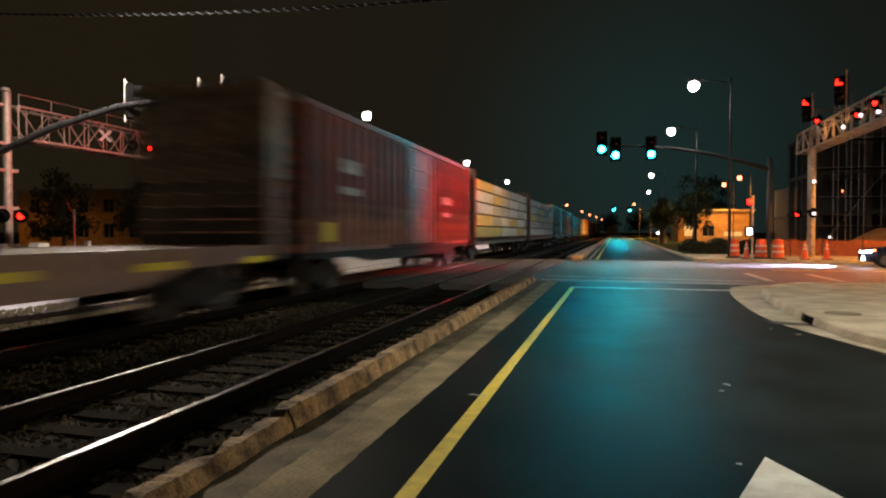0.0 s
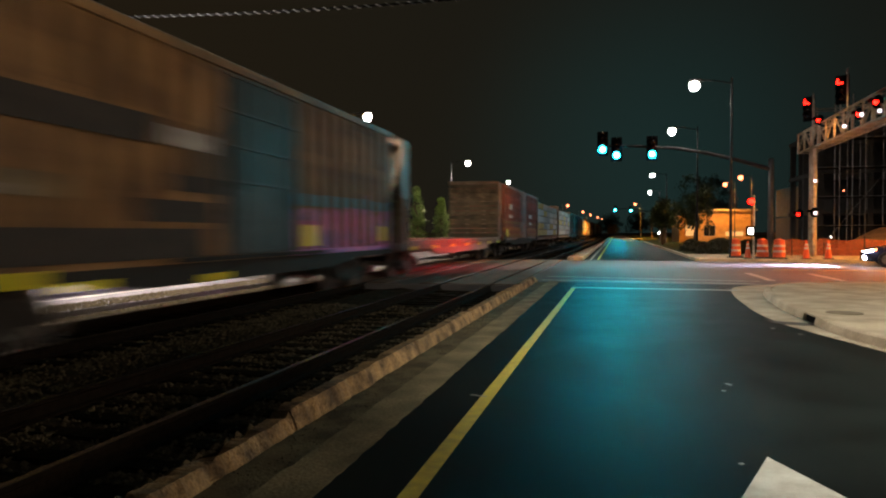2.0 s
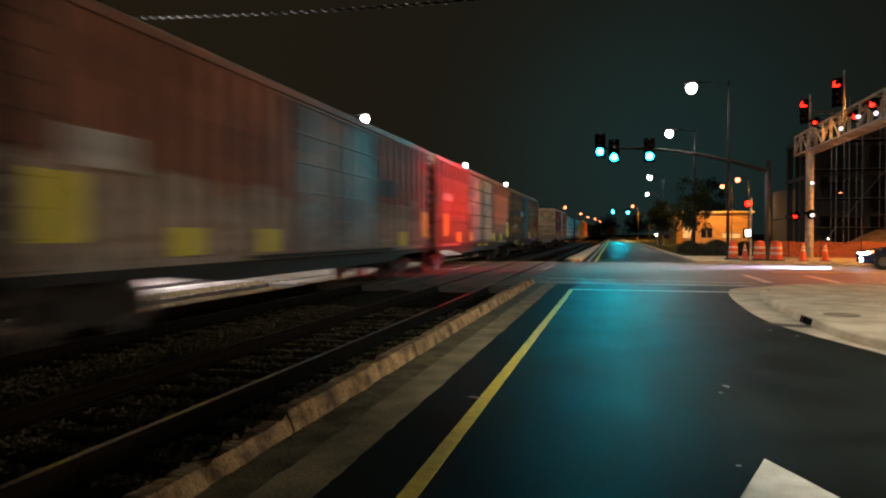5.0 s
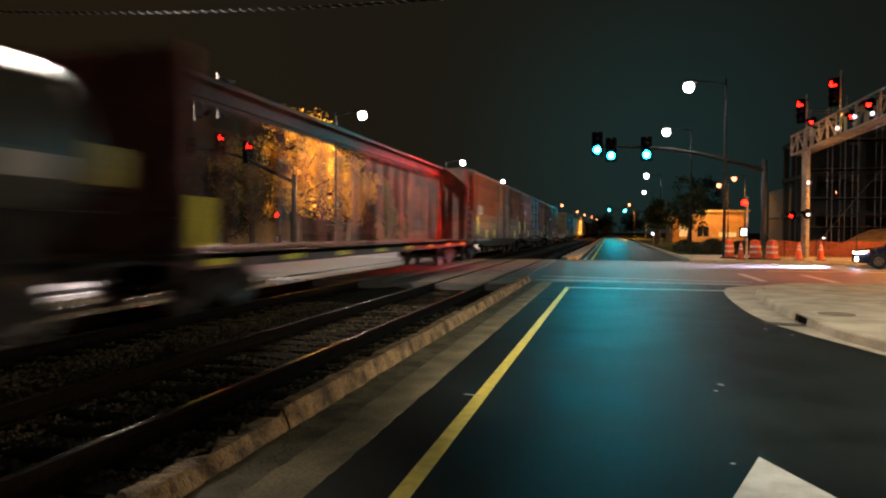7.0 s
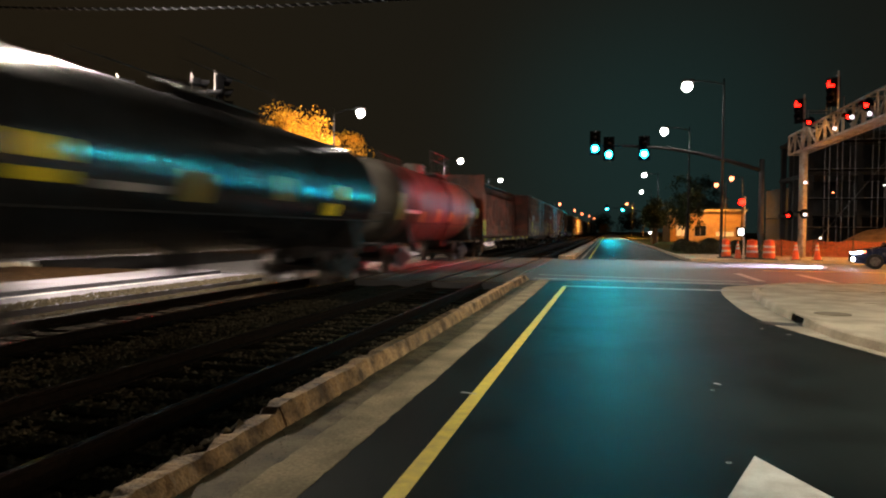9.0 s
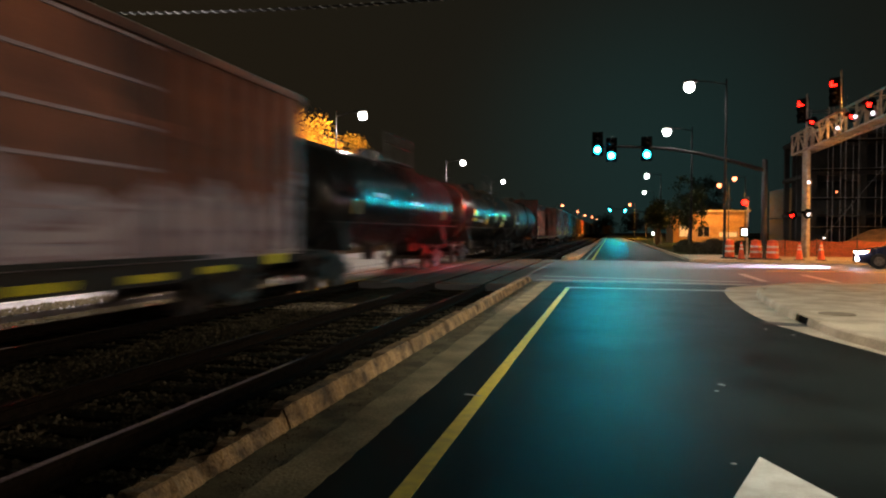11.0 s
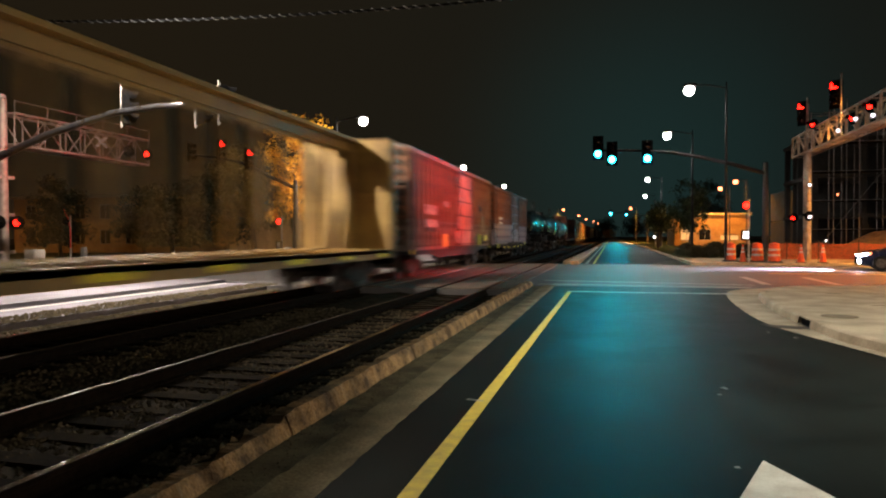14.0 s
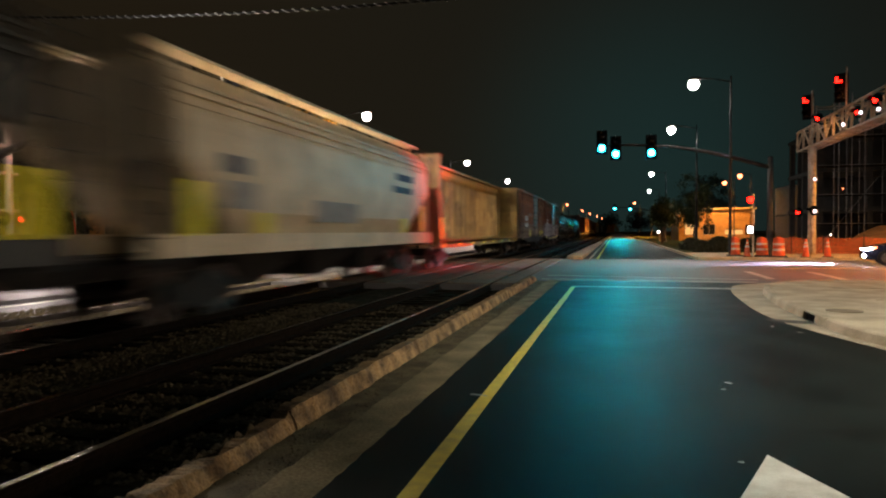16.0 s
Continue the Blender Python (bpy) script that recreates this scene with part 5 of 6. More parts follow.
# ---- traffic signals ----
def signal_head(parent, at, lit, plate=True, glowm=None, n=3, visor_glow=False):
    """A head that faces local -y, with its centre at the pose; lit: 0 top, 2 bottom, None dark."""
    h = 0.36 * n
    s = Shape().box(-0.17, 0.17, 0.0, 0.2, -h / 2, h / 2)
    if plate:
        s.box(-0.30, 0.30, 0.20, 0.215, -h / 2 - 0.14, h / 2 + 0.14)
    head = part("signal_head", s, BLACK, parent, "black three-lamp signal head with backplate", bevel=0.012, at=at)
    for i in range(n):
        z = h / 2 - 0.18 - 0.36 * i
        on = lit == i
        # glowing L drawn for the red light that falls on the visor's inside
        if on and visor_glow:
            part("lens", Shape().prism([(-0.155, z - 0.13), (-0.10, z - 0.155), (0.15, z - 0.13), (0.15, z - 0.055), (-0.03, z - 0.06), (-0.055, z - 0.02), (-0.06, z + 0.14), (-0.14, z + 0.12)], "y", -0.12, -0.10), glowm, head, "red L-shaped glow standing in for light inside the visor")
        else:
            # lit green lens drawn oversized to stand in for its bloom
            r = 0.185 if on and glowm is GREENGLOW else 0.158
            part("lens", Shape().lathe([(0.02, -0.10), (r * 0.63, -0.075), (r * 0.9, -0.035), (r, -0.005), (r, 0.02)] if r > 0.16 else [(0.02, -0.06), (0.10, -0.045), (r, -0.005), (r, 0.02)], (0, 0, z), 20, "y"), glowm if on else DIMLENS, head, "lit lens" if on else "dark lens", smooth=True)
            # brighter core added to imitate the glare's white centre
            if on and glowm is GREENGLOW:
                part("lens_core", Shape().lathe([(0.015, -0.145), (0.075, -0.135), (0.115, -0.105), (0.125, -0.07)], (0, 0, z), 20, "y"), GREENCORE, head, "added core for the lens's overexposed white centre", smooth=True)
        v = Shape()
        m = 14
        for k in range(m + 1):
            a = math.radians(-30 + 240 * k / m)
            for r in (0.160, 0.168) if not (on and glowm is GREENGLOW) else (0.187, 0.195):
                reach = -0.30 if r else 0
                v.v += [(r * math.cos(a), 0.0, z + r * math.sin(a)), (r * math.cos(a), reach * (0.72 + 0.28 * math.sin(a)), z + r * math.sin(a))]
        for k in range(m):
            o = k * 4
            v.f += [(o, o + 4, o + 5, o + 1), (o + 2, o + 3, o + 7, o + 6), (o + 1, o + 5, o + 7, o + 3)]
        part("visor", v, BLACK, head)
    return head


def signal_mast(label, base, top, arm_pts, heads, steel=DARKSTEEL, r=0.12, plate=True):
    """arm_pts and heads in the mast's own space; heads: (x, z, turn, lit, glow)."""
    ob = thing("traffic_signal_mast", label, "traffic signal", pose(*base), "traffic signals")
    part("pole", Shape().lathe([(0.28, 0), (0.28, 0.06), (0.19, 0.08), (0.17, 1.0), (0.13, top)], (0, 0, 0), 16), steel, ob, smooth=True)
    part("base_plate", Shape().box(-0.3, 0.3, -0.3, 0.3, 0, 0.05), steel, ob, bevel=0.01)
    part("mast_arm", Shape().pipe(arm_pts, r, 12, 0.5), steel, ob, "long tapered mast arm", smooth=True)
    for x, y, z, turn, lit, g in heads:
        hd = signal_head(ob, pose(x, y, z, 0, 0, turn), lit, plate, g, visor_glow=g is REDGLOW)
        part("bracket", Shape().rod((0, 0.24, -0.66), (0, 0.24, 0.70), 0.025, 8).box(-0.03, 0.03, 0.18, 0.26, 0.56, 0.62).box(-0.03, 0.03, 0.18, 0.26, -0.62, -0.56), GALV, hd, "galvanized hanger tube")
    return ob


# green signals over the road past the crossing
signal_mast("dark mast arm with three lit green signals over the road", (8.1, 39.4, 0.12), 5.35,
            [(0, 0, 4.75), (-1.6, 0, 5.28), (-3.2, 0, 5.72), (-4.9, 0, 6.06), (-7.0, 0, 6.24), (-9.1, 0, 6.32)],
            [(-8.85, -0.25, 6.45, 0, 2, GREENGLOW), (-8.08, -0.25, 6.1, 0, 2, GREENGLOW), (-6.15, -0.25, 6.1, 0, 2, GREENGLOW)])
for x, z in ((-0.75, 6.1), (0.02, 5.74), (1.95, 5.74)):
    lamp("green_signal_light", "SPOT", (x, 38.75, z), (1.0 + x * 0.6, 8.0, 0), 560, CYAN, 0.3, 22, 0.9)
lamp("green_side_light", "SPOT", (-0.75, 38.7, 6.1), (-6.7, 18.0, 2.8), 500, CYAN, 0.3, 13, 1.0)
# the next junction down the road
signal_mast("far dark mast arm with two lit green signals", (8.5, 170.0, 0.05), 6.6, [(0, 0, 6.3), (-3, 0, 6.9), (-6, 0, 7.2), (-9.5, 0, 7.3)],
            [(-8.7, -0.25, 7.3, 0, 2, GREENGLOW), (-5.0, -0.25, 7.1, 0, 2, GREENGLOW)])
lamp("far_green_light", "SPOT", (1.5, 169.3, 6.9), (-9.0, 70, 2.4), 9500, CYAN, 0.5, 16, 0.9)
lamp("far_green_road_light", "SPOT", (1.5, 169.3, 6.9), (0.5, 112, 0.0), 16000, CYAN, 0.4, 10, 0.9)
# curved mast beyond the tracks, its signals seen from behind and the side
signal_mast("grey curved mast arm with unlit-side signals beyond the tracks", (-24.5, 17.8, 0), 3.6,
            [(0, 0, 3.2), (2.2, 0, 3.5), (4.6, 0, 4.1), (6.9, 0, 4.87), (9.4, 0, 5.43), (11.0, 0, 5.55), (13.3, 0, 5.56)],
            [(9.75, 0.25, 5.62, 131, None, None), (12.4, 0.25, 5.5, 131, None, None), (13.2, 0.25, 5.55, 131, None, None)], steel=ARMSTEEL, r=0.15, plate=False)
# signals for the street, on the far corner, red towards the crossing
signal_mast("dark mast arm with two red signals before the trees", (-18.5, 36.9, -0.02), 4.95,
            [(0, 0, 4.5), (-1.6, 0, 5.2), (-3.2, 0, 6.0), (-5.0, 0, 6.5), (-7.4, 0, 6.75)],
            [(-2.85, -0.3, 6.35, 38, 0, REDGLOW), (-4.75, -0.3, 6.95, 42, 0, REDGLOW), (-6.9, -0.3, 6.85, 82, None, None)])


def walk_post(x, y, zred, zbox, label):
    ob = thing("pedestrian_signal", label, "pedestrian signal", pose(x, y, 0), "pedestrian signals")
    part("post", Shape().lathe([(0.12, 0), (0.12, 0.1), (0.055, 0.12), (0.055, zred + 0.3)], (0.16, 0.1, 0), 12), GALV, ob)
    hd = part("red_lamp_housing", Shape().box(-0.17, 0.17, 0.0, 0.2, zred - 0.18, zred + 0.18), BLACK, ob, bevel=0.01)
    part("red_lens", Shape().lathe([(0.02, -0.05), (0.1, -0.04), (0.15, 0.0)], (0, 0, zred), 20, "y"), REDGLOW, hd, "glowing red lens", smooth=True)
    bx = part("walk_box", Shape().box(-0.2, 0.2, 0.0, 0.18, zbox - 0.25, zbox + 0.25), BLACK, ob, bevel=0.01)
    part("walk_panel", Shape().box(-0.115, 0.115, -0.012, 0.0, zbox - 0.165, zbox + 0.165), WALKGLOW if x > 0 else GREYMARK, bx, "white lit panel" if x > 0 else "pale unlit panel")
    return ob


walk_post(6.68, 37.0, 3.05, 1.53, "pedestrian post with a red lamp and white walk panel")
walk_post(-19.8, 37.2, 2.5, 1.05, "pedestrian post with a red lamp before the trees")
walk_post(5.83, 98.0, 2.72, 1.37, "far pedestrian post with a red lamp on the verge")
lamp("red_post_light", "SPOT", (6.68, 36.7, 3.05), (-7, 28, 2.8), 500, RED, 0.3, 50, 0.9)


# ---- level crossing signal gantries ----
def flasher(parent, at, lit, label="round crossing flasher"):
    s = Shape().lathe([(0.26, 0.06), (0.26, 0.075), (0.10, 0.08), (0.10, 0.06)], (0, 0, 0), 20, "y").lathe([(0.152, 0.075), (0.152, -0.015), (0.149, -0.015)], (0, 0, 0), 16, "y")
    f = part("flasher", s, BLACK, parent, label, at=at)
    part("lens", Shape().lathe([(0.02, -0.03), (0.11, -0.02), (0.148, 0.0)], (0, 0, 0), 16, "y"), REDGLOW if lit else DIMLENS, f, smooth=True)
    v = Shape()
    m = 10
    for k in range(m + 1):
        a = math.radians(180 * k / m)
        for r in (0.153, 0.160):
            v.v += [(r * math.cos(a), 0.0, r * math.sin(a)), (r * math.cos(a), -0.26, r * math.sin(a) * 0.9)]
    for k in range(m):
        o = k * 4
        v.f += [(o, o + 4, o + 5, o + 1), (o + 2, o + 3, o + 7, o + 6), (o + 1, o + 5, o + 7, o + 3)]
    part("hood", v, BLACK, f)
    return f


def gantry(label, x, y0, y1, zb, zt, pole_y, pole_top, w=0.75, steel=GALV, tubes=(-0.22, 0.22), bay=0.95, stout=1.0):
    """A cantilever truss along y from y0 to y1 carried by a twin-tube pole."""
    ob = thing("crossing_signal_gantry", label, "crossing signal", pose(x, 0, 0), "crossing gantries")
    p = Shape()
    for o in tubes:
        p.rod((0, pole_y + o, 0), (0, pole_y + o, pole_top), 0.15, 14)
    for z in (1.0, 2.4, 3.8, zb - 0.2, zt):
        p.box(-0.08, 0.08, pole_y - 0.4, pole_y + 0.4, z - 0.06, z + 0.06)
    p.lathe([(0.13, pole_top), (0.15, pole_top + 0.05), (0.03, pole_top + 0.14)], (0, pole_y + tubes[-1], 0), 12)
    part("pole", p, steel, ob, "twin-tube steel post")
    part("footing", Shape().box(-0.5, 0.5, pole_y - 0.7, pole_y + 0.7, -0.05, 0.18), CONCRETE, ob, bevel=0.03)
    lo, hi = min(y0, y1), max(y0, y1)
    for sx in (-w / 2, w / 2):
        for z in (zb, zt):
            part("truss_chord", Shape().rod((sx, lo, z), (sx, hi, z), 0.05, 8), steel, ob)
    n = max(4, int((hi - lo) / bay))
    for i in range(n + 1):
        y = lo + (hi - lo) * i / n
        for sx in (-w / 2, w / 2):
            part("truss_post", Shape().rod((sx, y, zb), (sx, y, zt), 0.03 * stout, 6), steel, ob)
            if i < n and (stout == 1.0 or sx < 0):
                y2 = lo + (hi - lo) * (i + 1) / n
                part("truss_diagonal", Shape().rod((sx, y, zb if i % 2 else zt), (sx, y2, zt if i % 2 else zb), 0.026 * stout, 6), steel, ob)
        for z in (zb, zt):
            part("truss_strut", Shape().rod((-w / 2, y, z), (w / 2, y, z), 0.026, 6), steel, ob)
    for i in range(int((hi - lo) / 0.35)):
        part("walkway_plank", Shape().box(-w / 2 + 0.03, w / 2 - 0.03, lo + 0.35 * i, lo + 0.35 * i + 0.27, zb + 0.05, zb + 0.075), steel, ob)
    hr = Shape()
    for y in [lo + (hi - lo) * i / 5 for i in range(6)]:
        hr.rod((w / 2 + 0.02, y, zt), (w / 2 + 0.02, y, zt + 0.45), 0.018, 6)
    hr.rod((w / 2 + 0.02, lo, zt + 0.45), (w / 2 + 0.02, hi, zt + 0.45), 0.018, 6)
    part("handrail", hr, steel, ob)
    return ob


def crossbuck(parent, at):
    for k, a in enumerate((45, -45)):
        part("crossbuck_blade", Shape().box(-0.33, 0.33, -0.008 - 0.012 * k, 0.002 - 0.012 * k, -0.06, 0.06), GREYMARK, parent, "white crossbuck board", at=at @ pose(0, 0, 0, 0, a, 0))


AGED = mat("aged_galvanized_steel", (0.25, 0.20, 0.17), (0.15, 0.115, 0.095), scale=5, rough=0.55, metal=0.4, fine=0.15)
WARMGALV = mat("dusty_galvanized_steel", (0.42, 0.33, 0.26), (0.27, 0.20, 0.15), scale=5, rough=0.5, metal=0.45, fine=0.15)
gl = gantry("galvanized cantilever truss with red crossing flashers and a crossbuck", -22.0, 20.3, 27.75, 5.0, 6.2, 20.15, 6.7, tubes=(0.0,), steel=AGED)
for y, on in ((27.45, True), (26.2, False)):
    flasher(gl, pose(0.5, y, 5.5, 0, 0, 20), on)
crossbuck(gl, pose(0.45, 24.6, 5.7, 0, 0, 62))
for y, on in ((20.4, True), (19.6, False)):
    flasher(gl, pose(0.3, y, 2.1, 0, 0, 20), on)
part("bell", Shape().lathe([(0.05, 6.7), (0.17, 6.75), (0.15, 6.85), (0.03, 6.9)], (0, 20.1, 0), 14), GALV, gl)
gr = gantry("galvanized cantilever truss with red signals beside the building site", 10.2, 41.1, 27.2, 5.85, 6.9, 39.6, 6.0, steel=WARMGALV, bay=1.25, stout=1.8)
for y, z in ((40.6, 8.25), (35.0, 8.15)):
    signal_head(gr, pose(-0.05, y, z, 0, 0, -36), 0, True, REDGLOW, visor_glow=True)
    part("signal_tube", Shape().rod((0.2, y - 0.1, 5.9), (0.2, y - 0.1, 9.1), 0.04, 8), GALV, gr, "tall galvanized hanger tube")
for y, z in ((36.8, 7.04), (31.1, 6.36), (29.2, 6.50)):
    flasher(gr, pose(-0.5, y, z, 0, 0, -60), True)
signal_head(gr, pose(-0.05, 27.7, 7.35, 0, 0, -36), 1, True, REDGLOW, visor_glow=True)
part("signal_tube", Shape().rod((0.1, 28.6, 5.9), (0.1, 28.6, 7.8), 0.04, 8), GALV, gr, "tall galvanized hanger tube")
for y, on in ((41.2, True), (38.3, False)):
    flasher(gr, pose(-0.3, y, 2.5, 0, 0, -55), on)
# white glare of the crossing flashers, made as small glowing discs on boxes
for y, z, x in ((30.75, 6.27, -0.5), (28.85, 6.08, -0.5), (32.9, 6.12, -0.5), (38.0, 4.1, -0.3), (37.9, 2.45, -0.3)):
    f = part("flood_lamp", Shape().box(-0.12, 0.12, 0.0, 0.16, -0.10, 0.10), GALV, gr, "small box holding a flasher's white glare", bevel=0.02, at=pose(x, y, z, 0, 0, -25))
    part("hot_lens", Shape().lathe([(0.015, -0.05), (0.045, -0.045), (0.065, -0.03)], (0, 0, 0), 16, "y"), HOTGLOW, f, "white disc standing in for overexposed flasher glare", smooth=True)
part("pole_cap_tube", Shape().rod((0.0, 39.6, 6.0), (0.0, 39.6, 8.6), 0.05, 8), GALV, gr)
for y, z, pw in ((34.8, 8.5, 30000), (33.0, 6.45, 10000)):
    lamp("red_signal_light", "SPOT", (9.6, y - 0.25, z), (-6.7, 28.5, 4.4), pw, RED, 0.3, 38, 1.0)
lamp("gantry_red_light", "SPOT", (9.3, 33.2, 6.4), (7.2, 27.5, 0), 1000, RED, 0.3, 50, 0.8)
lamp("red_flasher_light", "SPOT", (-21.0, 27.0, 5.4), (-9, 12, 0.5), 22, RED, 0.25, 50, 0.7)

# ---- the waiting car ----
BLUE = mat("dark_blue_car_paint", (0.020, 0.028, 0.060), (0.015, 0.020, 0.045), rough=0.25, spec=0.7)
GLASS = mat("car_glass", (0.02, 0.022, 0.025), rough=0.06, spec=0.8)
RUBBER = mat("tyre_rubber", (0.02, 0.02, 0.02), rough=0.85)


def waiting_car(x, y):
    ob = thing("car", "dark blue hatchback waiting with lit headlamps at the crossing", "car", pose(x, y, 0, 0, 0, -14))
    # half outline of the body: x, width, then lower and upper height
    rows = [(0.0, 0.62, 0.30, 0.60), (0.10, 0.76, 0.25, 0.70), (0.35, 0.85, 0.22, 0.79), (0.9, 0.89, 0.22, 0.90), (1.25, 0.90, 0.22, 0.96), (2.6, 0.90, 0.22, 1.0), (3.9, 0.89, 0.23, 1.0), (4.3, 0.82, 0.28, 0.96), (4.42, 0.70, 0.36, 0.86)]
    s = Shape()
    for u, w, lo, hi in rows:
        s.v += [(u, -w * 0.92, lo), (u, -w, (lo + hi) * 0.5), (u, -w * 0.95, hi - 0.06), (u, -w * 0.86, hi), (u, w * 0.86, hi), (u, w * 0.95, hi - 0.06), (u, w, (lo + hi) * 0.5), (u, w * 0.92, lo)]
    for j in range(len(rows) - 1):
        s.f += [(j * 8 + q, j * 8 + (q + 1) % 8, j * 8 + 8 + (q + 1) % 8, j * 8 + 8 + q) for q in range(8)]
    s.f += [tuple(range(8))[::-1], tuple(range(len(rows) * 8 - 8, len(rows) * 8))]
    part("body", s, BLUE, ob, smooth=True)
    part("cabin", Shape().add([(1.1, -0.80, 0.95), (4.2, -0.80, 0.97), (4.2, 0.80, 0.97), (1.1, 0.80, 0.95), (1.95, -0.62, 1.46), (3.75, -0.62, 1.46), (3.75, 0.62, 1.46), (1.95, 0.62, 1.46)], [(3, 2, 1, 0), (4, 5, 6, 7), (0, 1, 5, 4), (1, 2, 6, 5), (2, 3, 7, 6), (3, 0, 4, 7)]), GLASS, ob, "dark windows", bevel=0.05)
    part("roof", Shape().box(1.9, 3.8, -0.64, 0.64, 1.44, 1.48), BLUE, ob, bevel=0.02)
    for yy in (-1, 1):
        part("headlamp", Shape().add([(0.02, yy * 0.58, 0.61), (0.10, yy * 0.745, 0.62), (0.36, yy * 0.868, 0.66), (0.36, yy * 0.862, 0.74), (0.10, yy * 0.735, 0.69), (0.02, yy * 0.58, 0.66), (0.30, yy * 0.5, 0.66)], [(0, 1, 4, 5), (1, 2, 3, 4), (0, 5, 6), (5, 4, 6), (4, 3, 6), (3, 2, 6), (2, 1, 6), (1, 0, 6)]), HEADGLOW, ob, "bright wrap-round headlamp")
        part("fog_lamp", Shape().lathe([(0.02, -0.03), (0.08, -0.02), (0.10, 0.02), (0.10, 0.08)], (0.05, yy * 0.66, 0.40), 14, "x"), HEADGLOW, ob, "lit lower lamp", smooth=True)
        part("turn_lamp", Shape().box(0.40, 0.50, yy * 0.86 - 0.02, yy * 0.86 + 0.02, 0.70, 0.77), SODIUMGLOW, ob, "small amber turn lamp")
        for xx in (0.85, 3.45):
            w = part("wheel", Shape().lathe([(0.2, -0.1), (0.31, -0.1), (0.32, -0.06), (0.32, 0.06), (0.31, 0.1), (0.2, 0.1)], (xx, yy * 0.82, 0.32), 20, "y"), RUBBER, ob)
            part("rim", Shape().lathe([(0.05, -0.11), (0.2, -0.105), (0.2, 0.105), (0.05, 0.11)], (xx, yy * 0.82, 0.32), 14, "y"), WHEEL, w)
        part("mirror", Shape().box(1.25, 1.4, yy * 0.92 - 0.1, yy * 0.92 + 0.1, 0.98, 1.12), BLUE, ob, bevel=0.03)
    part("grille", Shape().box(-0.02, 0.05, -0.42, 0.42, 0.36, 0.56), BLACK, ob)
    part("bumper", Shape().box(-0.05, 0.1, -0.60, 0.60, 0.28, 0.35), BLACK, ob, bevel=0.02)
    return ob


waiting_car(10.3, 32.5)
for yy, dx in ((31.72, 0.08), (33.2, 0.42)):
    lamp("headlight_beam", "SPOT", (9.78 + dx, yy, 0.66), (-0.3, yy - 2.2, -0.52), 16000, XENON, 0.14, 15, 1.0)
    lamp("headlight_dip", "SPOT", (9.78 + dx, yy, 0.66), (2.0, yy + 0.4, -2.6), 15000, XENON, 0.14, 48, 1.0)

# sodium lamp over the building site corner
street_lamp(17.5, 33.5, 8.0, -1.2, "street lamp with an orange sodium head by the site", SODIUMGLOW, 11000, SODIUM, cone=152)
# extra narrow fill spot, added to throw orange on the wagons at the crossing
lamp("street_and_fill_light", "SPOT", (16.2, 33.5, 7.58), (-7.0, 36.5, 1.6), 20000, SODIUM, 0.3, 42, 0.9)
street_lamp(17.5, 62.0, 8.0, -1.2, "street lamp with an orange sodium head by the site", SODIUMGLOW, 1200, SODIUM)

# ---- overhead cable with its lashing wire ----
CABLE = mat("cable_steel", (0.42, 0.42, 0.44), (0.3, 0.3, 0.32), scale=20, rough=0.35, metal=0.9, fine=0.05)
cab = thing("overhead_cable", "thin overhead cable bound with a spiral lashing wire", "cable")


def cable_at(x):
    t = (x + 24) / 40
    return Vector((x, 18.0, 9.25 - 1.7 * t * (1 - t) * 2.9 - 0.15 * t))


part("messenger_wire", Shape().pipe([cable_at(-24 + 0.8 * i) for i in range(51)], 0.012, 6), BLACK, cab)
part("data_cable", Shape().pipe([cable_at(-24 + 0.8 * i) - Vector((0, 0, 0.028)) for i in range(51)], 0.018, 6), BLACK, cab)
part("lashing", Shape().pipe([cable_at(-24 + 0.04 * i) + Vector((0, 0.036 * math.cos(i * 0.785), 0.036 * math.sin(i * 0.785) - 0.016)) for i in range(1001)], 0.011, 4), CABLE, cab)
for x in (-24, 16):
    po = thing("utility_pole", "tall weathered timber utility pole", "utility pole", pose(x, 18.0, 0), "utility poles")
    part("shaft", Shape().lathe([(0.19, -0.3), (0.17, 2), (0.12, 10.2)], (0, 0, 0), 14), BARK, po, smooth=True)
    part("cross_arm", Shape().box(-0.06, 0.06, -1.1, 1.1, 9.5, 9.64), BARK, po, bevel=0.01)


# ---- trees ----
def leaf_mat(name, c1, c2):
    m = mat(name, c1, c2, scale=0.9, rough=0.65, fine=0.3, bscale=4)
    n, l = m.node_tree.nodes, m.node_tree.links
    b = n["Principled BSDF"]
    tr = n.new("ShaderNodeBsdfTranslucent")
    ms = n.new("ShaderNodeMixShader")
    ms.inputs[0].default_value = 0.3
    l.new(b.inputs["Base Color"].links[0].from_socket, tr.inputs["Color"])
    l.new(b.outputs[0], ms.inputs[1])
    l.new(tr.outputs[0], ms.inputs[2])
    l.new(ms.outputs[0], n["Material Output"].inputs["Surface"])
    return m


LEAFGOLD = leaf_mat("golden_leaves", (0.86, 0.42, 0.025), (0.55, 0.25, 0.015))
LEAFGREEN = leaf_mat("green_leaves", (0.045, 0.062, 0.018), (0.020, 0.030, 0.010))
LEAFDARK = leaf_mat("dark_leaves", (0.042, 0.046, 0.018), (0.022, 0.026, 0.011))


LEAFOLIVE = leaf_mat("olive_leaves", (0.16, 0.105, 0.018), (0.06, 0.045, 0.012))
LEAFCONE = leaf_mat("light_green_leaves", (0.16, 0.24, 0.06), (0.08, 0.13, 0.035))


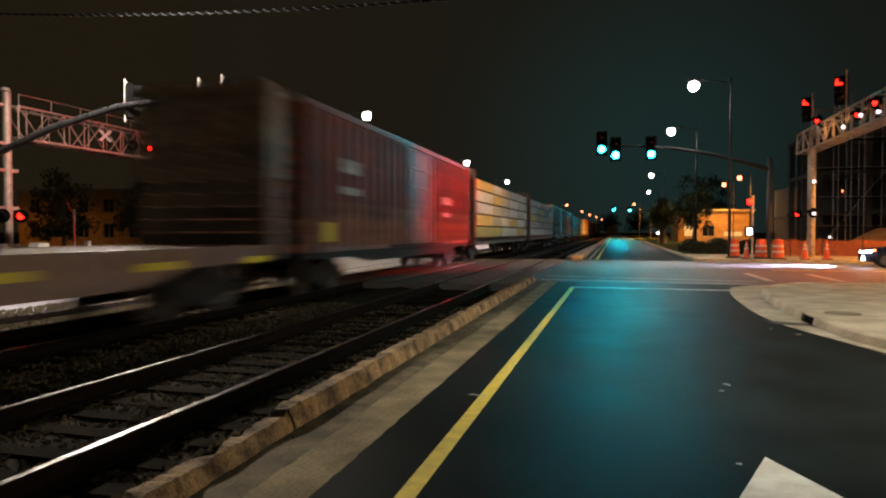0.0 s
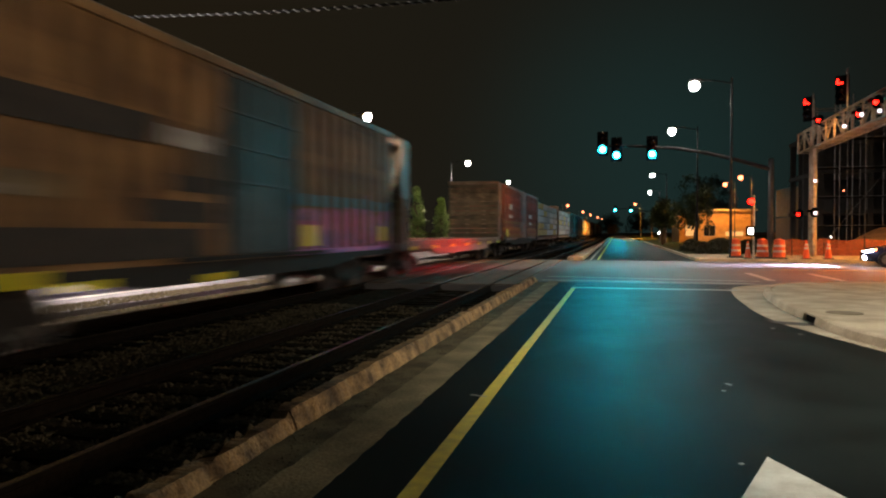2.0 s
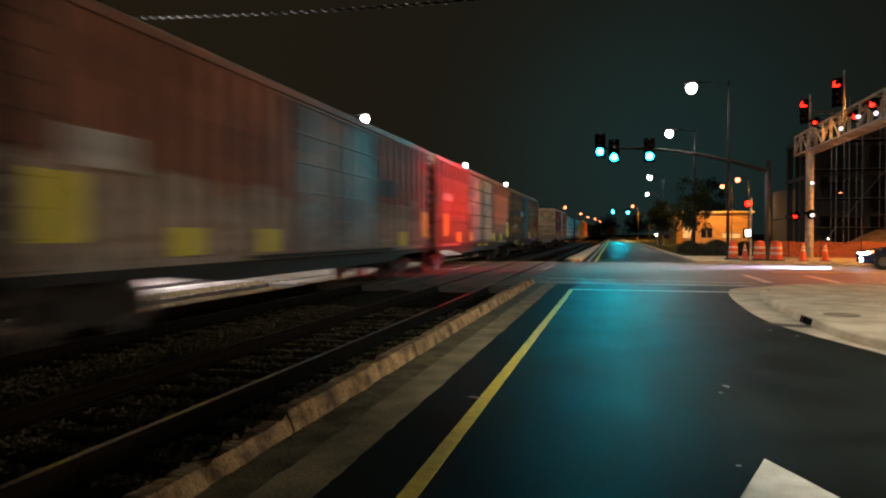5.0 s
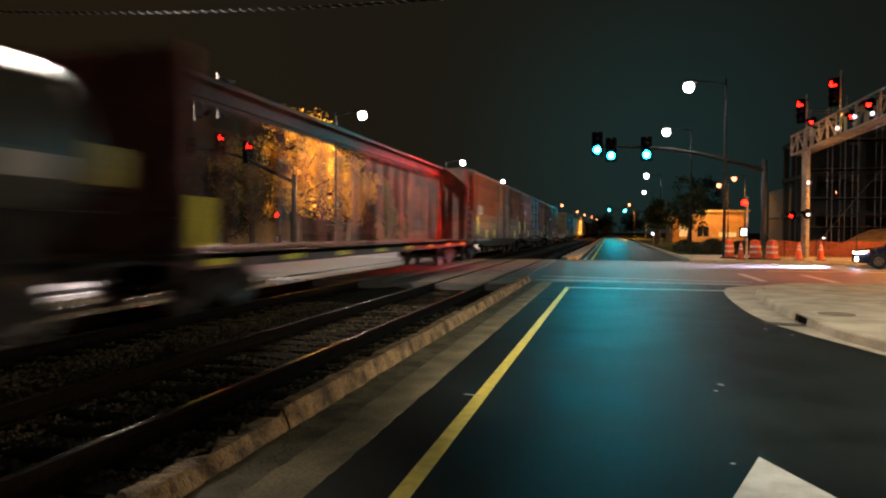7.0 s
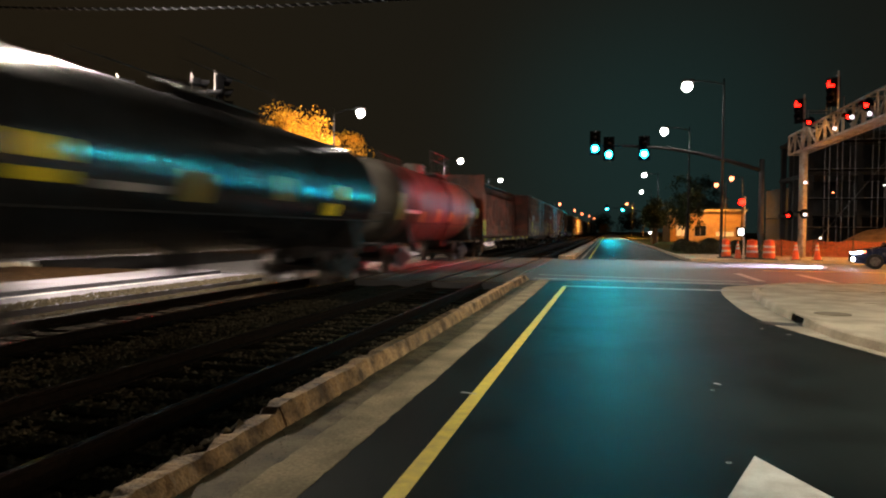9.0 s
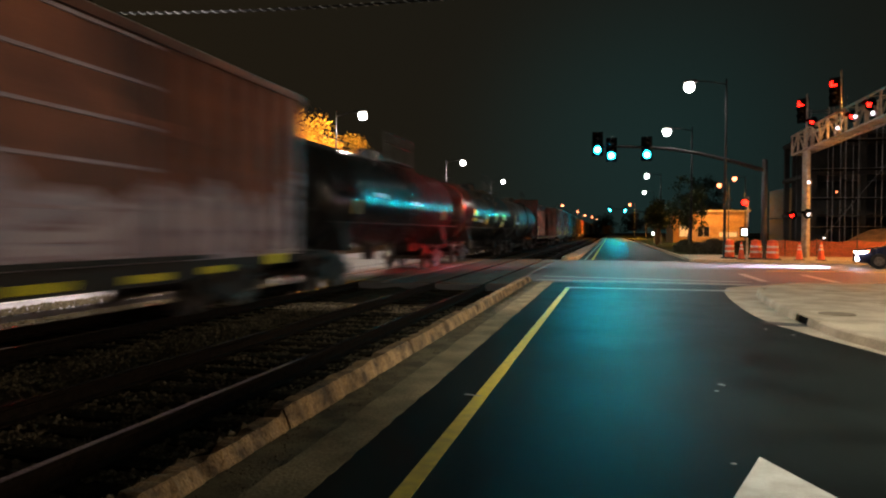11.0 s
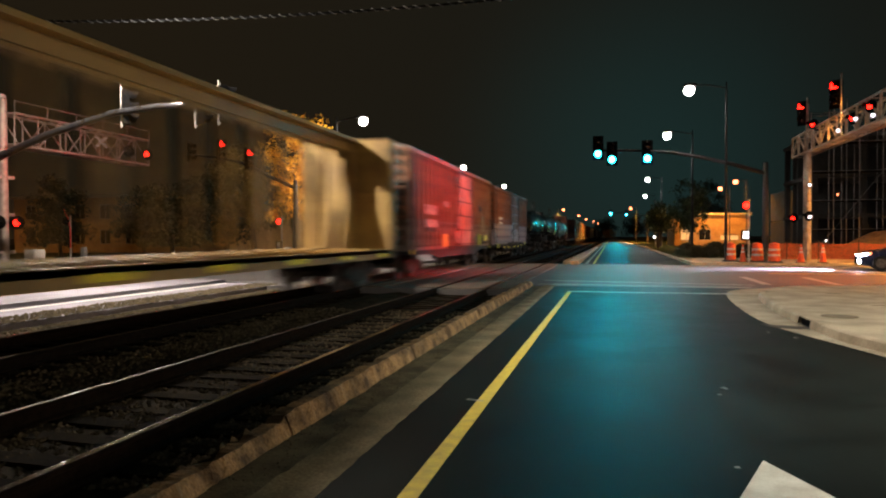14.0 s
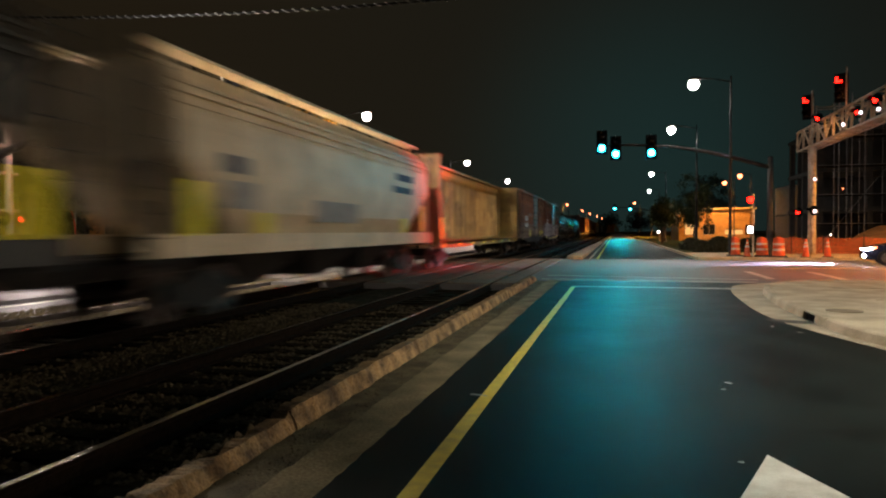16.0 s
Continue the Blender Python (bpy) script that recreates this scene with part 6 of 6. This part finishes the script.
def tree(x, y, h, rx, base, leaf, label, n=3000, size=0.22, cone=False, seed=1):
    rg = random.Random(seed)
    ob = thing("tree", label, "tree", pose(x, y, 0), "trees")
    t = Shape()
    pts = [(0, 0, -0.3)] + [(rg.uniform(-0.12, 0.12) * k, rg.uniform(-0.12, 0.12) * k, h * 0.17 * k) for k in range(1, 5)]
    t.pipe(pts, h * 0.028, 10, 0.35)
    tips = []
    for k in range(13):
        z = base + (h * 0.62 - base) * rg.random()
        a = rg.uniform(0, 6.28)
        r = rx * rg.uniform(0.5, 0.9) * (1 if not cone else max(0.2, 1 - z / h))
        st = Vector((0, 0, z))
        mid = Vector((math.cos(a) * r * 0.5, math.sin(a) * r * 0.5, z + h * 0.07))
        en = Vector((math.cos(a) * r, math.sin(a) * r, z + h * rg.uniform(0.1, 0.2)))
        t.pipe([st, mid, en], h * 0.011, 6, 0.3)
        tips += [mid, en]
    part("trunk", t, BARK, ob, "tapered trunk with spreading limbs", smooth=True)
    clumps = []
    for k in range(46):
        z = rg.uniform(base, h - 0.3)
        f = (z - base) / (h - base)
        w = rx * ((1 - f) ** 0.9 + 0.06 if cone else math.sin(math.pi * min(0.97, 0.22 + 0.72 * f)) ** 0.7)
        a, q = rg.uniform(0, 6.28), math.sqrt(rg.random())
        clumps.append((Vector((math.cos(a) * w * q * 0.9, math.sin(a) * w * q * 0.9, z)), rx * rg.uniform(0.16, 0.34)))
    clumps += [(p, rx * 0.22) for p in tips]
    s = Shape()
    for k in range(n):
        c, r = clumps[rg.randrange(len(clumps))]
        d = Vector((rg.gauss(0, 1), rg.gauss(0, 1), rg.gauss(0, 0.8)))
        d *= min(1.0, 1.7 / max(0.01, d.length))
        p = c + d * (r * 0.62)
        if p.z < base * 0.8:
            continue
        q = Euler((rg.uniform(-1.1, 1.1), rg.uniform(-1.1, 1.1), rg.uniform(0, 6.28))).to_matrix()
        e = size * rg.uniform(0.6, 1.3)
        s.add([p + q @ Vector(v) for v in ((-e * 0.5, 0, 0), (0, -e * 0.32, e * 0.1), (e * 0.55, 0, 0), (0, e * 0.32, e * 0.1))], [(0, 1, 2, 3)])
    me = bpy.data.meshes.new("crown")
    me.from_pydata(s.v, [], s.f)
    me.materials.append(leaf)
    part("crown", me, leaf, ob, "crown of many small leaves")
    return ob


tree(-22.6, 45.5, 10.6, 3.5, 3.0, LEAFGOLD, "broad tree with golden leaves lit by a street lamp", 11000, 0.21, seed=3)
tree(-26.2, 45.5, 8.6, 3.0, 2.4, LEAFOLIVE, "tree with dull olive leaves beside the corner", 8500, 0.21, seed=4)
tree(-22.0, 54.0, 9.6, 3.0, 2.5, LEAFGOLD, "golden tree behind the street lamp", 7000, 0.22, seed=5)
tree(-20.6, 60.5, 6.4, 1.35, 0.7, LEAFCONE, "slim green conical tree beside the pavement", 2600, 0.22, True, 6)
tree(-18.9, 63.0, 6.2, 1.2, 0.7, LEAFCONE, "slim green conical tree beside the pavement", 2400, 0.22, True, 7)
tree(-17.3, 66.0, 5.6, 1.1, 0.6, LEAFCONE, "slim green conical tree beside the pavement", 2200, 0.22, True, 21)
tree(-29.5, 47.0, 7.2, 3.2, 1.2, LEAFDARK, "dark leafy tree before the building", 4000, 0.32, seed=8)
tree(-33.0, 45.0, 6.0, 3.0, 1.0, LEAFDARK, "dark leafy tree before the building", 4000, 0.32, seed=9)
tree(-37.5, 47.5, 5.6, 2.8, 0.8, LEAFDARK, "dark leafy tree before the building", 3500, 0.32, seed=10)
tree(-44.5, 46.0, 6.4, 2.6, 1.0, LEAFDARK, "dark leafy tree before the building", 3200, 0.32, seed=11)
tree(-30.5, 62.0, 11.5, 4.5, 3.0, LEAFDARK, "tall dark tree behind the corner", 4500, 0.4, seed=12)
tree(6.75, 62.0, 6.4, 2.0, 2.0, LEAFGREEN, "young green street tree on the verge", 2600, 0.26, seed=13)
tree(5.2, 80.0, 5.4, 1.5, 2.0, LEAFGREEN, "young green street tree on the verge", 2400, 0.26, seed=14)
tree(6.4, 96.0, 5.8, 1.9, 1.9, LEAFGREEN, "green street tree by the car park", 2200, 0.3, seed=15)
tree(15.0, 118.0, 10.5, 4.2, 2.6, LEAFDARK, "dark tree behind the low building", 2600, 0.4, seed=16)
tree(-4.0, 420.0, 12, 9, 2, LEAFDARK, "far dark tree where the road ends", 2200, 0.9, seed=17)
tree(12.0, 380.0, 12, 8, 2, LEAFDARK, "far dark tree where the road ends", 2200, 0.9, seed=18)
tree(-1.0, 300.0, 5.0, 3.4, 0.8, LEAFGOLD, "far golden bush lit by sodium lamps", 1600, 0.4, seed=19)


def bush(x, y, w, h, seed):
    rg = random.Random(seed)
    ob = thing("bush", "low dark rounded bush on the verge", "bush", pose(x, y, 0.06), "bushes")
    s = Shape()
    for k in range(1100):
        a, q, z = rg.uniform(0, 6.28), math.sqrt(rg.random()), rg.random()
        r = w * q * math.sqrt(max(0.05, 1 - z * z)) * rg.uniform(0.8, 1.1)
        p = Vector((math.cos(a) * r, math.sin(a) * r, z * h))
        m = Euler((rg.uniform(-1, 1), rg.uniform(-1, 1), rg.uniform(0, 6))).to_matrix()
        e = 0.16
        s.add([p + m @ Vector(v) for v in ((-e * 0.5, 0, 0), (0, -e * 0.3, 0), (e * 0.5, 0, 0), (0, e * 0.3, 0))], [(0, 1, 2, 3)])
    me = bpy.data.meshes.new("foliage")
    me.from_pydata(s.v, [], s.f)
    me.materials.append(LEAFDARK)
    part("foliage", me, LEAFDARK, ob)
    st = Shape()
    for k in range(5):
        st.rod((0, 0, -0.05), (rg.uniform(-w, w) * 0.5, rg.uniform(-w, w) * 0.5, h * 0.7), 0.015, 5)
    part("stems", st, BARK, ob)


for i, (x, y, w, h) in enumerate(((5.6, 47.5, 0.9, 0.8), (6.9, 48.5, 1.1, 0.9), (8.4, 48.0, 1.0, 0.9), (5.4, 51.5, 1.0, 0.8), (7.4, 52.5, 1.2, 1.0), (9.6, 51.0, 1.1, 0.9), (6.0, 57.0, 1.2, 0.9))):
    bush(x, y, w, h, 30 + i)

# ---- roadworks: barrels, cones, mesh fence, earth heap ----
ORANGE = mat("orange_plastic", (0.62, 0.085, 0.016), (0.44, 0.055, 0.010), scale=5, rough=0.5, fine=0.12)
MESHO = mat("orange_mesh_fence", (0.24, 0.048, 0.014), (0.15, 0.032, 0.010), scale=6, rough=0.6)


BANDW = mat("dirty_white_band", (0.50, 0.46, 0.45), (0.36, 0.32, 0.31), scale=12, rough=0.5)


def barrel(x, y, z):
    ob = thing("traffic_barrel", "orange traffic barrel with two white reflective bands", "traffic barrel", pose(x, y, z), "traffic barrels")
    part("drum", Shape().lathe([(0.29, 0.05), (0.29, 0.30), (0.275, 0.31), (0.275, 0.55), (0.26, 0.56), (0.26, 0.80), (0.24, 0.81), (0.24, 0.98), (0.10, 1.0), (0.09, 1.04)], (0, 0, 0), 24), ORANGE, ob)
    for z0, z1, r in ((0.34, 0.44, 0.279), (0.62, 0.72, 0.264)):
        part("reflective_band", Shape().lathe([(r, z0), (r + 0.002, z0), (r + 0.002, z1), (r, z1)], (0, 0, 0), 24), BANDW, ob, "white reflective band")
    part("rubber_base", Shape().lathe([(0.42, 0.0), (0.42, 0.05), (0.30, 0.09)], (0, 0, 0), 24), RUBBER, ob)


def cone(x, y, z):
    ob = thing("traffic_cone", "tall orange traffic cone with white collars", "traffic cone", pose(x, y, z), "traffic cones")
    part("body", Shape().lathe([(0.17, 0.04), (0.04, 0.88), (0.03, 0.92)], (0, 0, 0), 18), ORANGE, ob)
    for z0, z1 in ((0.50, 0.60), (0.68, 0.78)):
        r0, r1 = 0.17 - 0.13 * (z0 - 0.04) / 0.84 + 0.003, 0.17 - 0.13 * (z1 - 0.04) / 0.84 + 0.003
        part("collar", Shape().lathe([(r0, z0), (r1, z1)], (0, 0, 0), 18), BANDW, ob, "white reflective collar")
    part("base", Shape().box(-0.22, 0.22, -0.22, 0.22, 0.0, 0.045), RUBBER, ob, bevel=0.015)


for x, y in ((6.2, 38.6), (7.35, 37.6), (8.0, 36.9)):
    barrel(x, y, 0.12)
for x, y, z in ((6.6, 37.3, 0.12), (9.25, 36.95, 0.12), (10.3, 37.15, 0.12)):
    cone(x, y, z)
fence = thing("mesh_fence", "sagging orange plastic mesh fence on thin posts", "fence")
pts = [(7.9, 41.5), (9.6, 41.3), (11.3, 41.6), (13.2, 41.2), (15.2, 41.5), (17.5, 41.0)]
for i, (x, y) in enumerate(pts):
    part("post", Shape().rod((x, y, 0.0), (x, y, 1.25), 0.025, 6), IRON, fence)
for (xa, ya), (xb, yb) in zip(pts, pts[1:]):
    s = Shape()
    for k in range(13):
        z0 = 0.16 + 0.075 * k
        for j in range(6):
            t0, t1 = j / 6, (j + 1) / 6
            sag = lambda t: -0.10 * 4 * t * (1 - t) * (k / 12)
            s.add([(xa + (xb - xa) * t0, ya + (yb - ya) * t0, z0 + sag(t0)), (xa + (xb - xa) * t1, ya + (yb - ya) * t1, z0 + sag(t1)), (xa + (xb - xa) * t1, ya + (yb - ya) * t1, z0 + 0.045 + sag(t1)), (xa + (xb - xa) * t0, ya + (yb - ya) * t0, z0 + 0.045 + sag(t0))], [(0, 1, 2, 3)])
    for j in range(25):
        t = j / 24
        x, y = xa + (xb - xa) * t, ya + (yb - ya) * t
        s.box(x - 0.012, x + 0.012, y - 0.004, y + 0.004, 0.16, 1.1 - 0.10 * 4 * t * (1 - t))
    tagged(part("mesh_panel", s, MESHO, fence, "orange plastic mesh"), kind="stuff")
heap = Shape()
n = 30
for j in range(n + 1):
    for i in range(n + 1):
        u, v = i / n * 2 - 1, j / n * 2 - 1
        r = math.sqrt(u * u + v * v)
        z = 2.3 * max(0, 1 - r) ** 0.85 * (1 + 0.25 * noise.noise((u * 3, v * 3, 0))) + 0.06 * noise.noise((u * 14, v * 14, 2))
        heap.v.append((17.0 + u * 4.2, 46.0 + v * 4.0, max(0.02, z)))
heap.f = [(j * (n + 1) + i, j * (n + 1) + i + 1, (j + 1) * (n + 1) + i + 1, (j + 1) * (n + 1) + i) for j in range(n) for i in range(n)]
tagged(part("earth_heap", heap, DIRT, smooth=True), "loose brown earth heap on the building site", "earth heap", "", "stuff")

# ---- buildings ----
SITE = mat("raw_concrete_frame", (0.034, 0.033, 0.034), (0.018, 0.018, 0.019), scale=1.2, rough=0.9, bump=0.2)
SCAFF = mat("scaffold_tube", (0.16, 0.16, 0.18), (0.09, 0.09, 0.10), scale=5, rough=0.45, metal=0.6)
site = thing("unfinished_building", "dark unfinished concrete building wrapped in scaffolding", "building", pose(13.2, 50, 0))
for k in range(4):
    part("floor_slab", Shape().box(0, 34, 0, 8, 2.7 * k + (0.02 if k == 0 else 0), 2.7 * k + 0.25), SITE, site)
for i in range(12):
    for j in (0.4, 4, 7.6):
        part("column", Shape().box(3 * i + 0.05, 3 * i + 0.4, j - 0.18, j + 0.18, 0.25, 8.1), SITE, site)
part("back_wall", Shape().box(0.3, 34, 6.2, 6.4, 0.25, 8.1), SITE, site)
for i in range(34):
    x = -0.5 + 0.95 * i + 0.2 * ((i * 5) % 3)
    for y in (-0.5, -1.5):
        part("scaffold_standard", Shape().rod((x, y, 0), (x, y, 9.6 + 0.4 * ((i * 7) % 3)), 0.03, 6), SCAFF, site)
for k in range(5):
    z = 1.9 * (k + 1)
    for y in (-0.5, -1.5):
        part("scaffold_ledger", Shape().rod((-0.6, y, z), (32, y, z), 0.025, 6), SCAFF, site)
    if k < 4:
        part("scaffold_board", Shape().box(-0.5, 32, -1.4, -0.6, z - 0.08, z - 0.03), TIE, site)
for i in range(0, 16, 3):
    part("scaffold_brace", Shape().rod((-0.5 + 1.9 * i, -1.55, 0.1), (-0.5 + 1.9 * (i + 3), -1.55, 7.6), 0.022, 6), SCAFF, site)
for x, z in ((1.05, 4.15), (0.37, 1.16), (4.0, 4.6), (7.2, 2.2)):
    part("work_lamp", Shape().lathe([(0.015, -0.05), (0.045, -0.03), (0.045, 0.03)], (x, -1.65, z), 12, "y"), WALKGLOW if x in (0.37, 4.0) else SODIUMGLOW, site, "small lit work lamp")

CABINM = mat("dull_cabin_paint", (0.075, 0.078, 0.075), (0.045, 0.045, 0.043), scale=2, rough=0.7)
CABINP = mat("pale_cabin_paint", (0.16, 0.19, 0.21), (0.10, 0.115, 0.125), scale=2, rough=0.6)
cabin = thing("site_cabin", "two stacked pale grey site cabins with ribbed walls", "cabin", pose(16.1, 70.0, 0))
for k in range(2):
    body = part("cabin_body", Shape().box(0, 2.6, 0, 6, 0.1 + 2.9 * k, 2.9 + 2.9 * k), CABINP if k else CABINM, cabin, bevel=0.03)
    for i in range(9):
        part("wall_rib", Shape().box(-0.03, 2.63, -0.03, 0.0, 0.3 + 2.9 * k + 0.28 * i, 0.42 + 2.9 * k + 0.28 * i), CABINP if k else CABINM, body)

STUCCO = mat("ochre_stucco", (0.42, 0.26, 0.11), (0.31, 0.185, 0.075), scale=1.2, rough=0.9, bump=0.15)
WINLIT = glow("lit_window", (1.0, 0.62, 0.25), 0.5)
DARKWIN = mat("dark_window_glass", (0.015, 0.017, 0.02), rough=0.12, spec=0.6)


def building(name, label, x0, x1, y0, y1, h, wall, wins, face, win_m):
    """wins: (along, z, width, height) on the side that looks to -y."""
    ob = thing(name, label, "building", pose(x0, y0, 0))
    w, d = x1 - x0, y1 - y0
    xs = sorted({0, w} | {a for a, *_ in wins} | {a + ww for a, _, ww, _ in wins})
    s = Shape()
    for a, b in zip(xs, xs[1:]):
        hit = [q for q in wins if q[0] <= a + 1e-6 and b <= q[0] + q[2] + 1e-6]
        z = 0.0
        for q in sorted(hit, key=lambda q: q[1]):
            s.box(a, b, 0, 0.25, z, q[1])
            z = q[1] + q[3]
        s.box(a, b, 0, 0.25, z, h)
    s.box(0, 0.25, 0.25, d, 0, h).box(w - 0.25, w, 0.25, d, 0, h).box(0, w, d - 0.25, d, 0, h)
    part("wall", s, wall, ob)
    part("roof", Shape().box(-0.25, w + 0.25, -0.25, d + 0.25, h, h + 0.25), CONCRETE, ob, "flat roof with a parapet band")
    for i, (a, z, ww, hh) in enumerate(wins):
        f = part("window", Shape().box(a, a + 0.06, 0.08, 0.16, z, z + hh).box(a + ww - 0.06, a + ww, 0.08, 0.16, z, z + hh).box(a, a + ww, 0.08, 0.16, z + hh - 0.06, z + hh).box(a, a + ww, 0.08, 0.16, z, z + 0.06).box(a + ww / 2 - 0.025, a + ww / 2 + 0.025, 0.09, 0.15, z, z + hh), GALV, ob)
        part("pane", Shape().box(a + 0.06, a + ww - 0.06, 0.11, 0.125, z + 0.06, z + hh - 0.06), win_m[i % len(win_m)], f)
    return ob


building("low_building", "low ochre building lit orange by car-park lamps", 8.6, 18.4, 99.0, 112.0, 4.4, STUCCO, [(0.8, 0.9, 1.6, 1.5), (3.2, 0.9, 1.6, 1.5), (6.0, 0.9, 2.4, 0.7)], "-y", [WINLIT, DARKWIN, WINLIT])
building("corner_building", "two-storey tan building behind dark trees", -62.0, -36.5, 58.0, 72.0, 5.7, STUCCO, [(1.5 + 3.1 * i, z, 1.3, 1.5) for i in range(7) for z in (0.9, 3.5)], "-y", [DARKWIN])
# added lamp, kept out of view, that tints the tan building orange
street_lamp(-60.0, 49.0, 7.0, 1.2, "unseen sodium lamp added to light the tan building", SODIUMGLOW, 900, SODIUM)

# ---- small street furniture beyond the tracks ----
BOXPAINT = mat("cabinet_paint", (0.55, 0.54, 0.50), (0.42, 0.41, 0.38), scale=4, rough=0.55)
for x, y, w, h in ((-21.4, 20.9, 0.5, 1.1), (-33.8, 36.9, 0.3, 0.95), (-19.4, 37.6, 0.32, 0.95)):
    ob = thing("equipment_cabinet", "small pale metal equipment cabinet beside the crossing", "cabinet", pose(x, y, -0.02), "cabinets")
    part("case", Shape().box(-w / 2, w / 2, -w / 2, w / 2, 0.05, h), BOXPAINT, ob, bevel=0.02)
    part("door", Shape().box(-w / 2 + 0.04, w / 2 - 0.04, -w / 2 - 0.02, -w / 2, 0.12, h - 0.08), BOXPAINT, ob, bevel=0.005)
    part("plinth", Shape().box(-w / 2 - 0.06, w / 2 + 0.06, -w / 2 - 0.06, w / 2 + 0.06, 0, 0.06), CONCRETE, ob)
# the flasher's red light on the gate arm is put into its paint
REDLIT = mat("red_lit_paint", (0.75, 0.03, 0.02), (0.5, 0.02, 0.015), scale=8, rough=0.4)
ob = thing("gate_mechanism_post", "post with a red-lit hooded flasher beyond the tracks", "crossing signal", pose(-34.0, 36.0, 0))
part("post", Shape().rod((0, 0, 0), (0, 0, 3.0), 0.06, 10), GALV, ob)
flasher(ob, pose(-0.1, -0.2, 2.6, 0, 0, 40), False)
part("gate_arm", Shape().pipe([(0.08, -0.1, 0.9), (0.10, -0.1, 2.0), (-0.05, -0.1, 2.75), (-0.45, -0.1, 3.4)], 0.05, 8, 0.6), REDLIT, ob, "raised gate arm, flasher's red light painted on")


motions()
